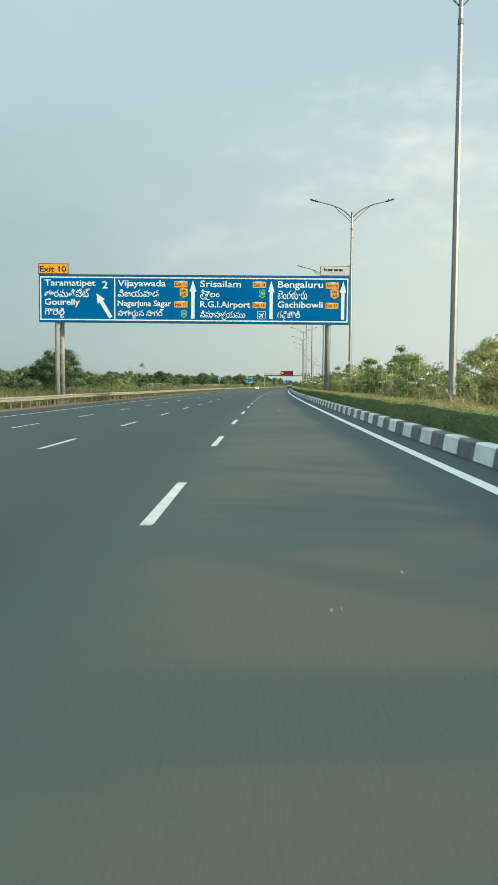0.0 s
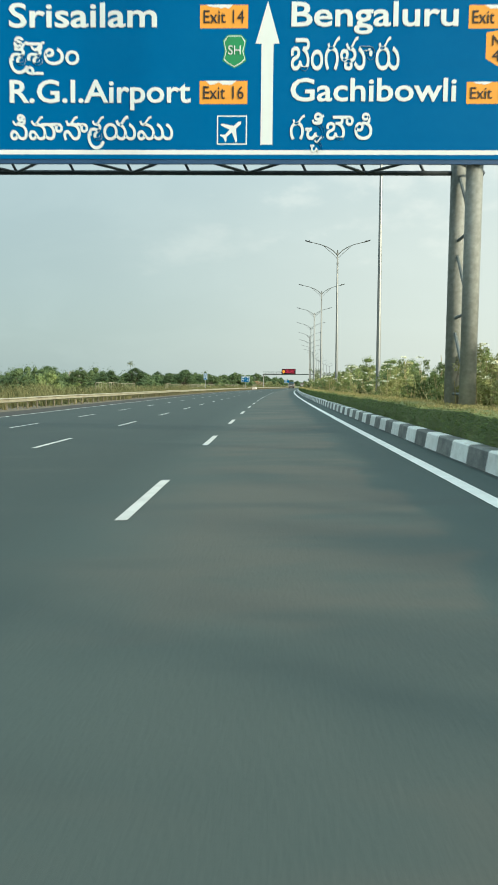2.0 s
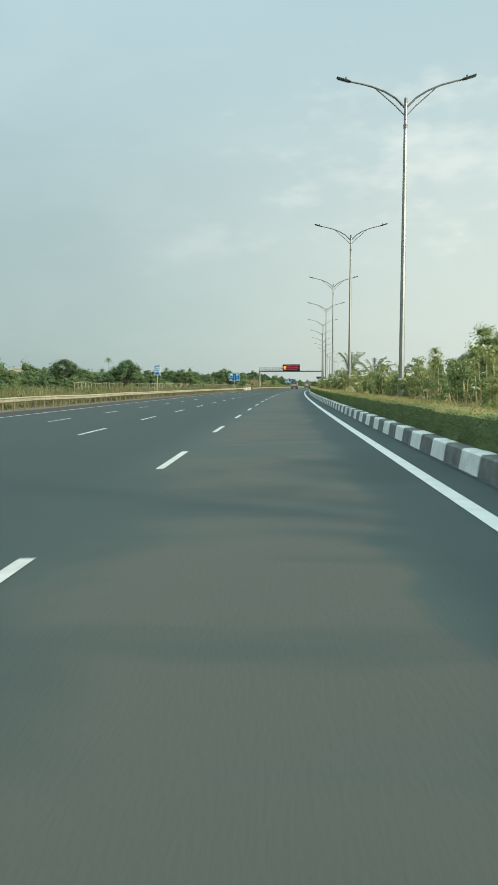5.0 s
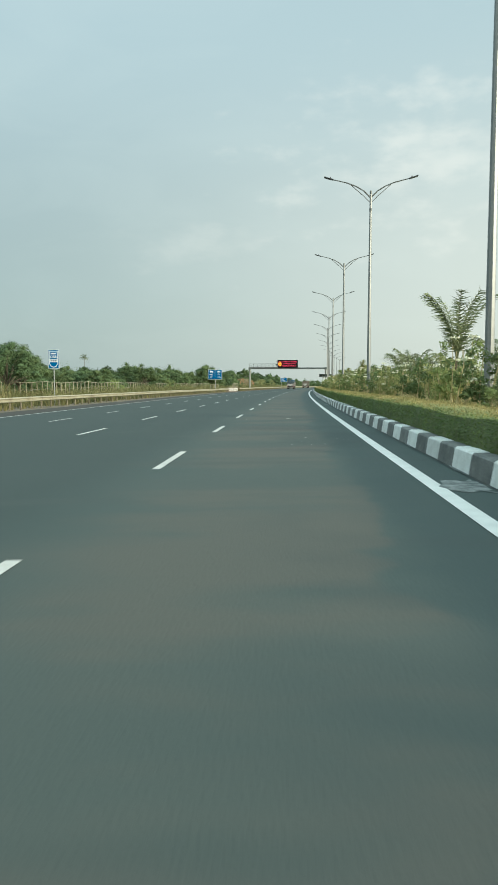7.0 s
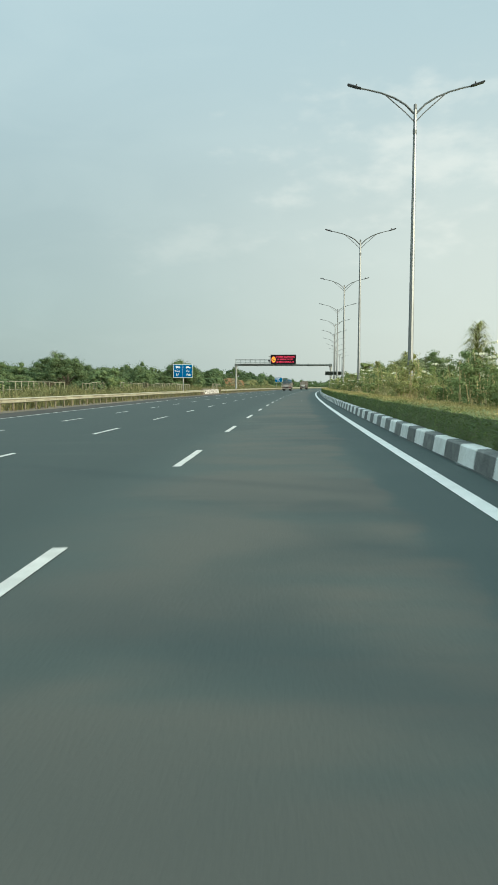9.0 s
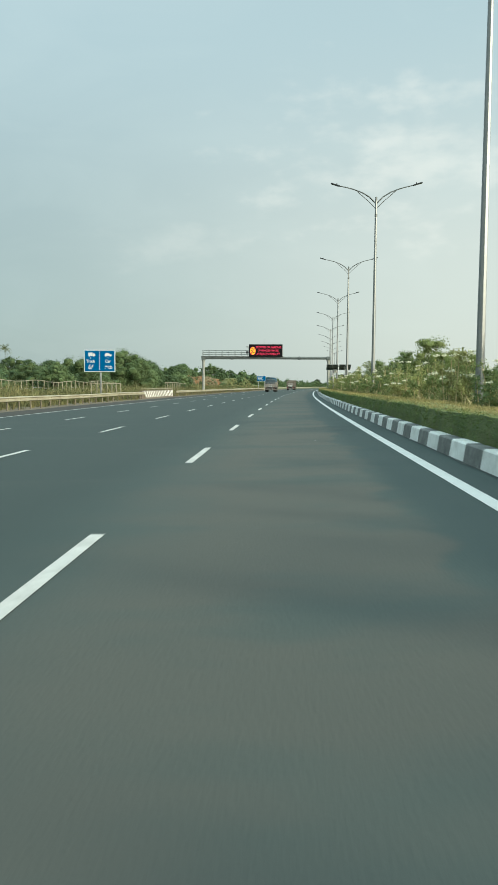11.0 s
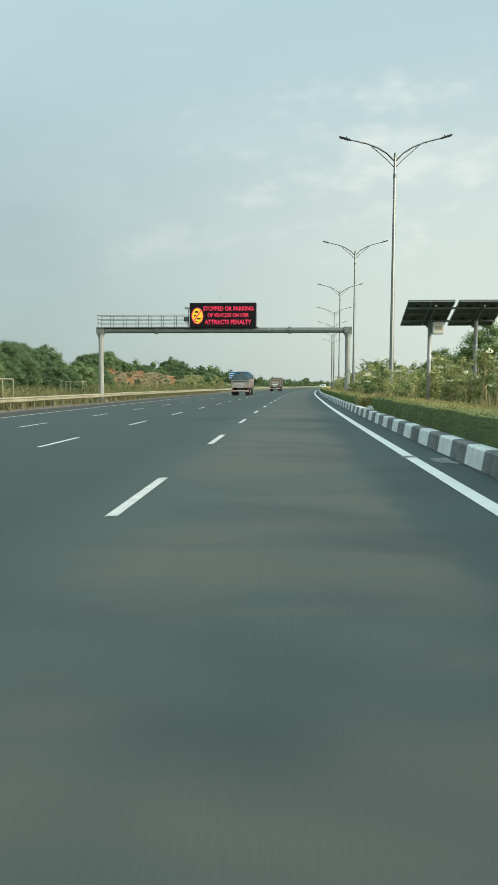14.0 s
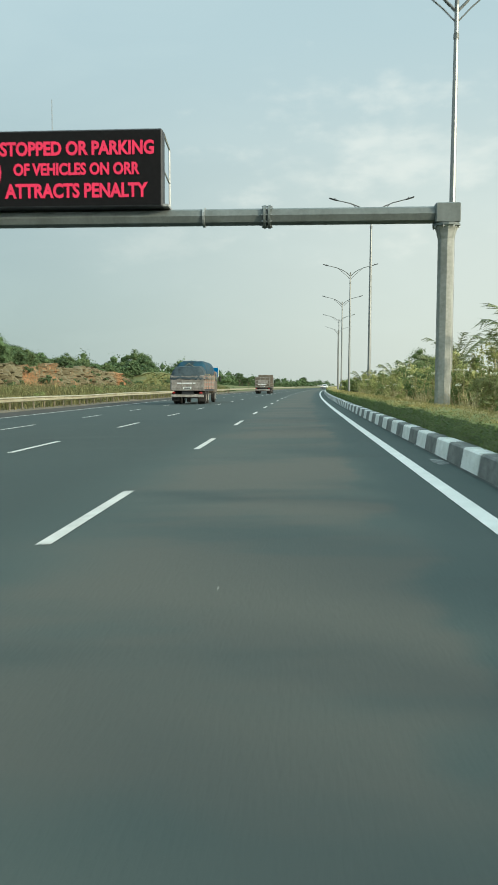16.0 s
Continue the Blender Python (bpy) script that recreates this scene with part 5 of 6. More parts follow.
for k in range(17):
    ss = P0 + 0.2 + (P1 - P0 - 0.4) * k / 16
    part("rail_stub", Geo().tube([at(ss, par_u(ss) - 0.17, 0.5), at(ss, par_u(ss) - 0.17, 0.72)], 0.03, 6), M_FENCE, parapet)


# ---- fence of concrete posts behind the weeds ----
def fence_run(s0, s1, u, h):
    f = thing("fence", "weathered pale boundary fence of posts and rails behind the roadside weeds", "fence", "boundary fence runs", m=pose(0, 0, 0))
    n = int((s1 - s0) / 1.45)
    prev = None
    for k in range(n + 1):
        s = s0 + 1.45 * k
        z = ground_z(s, u)
        c = at(s, u, z)
        ln = rnd.uniform(-0.05, 0.05)
        top = Vector((c.x + ln, c.y + rnd.uniform(-0.08, 0.08), z + h + rnd.uniform(-0.04, 0.04)))
        part("fence_post", Geo().tube([(c.x, c.y, z - 0.1), top], 0.045, 4), M_FENCE, f)
        if k % 5 == 2:
            part("stay", Geo().tube([(c.x, c.y + 0.9, z - 0.1), (top.x, top.y, top.z - 0.4)], 0.045, 4), M_FENCE, f)
        if prev is not None:
            part("top_rail", Geo().tube([prev, top], 0.032, 4), M_FENCE, f)
            if rnd.random() < 0.8:
                part("wire", Geo().tube([prev - Vector((0, 0, 0.7)), top - Vector((0, 0, 0.7))], 0.012, 4), M_GALV, f)
                part("wire", Geo().tube([prev - Vector((0, 0, 1.3)), top - Vector((0, 0, 1.3))], 0.012, 4), M_GALV, f)
        prev = top
    return f


for a, b in ((143, 168), (197, 281), (286, 296), (303, 347), (392, 402)):
    fence_run(a, b, -26.4, 1.95)


def grille(s0, s1, u, h):
    """White welded grille panel at the parapet's end."""
    f = thing("grille_fence", "white welded steel grille panel at the end of the parapet", "fence", "grille panels by the parapet", m=pose(0, 0, 0))
    z = ground_z(s0, u)
    for zz in (z + 0.1, z + h):
        part("grille_rail", Geo().tube([at(s0, u, zz), at(s1, u, zz)], 0.04, 5), M_FENCE, f)
    n = int((s1 - s0) / 1.85)
    for k in range(n + 1):
        s = s0 + (s1 - s0) * k / n
        part("grille_bar", Geo().tube([at(s, u, z - 0.1), at(s, u, z + h)], 0.05, 4), M_FENCE, f)
    return f


grille(318.5, 330.0, -21.6, 1.75)
grille(355.4, 366.5, -21.5, 2.0)

# ---- blue lane sign: trucks keep one side, cars the other ----
def lane_sign():
    s = 316.5
    top = thing("lane_sign", "blue rectangular lane sign for trucks and cars on a round post", "road sign", m=stand(s, 0, 0))
    X0, X1, Z0, Z1 = -21.95, -18.95, 2.38, 4.46
    part("post", Geo().tube([(-20.4, 0.12, -0.7), (-20.4, 0.12, Z1 - 0.2)], 0.085, 10), M_GALV, top, smooth=True)
    bd = part("sign_board", Geo().box(X0, X1, -0.03, 0.02, Z0, Z1, bevel=0.01), M_WHITE, top)
    y = -0.036
    plate("face", rect(X0 + 0.07, X1 - 0.07, Z0 + 0.07, Z1 - 0.07), M_BLUE, bd, y)
    mid = (X0 + X1) / 2
    for k in range(7):
        z = Z0 + 0.2 + k * 0.26
        plate("lane_mark", rect(mid - 0.025, mid + 0.025, z, z + 0.15), M_WHITE, bd, y - 0.003)
    lettering("lettering", "Truck", M_WHITE, bd, X0 + 0.22, X0 + 1.08, Z0 + 0.88, Z0 + 1.16, y - 0.003, 0.015)
    lettering("lettering", "Car", M_WHITE, bd, X0 + 2.05, X0 + 2.58, Z0 + 0.88, Z0 + 1.16, y - 0.003, 0.015)
    lettering("lettering", "ట్రక్", M_WHITE, bd, X0 + 0.42, X0 + 0.92, Z0 + 0.24, Z0 + 0.68, y - 0.003, 0.015, keep=True)
    lettering("lettering", "కారు", M_WHITE, bd, X0 + 2.0, X0 + 2.72, Z0 + 0.28, Z0 + 0.66, y - 0.003, 0.015, keep=True)
    a, c = X0 + 0.42, Z0 + 1.42
    tr = plate("truck_symbol", rect(a, a + 0.42, c + 0.08, c + 0.40), M_WHITE, bd, y - 0.003)
    plate("truck_cab", [(a + 0.44, c + 0.08), (a + 0.68, c + 0.08), (a + 0.68, c + 0.2), (a + 0.58, c + 0.32), (a + 0.44, c + 0.32)], M_WHITE, tr, y - 0.003)
    a = X0 + 1.98
    cs = plate("car_symbol", [(a, c + 0.1), (a + 0.72, c + 0.08), (a + 0.72, c + 0.2), (a + 0.52, c + 0.24), (a + 0.40, c + 0.36), (a + 0.16, c + 0.36), (a + 0.02, c + 0.24)], M_WHITE, bd, y - 0.003)
    for sym, xs in ((tr, (X0 + 0.55, X0 + 0.95)), (cs, (a + 0.14, a + 0.56))):
        for x in xs:
            plate("wheel_symbol", disc(x, c + 0.08, 0.07, 0.07, 12), M_WHITE, sym, y - 0.006)
    for x in (X0 + 0.64, X0 + 2.32):
        plate("tick", rect(x - 0.02, x + 0.02, Z0 + 1.24, Z0 + 1.36), M_WHITE, bd, y - 0.003)
    return top


lane_sign()


def shield_sign():
    s, u = 216.0, -20.45
    top = thing("shield_sign", "blue sign with a white shield outline on a thin post", "road sign", m=stand(s, u, 0))
    part("post", Geo().tube([(0, 0.06, -0.7), (0, 0.06, 3.7)], 0.04, 8), M_GALV, top)
    bd = part("sign_board", Geo().box(-0.43, 0.43, -0.02, 0.02, 2.48, 3.96, bevel=0.008), M_WHITE, top)
    y = -0.026
    plate("face", rect(-0.40, 0.40, 2.51, 3.93), M_BLUE, bd, y)
    sh = plate("shield", [(0, 2.55), (0.2, 2.62), (0.35, 2.85), (0.36, 3.86), (-0.36, 3.86), (-0.35, 2.85), (-0.2, 2.62)], M_WHITE, bd, y - 0.003)
    plate("shield_field", [(0, 2.61), (0.17, 2.67), (0.30, 2.87), (0.31, 3.81), (-0.31, 3.81), (-0.30, 2.87), (-0.17, 2.67)], M_BLUE, sh, y - 0.006)
    lettering("lettering", "ORR", M_WHITE, sh, -0.27, 0.27, 3.30, 3.50, y - 0.009, 0.02)
    plate("text_bar", rect(-0.22, 0.22, 3.60, 3.70), M_WHITE, sh, y - 0.009)
    plate("panel", rect(-0.30, 0.30, 2.98, 3.20), M_WHITE, sh, y - 0.009)
    for x in (-0.24, -0.06, 0.12):
        plate("text_bar", rect(x, x + 0.12, 3.04, 3.14), M_NAVY, sh, y - 0.012)
    return top


shield_sign()


def far_sign():
    top = thing("road_sign", "blue direction sign with white lines of text on two posts", "road sign", m=stand(498, -20.2, 0))
    for x in (-1.0, 1.0):
        part("post", Geo().tube([(x, 0.08, -0.8), (x, 0.08, 4.3)], 0.07, 8), M_GALV, top)
    bd = part("sign_board", Geo().box(-1.5, 1.5, -0.03, 0.02, 2.6, 4.4, bevel=0.01), M_WHITE, top)
    y = -0.036
    plate("face", rect(-1.43, 1.43, 2.67, 4.33), M_BLUE, bd, y)
    for z, x0, x1 in ((3.9, -1.2, 0.4), (3.45, -1.2, 0.1), (3.0, -1.2, 0.6)):
        plate("text_bar", rect(x0, x1, z, z + 0.14), M_WHITE, bd, y - 0.003)
    return top


far_sign()


def far_building():
    """Unfinished concrete frame: floor slabs on columns, half of the bays walled up."""
    top = thing("concrete_building", "unfinished pale concrete frame building beyond the scrub", "building", m=pose(-93.0, 345.0, -1.6, 0, 0, 12))
    for z in (3.1, 6.3):
        part("slab", Geo().box(-6.2, 6.2, -4.0, 4.0, z, z + 0.3), M_CONC, top)
    for x in (-5.8, -1.95, 1.95, 5.8):
        for yy in (-3.7, 3.7):
            part("column", Geo().box(x - 0.2, x + 0.2, yy - 0.2, yy + 0.2, -0.3, 6.3), M_CONC, top)
    for x0, z0 in ((-5.6, 0.0), (2.15, 0.0), (-1.75, 3.4)):
        part("infill_wall", Geo().box(x0, x0 + 3.5, -3.75, -3.55, z0, z0 + 2.9), M_BOARD, top)
    part("parapet", Geo().box(-6.2, 6.2, -4.0, -3.85, 6.6, 7.1), M_CONC, top)
    part("stair_room", Geo().box(1.9, 5.6, -2.0, 2.0, 6.6, 8.2), M_CONC, top)
    return top


far_building()


# ---- solar panel stand in the median ----
def solar_stand():
    top = thing("solar_panel_stand", "tilted solar panels on two steel posts with a control box", "solar panel", m=stand(338.65, 0, 0))
    tilt = Matrix.Translation((2.98, 0, 3.46)) @ Matrix.Rotation(radians(-19), 4, "X")
    for x0 in (-1.46, -0.75, 0.06, 0.77):
        for y0 in (-0.90, 0.01):
            pn = part("panel", Geo().box(x0, x0 + 0.69, y0, y0 + 0.89, 0.0, 0.035, tilt), M_SOLAR, top, "dark solar panel seen from below")
            for x in (x0, x0 + 0.665):
                part("panel_frame", Geo().box(x, x + 0.025, y0, y0 + 0.89, -0.03, -0.002, tilt), M_PIPE, pn)
            for y in (y0, y0 + 0.865):
                part("panel_frame", Geo().box(x0 + 0.026, x0 + 0.664, y, y + 0.025, -0.03, -0.002, tilt), M_PIPE, pn)
            part("junction_box", Geo().box(x0 + 0.27, x0 + 0.42, y0 + 0.3, y0 + 0.4, -0.04, -0.002, tilt), M_BLACK, pn)
    for y in (-0.5, 0.45):
        part("purlin", Geo().box(-1.46, 1.46, y - 0.025, y + 0.025, -0.085, -0.032, tilt), M_PIPE, top)
    for x in (2.36, 3.81):
        part("post", Geo().tube([(x, 0.25, 0.1), (x, 0.25, 3.28)], 0.06, 10), M_GALV, top, smooth=True)
        part("rafter", Geo().box(x - 2.98 - 0.03, x - 2.98 + 0.03, -0.8, 0.8, -0.14, -0.086, tilt), M_PIPE, top)
    bx = part("control_box", Geo().box(2.43, 2.78, 0.08, 0.34, 2.82, 3.2, bevel=0.02), M_BOARD, top, "grey control box")
    part("warning_plate", Geo().box(2.50, 2.71, 0.07, 0.082, 2.95, 3.07), M_RAIL, bx)
    return top


solar_stand()


def boulder(name, label, s, u, r, mat, z=None):
    bm = bmesh.new()
    bmesh.ops.create_icosphere(bm, subdivisions=3, radius=1.0)
    off = Vector((s, u, 1.7))
    for v in bm.verts:
        k = 1 + 0.35 * noise.noise(v.co * 1.1 + off) + 0.12 * noise.noise(v.co * 3.2 + off)
        v.co = Vector((v.co.x * r[0], v.co.y * r[1], v.co.z * r[2])) * k if isinstance(r, tuple) else v.co * k * r
    me = bpy.data.meshes.new(name)
    bm.to_mesh(me)
    bm.free()
    me.materials.append(mat)
    z = ground_z(s, u) if z is None else z
    ob = new(name, me)
    ob.matrix_basis = Matrix.Translation(at(s, u, z)) @ Matrix.Rotation(rnd.random() * 6, 4, "Z")
    return tagged(ob, label, "rock")


# ---- gap in the hedge: boulder, rubble on the kerb, concrete block ----
boulder("boulder", "rounded orange-brown boulder in the gap of the hedge", 352.2, 2.2, (0.36, 0.33, 0.32), M_ROCK_O, 0.45)
rub = thing("rubble_pile", "small heap of pale broken stones lying on the kerb", "rubble", m=stand(341.9, 0.84, 0.315))
for k in range(9):
    bm = bmesh.new()
    bmesh.ops.create_icosphere(bm, subdivisions=2, radius=1.0)
    r = rnd.uniform(0.06, 0.14)
    for v in bm.verts:
        v.co = v.co * r * (1 + 0.5 * noise.noise(v.co * 1.3 + Vector((k * 3.0, 0, 0))))
        v.co.z *= 0.55
        v.co += Vector((rnd.gauss(0, 0.0) + (k % 3 - 1) * 0.09, (k // 3 - 1) * 0.30 + (k % 2) * 0.08, 0.03 + (0.06 if k == 4 else 0)))
    me = bpy.data.meshes.new("stone")
    bm.to_mesh(me)
    bm.free()
    part("stone", me, M_BOARD, rub)
    me.materials.append(M_BOARD)
slab = thing("concrete_block", "upright weathered concrete block among the shrubs", "concrete block", m=stand(353.6, 3.75, 0.1))
part("block", Geo().box(-0.42, 0.42, -0.2, 0.2, 0, 1.15, bevel=0.03), M_CONC, slab)
part("plinth", Geo().box(-0.55, 0.55, -0.32, 0.32, -0.05, 0.12, bevel=0.02), M_CONC, slab)

# ---- rock cut on the verge side ----
def rock_cut(s0, s1):
    """Broken, stepped face of a cutting."""
    g = Geo()
    ns, nz = int((s1 - s0) / 0.22), 28
    for i in range(ns + 1):
        s = s0 + (s1 - s0) * i / ns
        e = min(1.0, min(s - s0, s1 - s) / 9.0)
        hgt = (3.9 + 1.0 * noise.noise(Vector((s * 0.06, 1, 2))) + 0.6 * noise.noise(Vector((s * 0.3, 1, 2))) + 0.35 * noise.noise(Vector((s * 1.1, 1, 2)))) * (0.4 + 0.6 * e)
        for j in range(nz + 1):
            t = j / nz
            q = Vector((s * 0.55, t * 2.4, 0))
            w = 0.5 * noise.noise(q * 1.3)
            step = noise.cell(Vector((s * 0.55 + w, t * 1.7 + w, 4))) * 0.5 + noise.cell(Vector((s * 1.5 + w, t * 4.1 + w, 8))) * 0.45 + noise.cell(Vector((s * 3.1 - w, t * 8.0 + w, 5))) * 0.3
            rough = noise.noise(q * 1.7) * 0.4 + noise.noise(q * 4.5) * 0.22 + noise.noise(q * 11) * 0.10
            u = -30.8 - 1.2 * t + step + rough
            z = -0.5 + hgt * t + 0.12 * noise.noise(q * 3.1 + Vector((0, 0, 7)))
            g.v.append(tuple(at(s, u, z)))
        for back in (1.2, 4.5):
            g.v.append(tuple(at(s, -32.4 - back, max(-0.5 + hgt + 0.1 - 0.12 * back + 0.2 * noise.noise(Vector((s * 0.4, back, 3))), ground_z(s, -32.4 - back) - 0.2))))
    w = nz + 3
    for i in range(ns):
        for j in range(w - 1):
            a = i * w + j
            g.f.append((a, a + w, a + w + 1, a + 1))
    return g


tagged(new("rock_cutting", rock_cut(419.0, 488.0).mesh("rock_cutting", M_ROCK)), "broken orange and tan rock face of a roadside cutting", "rock face", kind="structure")
tagged(new("earth_bank", rock_cut(490.0, 560.0).mesh("earth_bank", M_BANK)), "low overgrown olive-brown earth bank beside the road", "bank", kind="structure")
for k in range(26):
    s = rnd.uniform(402, 500)
    boulder("boulder", "angular orange rock fallen at the foot of the cutting", s, rnd.uniform(-30.0, -27.6), tuple(rnd.uniform(0.18, 0.42) for _ in range(3)), (M_ROCK_O, M_ROCK)[k % 2], ground_z(s, -29) + 0.10)

# ---- scrub and trees beyond the verge ----
scrub = Kind([bush("scrub_bush", "dense green scrub bush on the rough ground beyond the fence", "bush", 3.0, 2.1, 20, 150, 0.17, m, 0.04, 0.06, "scrub bushes beyond the verge") for m in (M_SCRUB_A, M_SCRUB_B, M_SCRUB_A, M_SCRUB_B, M_LEAF_A)])
count = 0
while count < 165:
    s = rnd.uniform(25, 520)
    u = -27.2 - 42 * rnd.random() ** 1.5
    if 400 < s < 490 and u > -34.5:
        continue
    scrub.put(s, u, rnd.uniform(0.55, 1.05) * (1.0 if u > -34 else 1.25))
    count += 1
for k in range(110):
    s = rnd.uniform(402, 560)
    scrub.put(s, rnd.uniform(-30.2, -23.5), rnd.uniform(0.2, 0.5))
for k in range(30):
    s = rnd.uniform(400, 560)
    scrub.put(s, rnd.uniform(-42, -35.5), rnd.uniform(0.6, 1.0))
trees = Kind([tree("scrub_tree", "spreading green thorn tree standing among the scrub", 6.0, 3.0, 44, 210, 0.17, m) for m in (M_SCRUB_B, M_SCRUB_A, M_SCRUB_B)])
for s, u, k in ((80, -25.4, 0.85), (84, -28, 0.8), (221, -26.2, 0.85), (227, -27.4, 0.88), (287, -28.5, 0.85), (294, -33, 0.85), (332, -29.5, 0.62), (344, -29, 0.6), (404, -36.5, 1.0), (416, -39, 0.9), (424, -39.5, 0.85), (255, -36, 0.8), (310, -37, 0.95), (160, -38, 0.7), (190, -42, 0.8), (128, -40, 0.75), (452, -38, 0.65), (476, -39, 0.7), (60, -34, 0.65), (44, -30, 0.6), (350, -36, 0.75), (356, -39, 0.85)):
    trees.put(s, u, k)
thorns = Kind([dome("thorn_bush", "tall soft green thorn bush with a rounded crown reaching the ground", "bush", 6.2, 3.6, 96, 420, 0.115, m, "thorn bushes past the parapet") for m in (M_SCRUB_A, M_SCRUB_B)])
far_thorns = Kind([dome("thorn_bush", "dark green thorn bush standing far beyond the fence", "bush", 6.2, 3.8, 60, 200, 0.17, m, "far thorn bushes on the plain") for m in (M_SCRUB_A, M_SCRUB_B)])
for s, u, k, j in ((357, -31.5, 0.62, 1), (367, -30.0, 1.26, 0), (375, -31.5, 0.85, 1), (381, -31.2, 0.98, 0), (387, -32, 0.98, 1), (393, -33, 1.05, 1), (399, -34.5, 1.0, 1), (406, -33.5, 0.7, 0), (412, -35, 0.75, 1), (443, -36, 0.7, 1), (450, -36, 0.6, 0), (458, -37, 0.6, 1), (466, -37, 0.65, 1), (478, -37, 0.6, 0), (490, -36, 0.6, 1), (351, -33, 0.6, 1)):
    thorns.put(s, u, k, j)
for s, u, k, j in ((425, -34, 0.50, 1), (430, -34.2, 0.68, 1), (434, -33.8, 0.66, 0), (438.5, -34.4, 0.70, 1), (443, -34, 0.58, 1), (447, -34.2, 0.55, 0), (453, -34.5, 0.45, 1), (461, -34.2, 0.42, 1), (470, -34.5, 0.40, 0), (458, -35.5, 0.4, 1), (466, -35.5, 0.36, 0), (477, -35, 0.36, 1), (484, -35, 0.4, 0), (496, -34, 0.5, 1)):
    thorns.put(s, u, k, j, z=2.6)
for s, u, k, j in ((404, -30.2, 0.72, 1), (409.5, -30, 0.78, 0), (415, -30.2, 0.74, 1), (420.5, -30.4, 0.66, 1), (425, -30.6, 0.45, 0)):
    thorns.put(s, u, k, j)
for k in range(26):
    far_thorns.put(rnd.uniform(120, 335), rnd.uniform(-46, -31), rnd.uniform(0.5, 0.85))
for k in range(22):
    far_thorns.put(rnd.uniform(250, 420), rnd.uniform(-52, -36), rnd.uniform(0.6, 0.88))
for k in range(26):
    far_thorns.put(rnd.uniform(230, 420), rnd.uniform(-60, -38), rnd.uniform(0.65, 1.0))
for k in range(24):
    s = rnd.uniform(60, 640)
    trees.put(s, rnd.uniform(-110, -42), rnd.uniform(0.8, 1.25))

# taller trees where the road bends away
for k in range(26):
    s = rnd.uniform(500, 800)
    trees.put(s, rnd.uniform(-75, -31), rnd.uniform(0.55, 1.0))

# a lone tall palm far out on the plain
lone = palm(16.0, 34, 3.0, "lone tall palm with a round head above the distant scrub", -0.5, 0.35)
lone.matrix_basis = Matrix.Translation((-113, 560, 0.0))
# a single round-headed tree where the road disappears
trees.put(900, -42, 1.15)


def thicket(name, label, pts, n, size, mat, base=None, heart=0.4):
    g = Geo()
    for s, u, h, r in pts:
        z = base(s, u) if base else ground_z(s, u)
        for _ in range(4):
            c = at(s + rnd.gauss(0, r * 0.6), u + rnd.gauss(0, r * 0.6), z + h * rnd.uniform(0.25, 0.75))
            clump(g, c, (r * 0.8, r * 0.8, h * 0.3), n // 4, size, 0.7, True, heart)
    return tagged(new(name, g.mesh(name, mat)), label, "scrub", kind="stuff")


thicket("cutting_scrub", "green scrub growing at the foot of the rock cutting", [(rnd.uniform(424, 500), rnd.uniform(-30.0, -27.6), rnd.uniform(0.8, 1.7), rnd.uniform(0.5, 1.0)) for _ in range(70)], 240, 0.16, M_SCRUB_A)
thicket("cutting_scrub", "small green tufts rooted in the face of the rock cutting", [(rnd.uniform(410, 556), -30.1 - 1.4 * rnd.random() ** 1.5, rnd.uniform(0.5, 1.0), rnd.uniform(0.25, 0.6)) for _ in range(130)], 150, 0.13, M_SCRUB_B, lambda s, u: -0.4 + 3.0 * (-30.1 - u) / 1.4)
thicket("distant_scrub", "distant belt of dark green scrub woods on the horizon", [(rnd.uniform(460, 1100), rnd.uniform(-260, -32), rnd.uniform(3.4, 7.5), rnd.uniform(1.8, 3.4)) for _ in range(800)], 150, 0.56, M_SCRUB_B)
thicket("distant_scrub", "distant belt of mixed green scrub on the plain", [(rnd.uniform(60, 520), rnd.uniform(-170, -46), rnd.uniform(4.0, 7.4), rnd.uniform(1.8, 3.2)) for _ in range(800)], 230, 0.32, M_SCRUB_A)
thicket("distant_scrub", "distant green trees where the road disappears", [(rnd.uniform(700, 1150), rnd.uniform(8, 120), rnd.uniform(2.5, 5.0), rnd.uniform(1.8, 3.2)) for _ in range(180)], 180, 0.5, M_LEAF_B)
thicket("median_undergrowth", "mixed yellow-green undergrowth between the median shrubs", [(rnd.uniform(-2, 440), rnd.uniform(4.3, 8.5), rnd.uniform(1.0, 1.9), rnd.uniform(0.5, 1.0)) for _ in range(700)], 170, 0.10, M_LEAF_Y, heart=0)
thicket("median_undergrowth", "green undergrowth behind the median shrubs", [(rnd.uniform(-2, 700), rnd.uniform(6.5, 13), rnd.uniform(1.4, 2.6), rnd.uniform(0.9, 1.6)) for _ in range(420)], 260, 0.14, M_LEAF_A, heart=0.25)


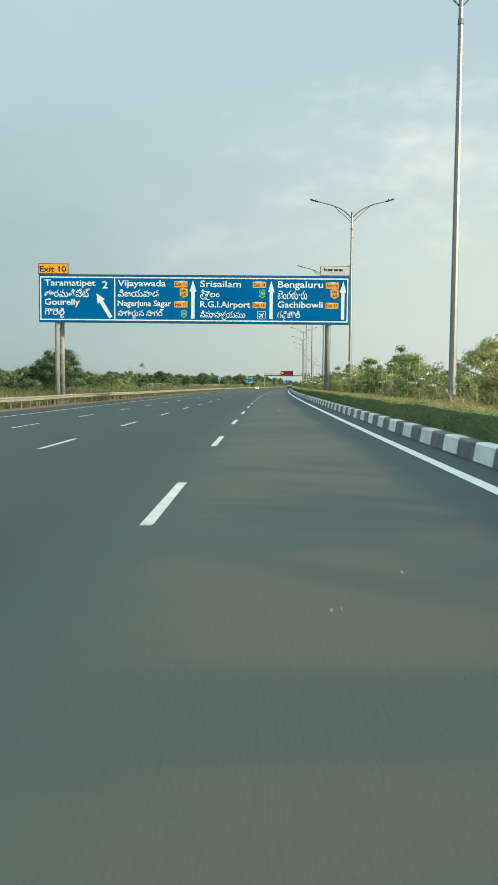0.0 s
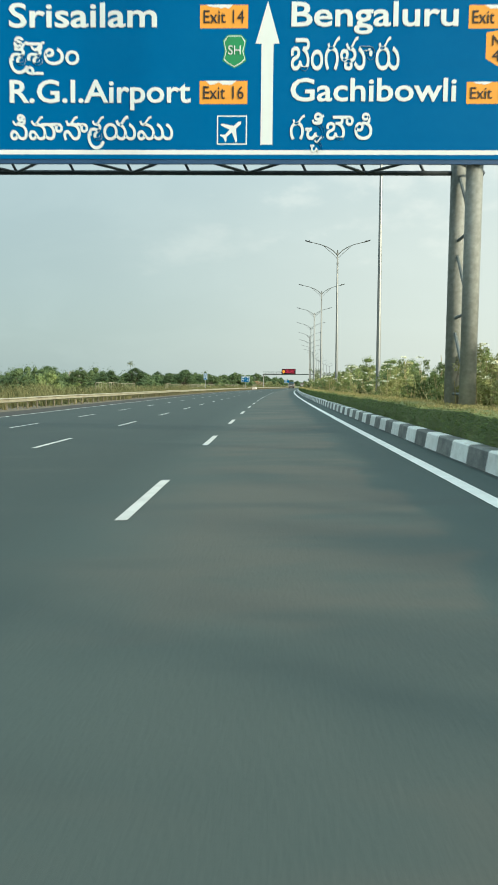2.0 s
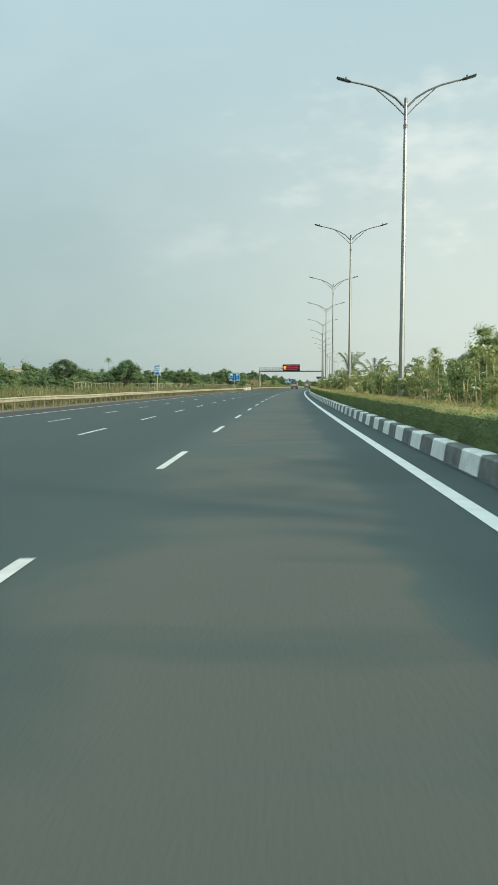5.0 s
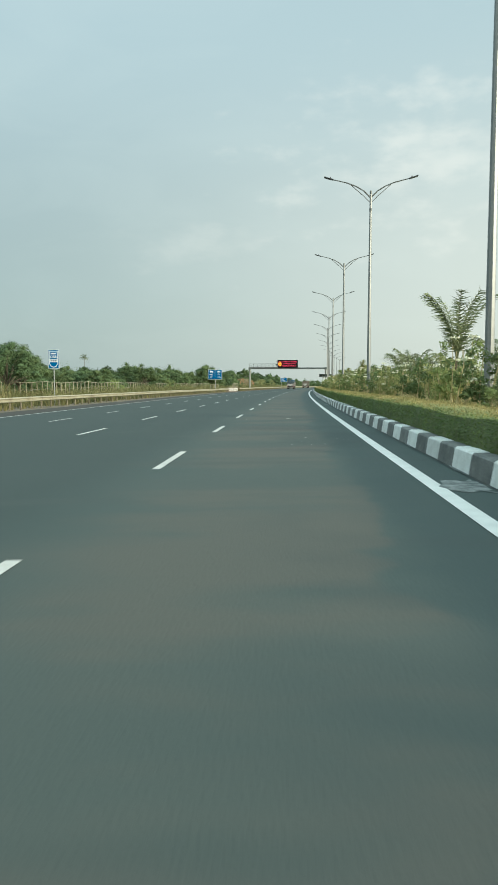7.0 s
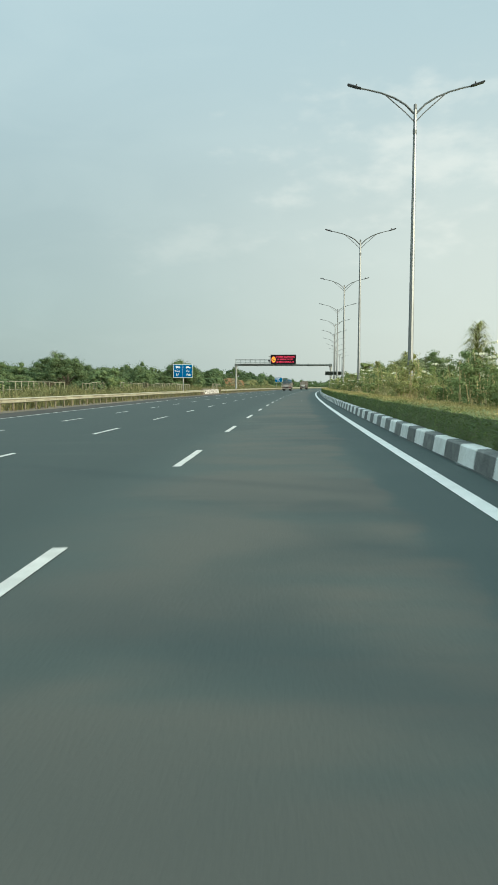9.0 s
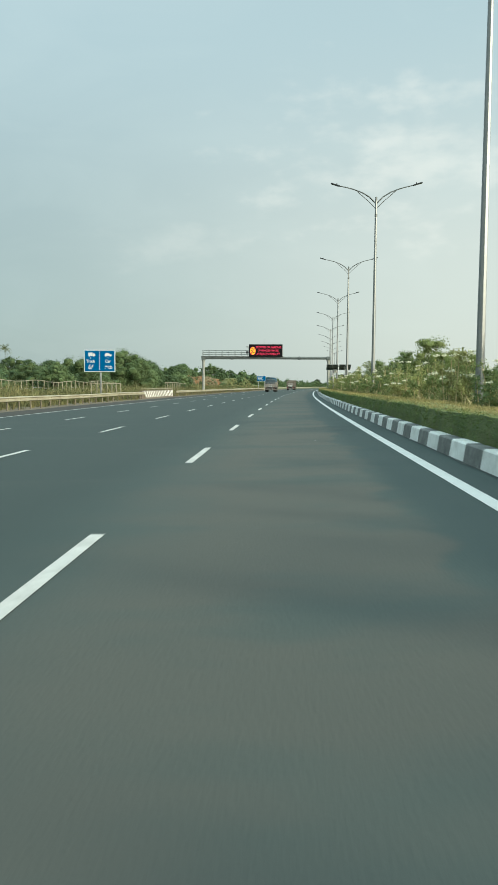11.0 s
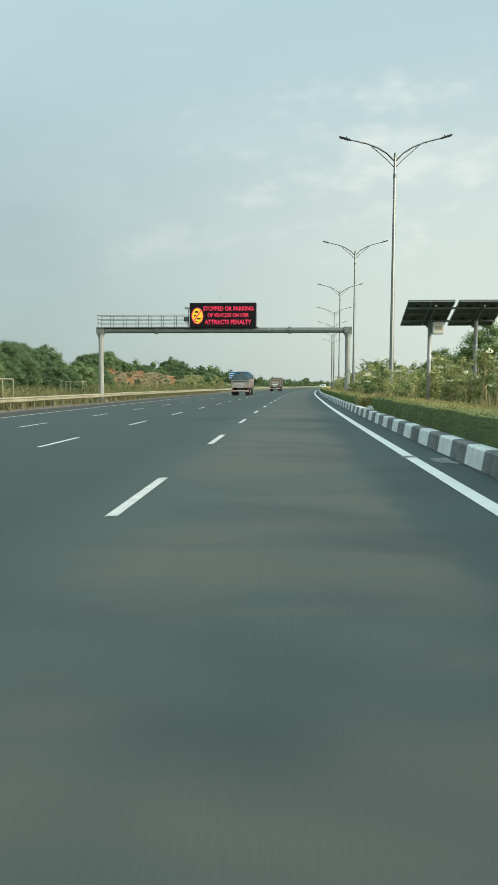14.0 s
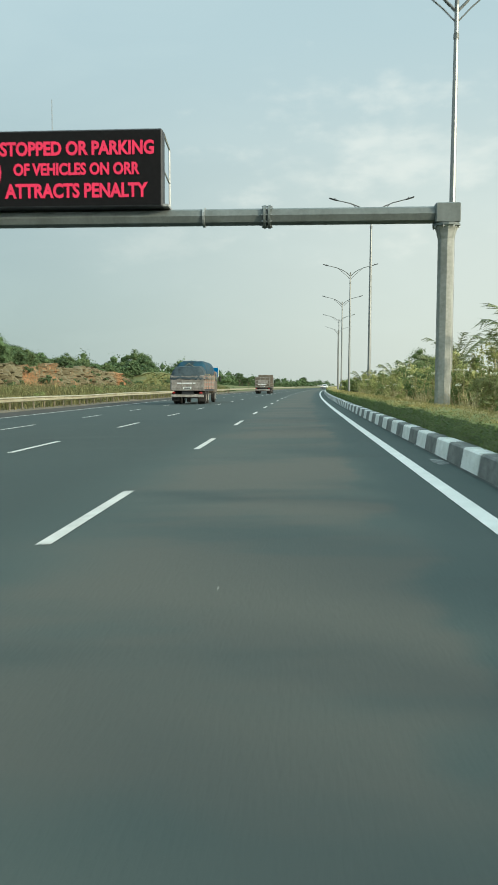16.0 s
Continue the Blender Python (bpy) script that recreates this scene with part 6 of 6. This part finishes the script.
def blades(name, label, n, srange, urange, hrange, mat, wide=0.02, cat="grass"):
    """Upright bent blades in tufts."""
    g = Geo()
    for _ in range(n):
        s, u = rnd.uniform(*srange), rnd.uniform(*urange)
        z = ground_z(s, u)
        h = rnd.uniform(*hrange) * (0.65 + 0.7 * max(0, 0.5 + noise.noise(Vector((s * 0.12, u * 0.3, 4)))))
        c = at(s, u, z)
        for _ in range(5):
            a = rnd.random() * 6.283
            o = Vector((math.cos(a), math.sin(a), 0))
            w = Vector((-o.y, o.x, 0)) * wide * rnd.uniform(0.6, 1.4)
            b = c + o * rnd.uniform(0, 0.16)
            mid = b + o * h * 0.18 + Vector((0, 0, h * 0.6))
            tip = b + o * h * rnd.uniform(0.25, 0.6) + Vector((0, 0, h * rnd.uniform(0.85, 1.05)))
            g.quad(b - w, b + w, mid + w * 0.8, mid - w * 0.8)
            g.tri(mid - w * 0.8, mid + w * 0.8, tip)
    return tagged(new(name, g.mesh(name, mat)), label, cat, kind="stuff")


blades("verge_weeds", "brown-green roadside weeds behind the guardrail", 7500, (15, 470), (-26.5, -20.3), (0.5, 1.15), M_WEED, 0.025, "weeds")
blades("verge_weeds", "straw-coloured dry grass along the guardrail", 6200, (15, 470), (-26.0, -19.5), (0.4, 1.05), M_VERGE, 0.022)
blades("verge_weeds", "tall dry brown weeds along the boundary fence", 5200, (20, 440), (-27.6, -23.6), (0.9, 1.75), M_WEED, 0.026, "weeds")
blades("verge_weeds", "tall green weeds in front of the scrub", 3500, (15, 520), (-33, -25), (0.7, 1.5), M_WEED, 0.025, "weeds")
thicket("verge_undergrowth", "low mixed green and brown undergrowth along the fence", [(rnd.uniform(18, 540), rnd.uniform(-30, -23.5), rnd.uniform(0.8, 1.9), rnd.uniform(0.6, 1.2)) for _ in range(800)], 130, 0.13, M_WEED, heart=0)
blades("verge_weeds", "tall olive weeds at the foot of the cutting", 3000, (408, 560), (-30.8, -25.0), (0.5, 1.7), M_WEED, 0.035, "weeds")
blades("median_grass", "dry straw-coloured grass behind the hedge", 11000, (-3, 420), (1.95, 4.0), (0.14, 0.42), M_STRAW, 0.014)
blades("median_grass", "dry trampled grass in the gap of the hedge", 2600, (342.9, 349.2), (0.95, 4.2), (0.06, 0.24), M_STRAW, 0.012)
blades("median_grass", "tall dry grass at the cut end of the hedge", 420, (348.2, 349.1), (1.0, 3.2), (0.30, 0.70), M_STRAW, 0.012)
thicket("dry_scrub", "brown dried scrub at the cut end of the hedge", [(rnd.uniform(348.1, 348.8), rnd.uniform(1.05, 2.6), rnd.uniform(0.35, 0.7), rnd.uniform(0.2, 0.35)) for _ in range(16)], 150, 0.06, M_WEED, heart=0)
blades("median_grass", "dry upright stalks between the shrubs", 1500, (-3, 420), (3.2, 6.0), (0.7, 1.5), M_STRAW, 0.016)
blades("median_grass", "pale dead stems standing along the foot of the shrubs", 3800, (-3, 420), (2.75, 3.7), (0.4, 1.0), M_STALK, 0.010)


# ---- lorries and car ----
M_TARP = material("blue_tarpaulin", (0.020, 0.032, 0.040), 0.6, second=(0.05, 0.068, 0.078), scale=1.5, amount=0.7, fine=5, bump=0.6, spec=0.2)
M_TARP2 = material("bright_blue_tarpaulin", (0.014, 0.072, 0.120), 0.6, second=(0.024, 0.034, 0.042), scale=2, amount=0.6, fine=5, bump=0.6, spec=0.2)
M_ORANGE = material("faded_orange_paint", (0.30, 0.12, 0.07), 0.65, second=(0.22, 0.15, 0.12), scale=2, amount=0.6, fine=12)
M_GREYP = material("dusty_grey_paint", (0.34, 0.33, 0.31), 0.65, second=(0.17, 0.155, 0.14), scale=2.5, amount=0.6, fine=12)
M_BROWN = material("dusty_brown_paint", (0.15, 0.125, 0.095), 0.7, second=(0.085, 0.075, 0.06), scale=2, amount=0.6, fine=12)
M_RED = material("tail_lamp_red", (0.35, 0.02, 0.02), 0.35, second=(0.25, 0.02, 0.02))
M_CARW = material("white_car_paint", (0.72, 0.72, 0.70), 0.3, second=(0.62, 0.62, 0.60), scale=2, amount=0.3, bump=0)
M_GLASSD = material("dark_glass", (0.02, 0.025, 0.03), 0.08, second=(0.03, 0.035, 0.04), bump=0)


def wheel(parent, x, y, r, w):
    t = part("wheel", Geo().tube([(x - w / 2, y, r), (x - w / 2 + 0.03, y, r), (x + w / 2 - 0.03, y, r), (x + w / 2, y, r)], [r * 0.92, r, r, r * 0.92], 18), M_RUBBER, parent)
    part("rim", Geo().tube([(x - w / 2 - 0.01, y, r), (x + w / 2 + 0.01, y, r)], r * 0.52, 12), M_GREYP, t)
    return t


def lorry(label, s, u, side_mat, tail_mat, loaded):
    top = thing("lorry", label, "lorry", m=stand(s, u, FALL * u))
    zb = 1.12
    part("chassis", Geo().box(-0.45, 0.45, 0.2, 8.4, 0.72, 0.98), M_DARK, top)
    H = 2.12 if loaded else 2.75
    part("floor", Geo().box(-1.22, 1.22, 0.05, 6.2, zb - 0.14, zb), M_DARK, top)
    for x in (-1.25, 1.17):
        sd = part("side_board", Geo().box(x, x + 0.08, 0.08, 6.2, zb, H, bevel=0.01), side_mat, top)
        for k in range(7):
            xx = x - 0.05 if x < 0 else x + 0.08
            part("stake", Geo().box(xx, xx + 0.05, 0.2 + k * 0.95, 0.3 + k * 0.95, zb, H), tail_mat, sd)
        for k in range(3):
            xx = x - 0.012 if x < 0 else x + 0.08
            part("stripe", Geo().box(xx, xx + 0.012, 0.1, 6.18, zb + 0.15 + k * 0.3, zb + 0.25 + k * 0.3), M_GREYP, sd)
    tg = part("tailgate", Geo().box(-1.25, 1.25, 0.0, 0.08, zb - 0.12, H, bevel=0.015), tail_mat, top)
    for k in range(4):
        z = zb + 0.05 + k * (H - zb - 0.2) / 3
        part("rib", Geo().box(-1.2, 1.2, -0.04, 0.0, z, z + 0.07), M_GREYP, tg)
    for x in (-1.15, -0.42, 0.36, 1.08):
        part("rib", Geo().box(x, x + 0.07, -0.04, 0.0, zb - 0.1, H - 0.02), M_GREYP, tg)
    part("lettering_bar", Geo().box(-0.75, 0.6, -0.03, -0.005, zb + 0.32, zb + 0.47), M_WHITE, tg)
    part("number_plate", Geo().box(-0.3, 0.3, -0.055, -0.04, zb - 0.02, zb + 0.16), M_WHITE, tg)
    part("plate_bar", Geo().box(-0.22, 0.22, -0.06, -0.054, zb + 0.03, zb + 0.11), M_BLACK, tg)
    part("front_board", Geo().box(-1.25, 1.25, 6.2, 6.28, zb, H + 0.35, bevel=0.01), side_mat, top)
    bp = part("bumper", Geo().box(-1.2, 1.2, 0.02, 0.14, 0.52, 0.72, bevel=0.02), M_GREYP, top)
    for x in (-1.1, 0.9):
        part("tail_lamp", Geo().box(x, x + 0.2, -0.02, 0.05, 0.80, 0.92, bevel=0.01), M_RED, top)
        part("mudflap", Geo().box(x - 0.12, x + 0.42, 0.35, 0.37, 0.25, 0.82), M_RUBBER, top)
    for y in (1.35, 2.65):
        part("axle", Geo().tube([(-1.0, y, 0.5), (1.0, y, 0.5)], 0.08, 8), M_DARK, top)
        for x in (-1.06, -0.76, 0.76, 1.06):
            wheel(top, x, y, 0.5, 0.27)
    for x in (-1.02, 1.02):
        wheel(top, x, 7.15, 0.5, 0.28)
    cab = part("cab", Geo().box(-1.2, 1.2, 6.5, 8.5, 0.75, 2.55 if loaded else 2.75, bevel=0.12), M_BROWN, top)
    part("windscreen", Geo().box(-1.05, 1.05, 8.44, 8.53, 1.65, 2.4, bevel=0.03), M_GLASSD, cab)
    for x in (-1.22, 1.19):
        part("side_window", Geo().box(x, x + 0.03, 7.2, 8.2, 1.75, 2.45), M_GLASSD, cab)
    for x in (-1.5, 1.32):
        part("mirror", Geo().box(x, x + 0.18, 8.25, 8.32, 1.75, 2.2, bevel=0.02), M_BLACK, cab)
    if loaded:
        def sheet(x0, x1, y0, y1, z0, z1, mat, seed, droop):
            g = Geo()
            nx, ny = 16, 26
            for i in range(ny + 1):
                for j in range(nx + 1):
                    a, b = j / nx * 2 - 1, i / ny
                    edge = min(1, (1 - abs(a)) * 3.2) ** 0.55
                    ends = min(1, b * 24, (1 - b) * 24) ** 0.5
                    z = z0 + (z1 - z0) * edge * ends * (0.86 + 0.14 * noise.noise(Vector((a * 2, b * 6, seed)))) + 0.09 * noise.noise(Vector((a * 5, b * 15, seed))) - droop * (1 - edge * ends) * (0.6 + 0.4 * noise.noise(Vector((a * 7, b * 13, seed + 2))))
                    g.v.append(((x0 + x1) / 2 + a * (x1 - x0) / 2 * (1 + 0.02 * noise.noise(Vector((a, b * 12, seed + 5)))), y0 + (y1 - y0) * b, z))
            w = nx + 1
            for i in range(ny):
                for j in range(nx):
                    k = i * w + j
                    g.f.append((k, k + 1, k + w + 1, k + w))
            return g
        part("tarpaulin", sheet(-1.30, 1.30, -0.08, 6.1, 2.12, 2.88, M_TARP, 1, 0.45), M_TARP, top, "dark blue wrinkled tarpaulin over the load", True)
        part("tarpaulin", sheet(-1.22, 1.24, 1.6, 6.9, 2.55, 3.32, M_TARP2, 5, 0.5), M_TARP2, top, "brighter blue tarpaulin", True)
        for k in range(5):
            y = 0.6 + k * 1.1
            part("rope", Geo().tube([(-1.32, y, 1.75), (-1.31, y + 0.1, 2.15), (0, y + 0.3, 3.02), (1.31, y + 0.4, 2.15), (1.32, y + 0.5, 1.75)], 0.015, 4), M_STALK, top)
    else:
        part("load", Geo().box(-1.15, 1.15, 0.1, 6.15, 2.2, 2.45, bevel=0.1), M_CONC_DARK, top)
        part("tailgate_panel", Geo().box(-0.8, 0.8, -0.05, -0.035, 1.7, 2.25), M_GREYP, tg)
    return top


lorry("loaded orange and grey lorry covered with blue tarpaulins on the road", 416.0, -10.1, M_ORANGE, M_GREYP, True)
lorry("dusty brown tipper lorry driving ahead on the road", 482.0, -9.3, M_BROWN, M_BROWN, False)


def car(label, s, u):
    top = thing("car", label, "car", m=stand(s, u, FALL * u))
    prof = [(0.0, 0.35), (0.02, 0.75), (0.25, 0.95), (0.7, 1.42), (1.2, 1.50), (2.3, 1.46), (3.0, 1.0), (3.85, 0.85), (3.95, 0.6), (3.95, 0.35)]
    g = Geo()
    n = len(prof)
    for x, k in ((-0.84, 0.97), (-0.70, 1.0), (0.70, 1.0), (0.84, 0.97)):
        g.v += [(x * (0.86 if z > 1.0 else 1.0), y, 0.35 + (z - 0.35) * k) for y, z in prof]
    for j in range(3):
        for k in range(n):
            g.f.append((j * n + k, (j + 1) * n + k, (j + 1) * n + (k + 1) % n, j * n + (k + 1) % n))
    g.f += [tuple(range(n)), tuple(range(4 * n - 1, 3 * n - 1, -1))]
    body = part("body", g, M_CARW, top)
    part("rear_window", Geo().add([(-0.58, 0.27, 1.0), (0.58, 0.27, 1.0), (0.50, 0.64, 1.38), (-0.50, 0.64, 1.38)], [(0, 1, 2, 3)]), M_GLASSD, body)
    for x in (-0.80, 0.62):
        part("tail_lamp", Geo().box(x, x + 0.18, -0.01, 0.06, 0.72, 0.9, bevel=0.01), M_RED, body)
    part("bumper", Geo().box(-0.82, 0.82, -0.06, 0.06, 0.32, 0.52, bevel=0.02), M_DARK, body)
    part("plate_bar", Geo().box(-0.24, 0.24, -0.075, -0.06, 0.56, 0.66), M_WHITE, body)
    for x in (-0.74, 0.74):
        for y in (0.7, 3.1):
            wheel(top, x, y, 0.30, 0.18)
    return top


car("small white car far ahead on the road", 612.0, -1.9)
car("small white car far ahead on the road", 668.0, -5.6)

# ---- litter and paint spills on the road ----
def scrap(s, u, w, l):
    g = Geo()
    n = 5
    z = surf(u)
    for i in range(n + 1):
        for j in range(n + 1):
            a, b = i / n - 0.5, j / n - 0.5
            q = Vector((a * 3 + s, b * 3, u))
            g.v.append(tuple(at(s + b * l, u + a * w * (1 + 0.5 * noise.noise(q)), z + 0.006 + 0.014 * abs(noise.noise(q * 2)))))
    for i in range(n):
        for j in range(n):
            k = i * (n + 1) + j
            g.f.append((k, k + n + 1, k + n + 2, k + 1))
    return tagged(new("litter", g.mesh("litter", M_BOARD)), "crumpled pale scrap of litter lying on the asphalt", "litter")


for s, u, w, l in ((37.99, -2.04, 0.46, 0.22), (263.4, -1.51, 0.12, 0.10), (195.6, -2.6, 0.05, 0.04), (194.2, -1.25, 0.09, 0.05), (173.23, -1.66, 0.10, 0.12), (173.88, -1.45, 0.04, 0.05), (173.05, -1.25, 0.04, 0.06), (173.2, -0.97, 0.07, 0.05), (174.18, -0.40, 0.05, 0.05), (174.35, -0.50, 0.03, 0.04), (174.72, -0.62, 0.04, 0.05), (175.09, -1.33, 0.08, 0.05), (5.19, -1.75, 0.05, 0.03), (4.34, -2.29, 0.03, 0.025), (4.36, -2.23, 0.02, 0.02), (365.55, -2.19, 0.02, 0.05), (301.6, -1.36, 0.03, 0.07), (298.9, -1.55, 0.04, 0.06), (185.19, -3.29, 0.04, 0.05), (312.84, -3.73, 0.03, 0.04), (312.47, -3.64, 0.025, 0.03), (308.25, -3.7, 0.03, 0.03)):
    scrap(s, u, w * 0.38, l * 0.32)


def twig(s, u):
    """A dry forked twig lying on the road."""
    ob = thing("twig", "pale dry forked twig lying on the asphalt", "twig", m=stand(s, u, surf(u) + 0.008))
    part("stick", Geo().tube([(-0.10, 0.02, 0), (-0.02, 0.0, 0.004), (0.09, 0.03, 0)], [0.005, 0.005, 0.003], 5), M_BOARD, ob)
    for path in ([(-0.06, 0.01, 0), (-0.03, 0.09, 0.004), (0.02, 0.11, 0)], [(-0.03, 0.0, 0), (0.02, -0.07, 0.004), (0.08, -0.08, 0)], [(-0.10, 0.02, 0), (-0.09, 0.10, 0)]):
        part("side_shoot", Geo().tube(path, 0.0035, 5), M_BOARD, ob)
    return ob


twig(185.0, -1.73)


def spill(s, u0, u1, l):
    """A ragged thin patch of spilt paint, broken into tongues at its ends."""
    g = Geo()
    n, rows = 14, 9
    for i in range(rows + 1):
        b = i / rows - 0.5
        a0 = u0 + (u1 - u0) * (0.28 * abs(b) + 0.34 * abs(noise.noise(Vector((s, i * 0.7, 1)))))
        a1 = u1 - (u1 - u0) * (0.30 * abs(noise.noise(Vector((s, i * 0.9, 6)))))
        for k in range(n + 1):
            uu = a0 + (a1 - a0) * k / n
            wob = 1 + 0.7 * noise.noise(Vector((uu * 6, s, 3)))
            g.v.append(tuple(at(s + b * l * wob, uu, surf(uu) + 0.006)))
    for i in range(rows):
        for k in range(n):
            o = i * (n + 1) + k
            g.f.append((o, o + 1, o + n + 2, o + n + 1))
    return part("paint_spill", g, M_SPILL, road, "pale splash of spilt paint")


M_SPILL = material("spilt_paint", (0.30, 0.31, 0.30), 0.8, second=(0.07, 0.085, 0.083), scale=7, amount=0.6, fine=30)
for s, u0, u1, l in ((166.6, 0.02, 0.60, 1.1), (372.7, 0.36, 0.60, 0.7), (354.6, 0.12, 0.55, 0.25), (90.0, 0.42, 0.60, 0.5), (203.5, 0.3, 0.60, 0.6), (326.6, 0.2, 0.60, 0.8), (327.3, -0.18, 0.14, 0.3)):
    spill(s, u0, u1, l)

# ---- dust gathered along the foot of the kerb ----
def dust_line(s):
    w = 0.012 + 0.05 * max(0.0, noise.noise(Vector((s * 0.9, 3, 1)))) + 0.03 * abs(noise.noise(Vector((s * 4.1, 5, 2))))
    return [(KERB_U - w, surf(KERB_U - w) + 0.004), (KERB_U - w * 0.4, surf(KERB_U) + 0.006), (KERB_U + 0.012, surf(KERB_U) + 0.010)]


M_DUST = material("kerb_dust", (0.105, 0.108, 0.1), 0.95, second=(0.06, 0.066, 0.063), scale=2.5, amount=0.7, fine=30, bump=0.5)
part("gutter_dust", strip(Geo(), -6.0, 420.0, 0.16, dust_line), M_DUST, road, "pale dust along the foot of the kerb")

# ---- paint slopped onto the road under the white blocks ----
smear = Geo()
for k in range(-335, 150, 2):
    if rnd.random() < 0.55:
        a, b = kerb_joint(k) - 0.05, kerb_joint(k + 1) + 0.08
        reach = rnd.uniform(0.02, 0.09)
        n = 9
        i = len(smear.v)
        for j in range(n + 1):
            s = a + (b - a) * j / n
            w = reach * max(0.05, 0.45 + 1.1 * noise.noise(Vector((s * 2.3, 4, 8)))) * min(1.0, 3.0 * min(j, n - j) / n + 0.1)
            smear.v += [tuple(at(s, KERB_U - w, surf(KERB_U - w) + 0.011)), tuple(at(s, KERB_U + 0.012, surf(KERB_U) + 0.013))]
        smear.f += [(i + 2 * j, i + 2 * j + 1, i + 2 * j + 3, i + 2 * j + 2) for j in range(n)]
tagged(part("paint_smear", smear, M_SPILL, kerb, "pale paint slopped along the foot of the kerb"), kind="stuff")

# ---- kerb blocks ----
far_blocks = {0: Geo(), 1: Geo()}
for k in range(-336, 215):
    s, e = kerb_joint(k), kerb_joint(k + 1)
    white = k % 2 != 0
    if 10 < s < 318:
        g = Geo()
        kerb_block(g, s, e - s)
        part("kerb_block", g, M_KERB_W if white else M_KERB_B, kerb)
    else:
        kerb_block(far_blocks[white], s, e - s)
for white, g in far_blocks.items():
    tagged(part("kerb_run", g, M_KERB_W if white else M_KERB_B, kerb), kind="stuff")
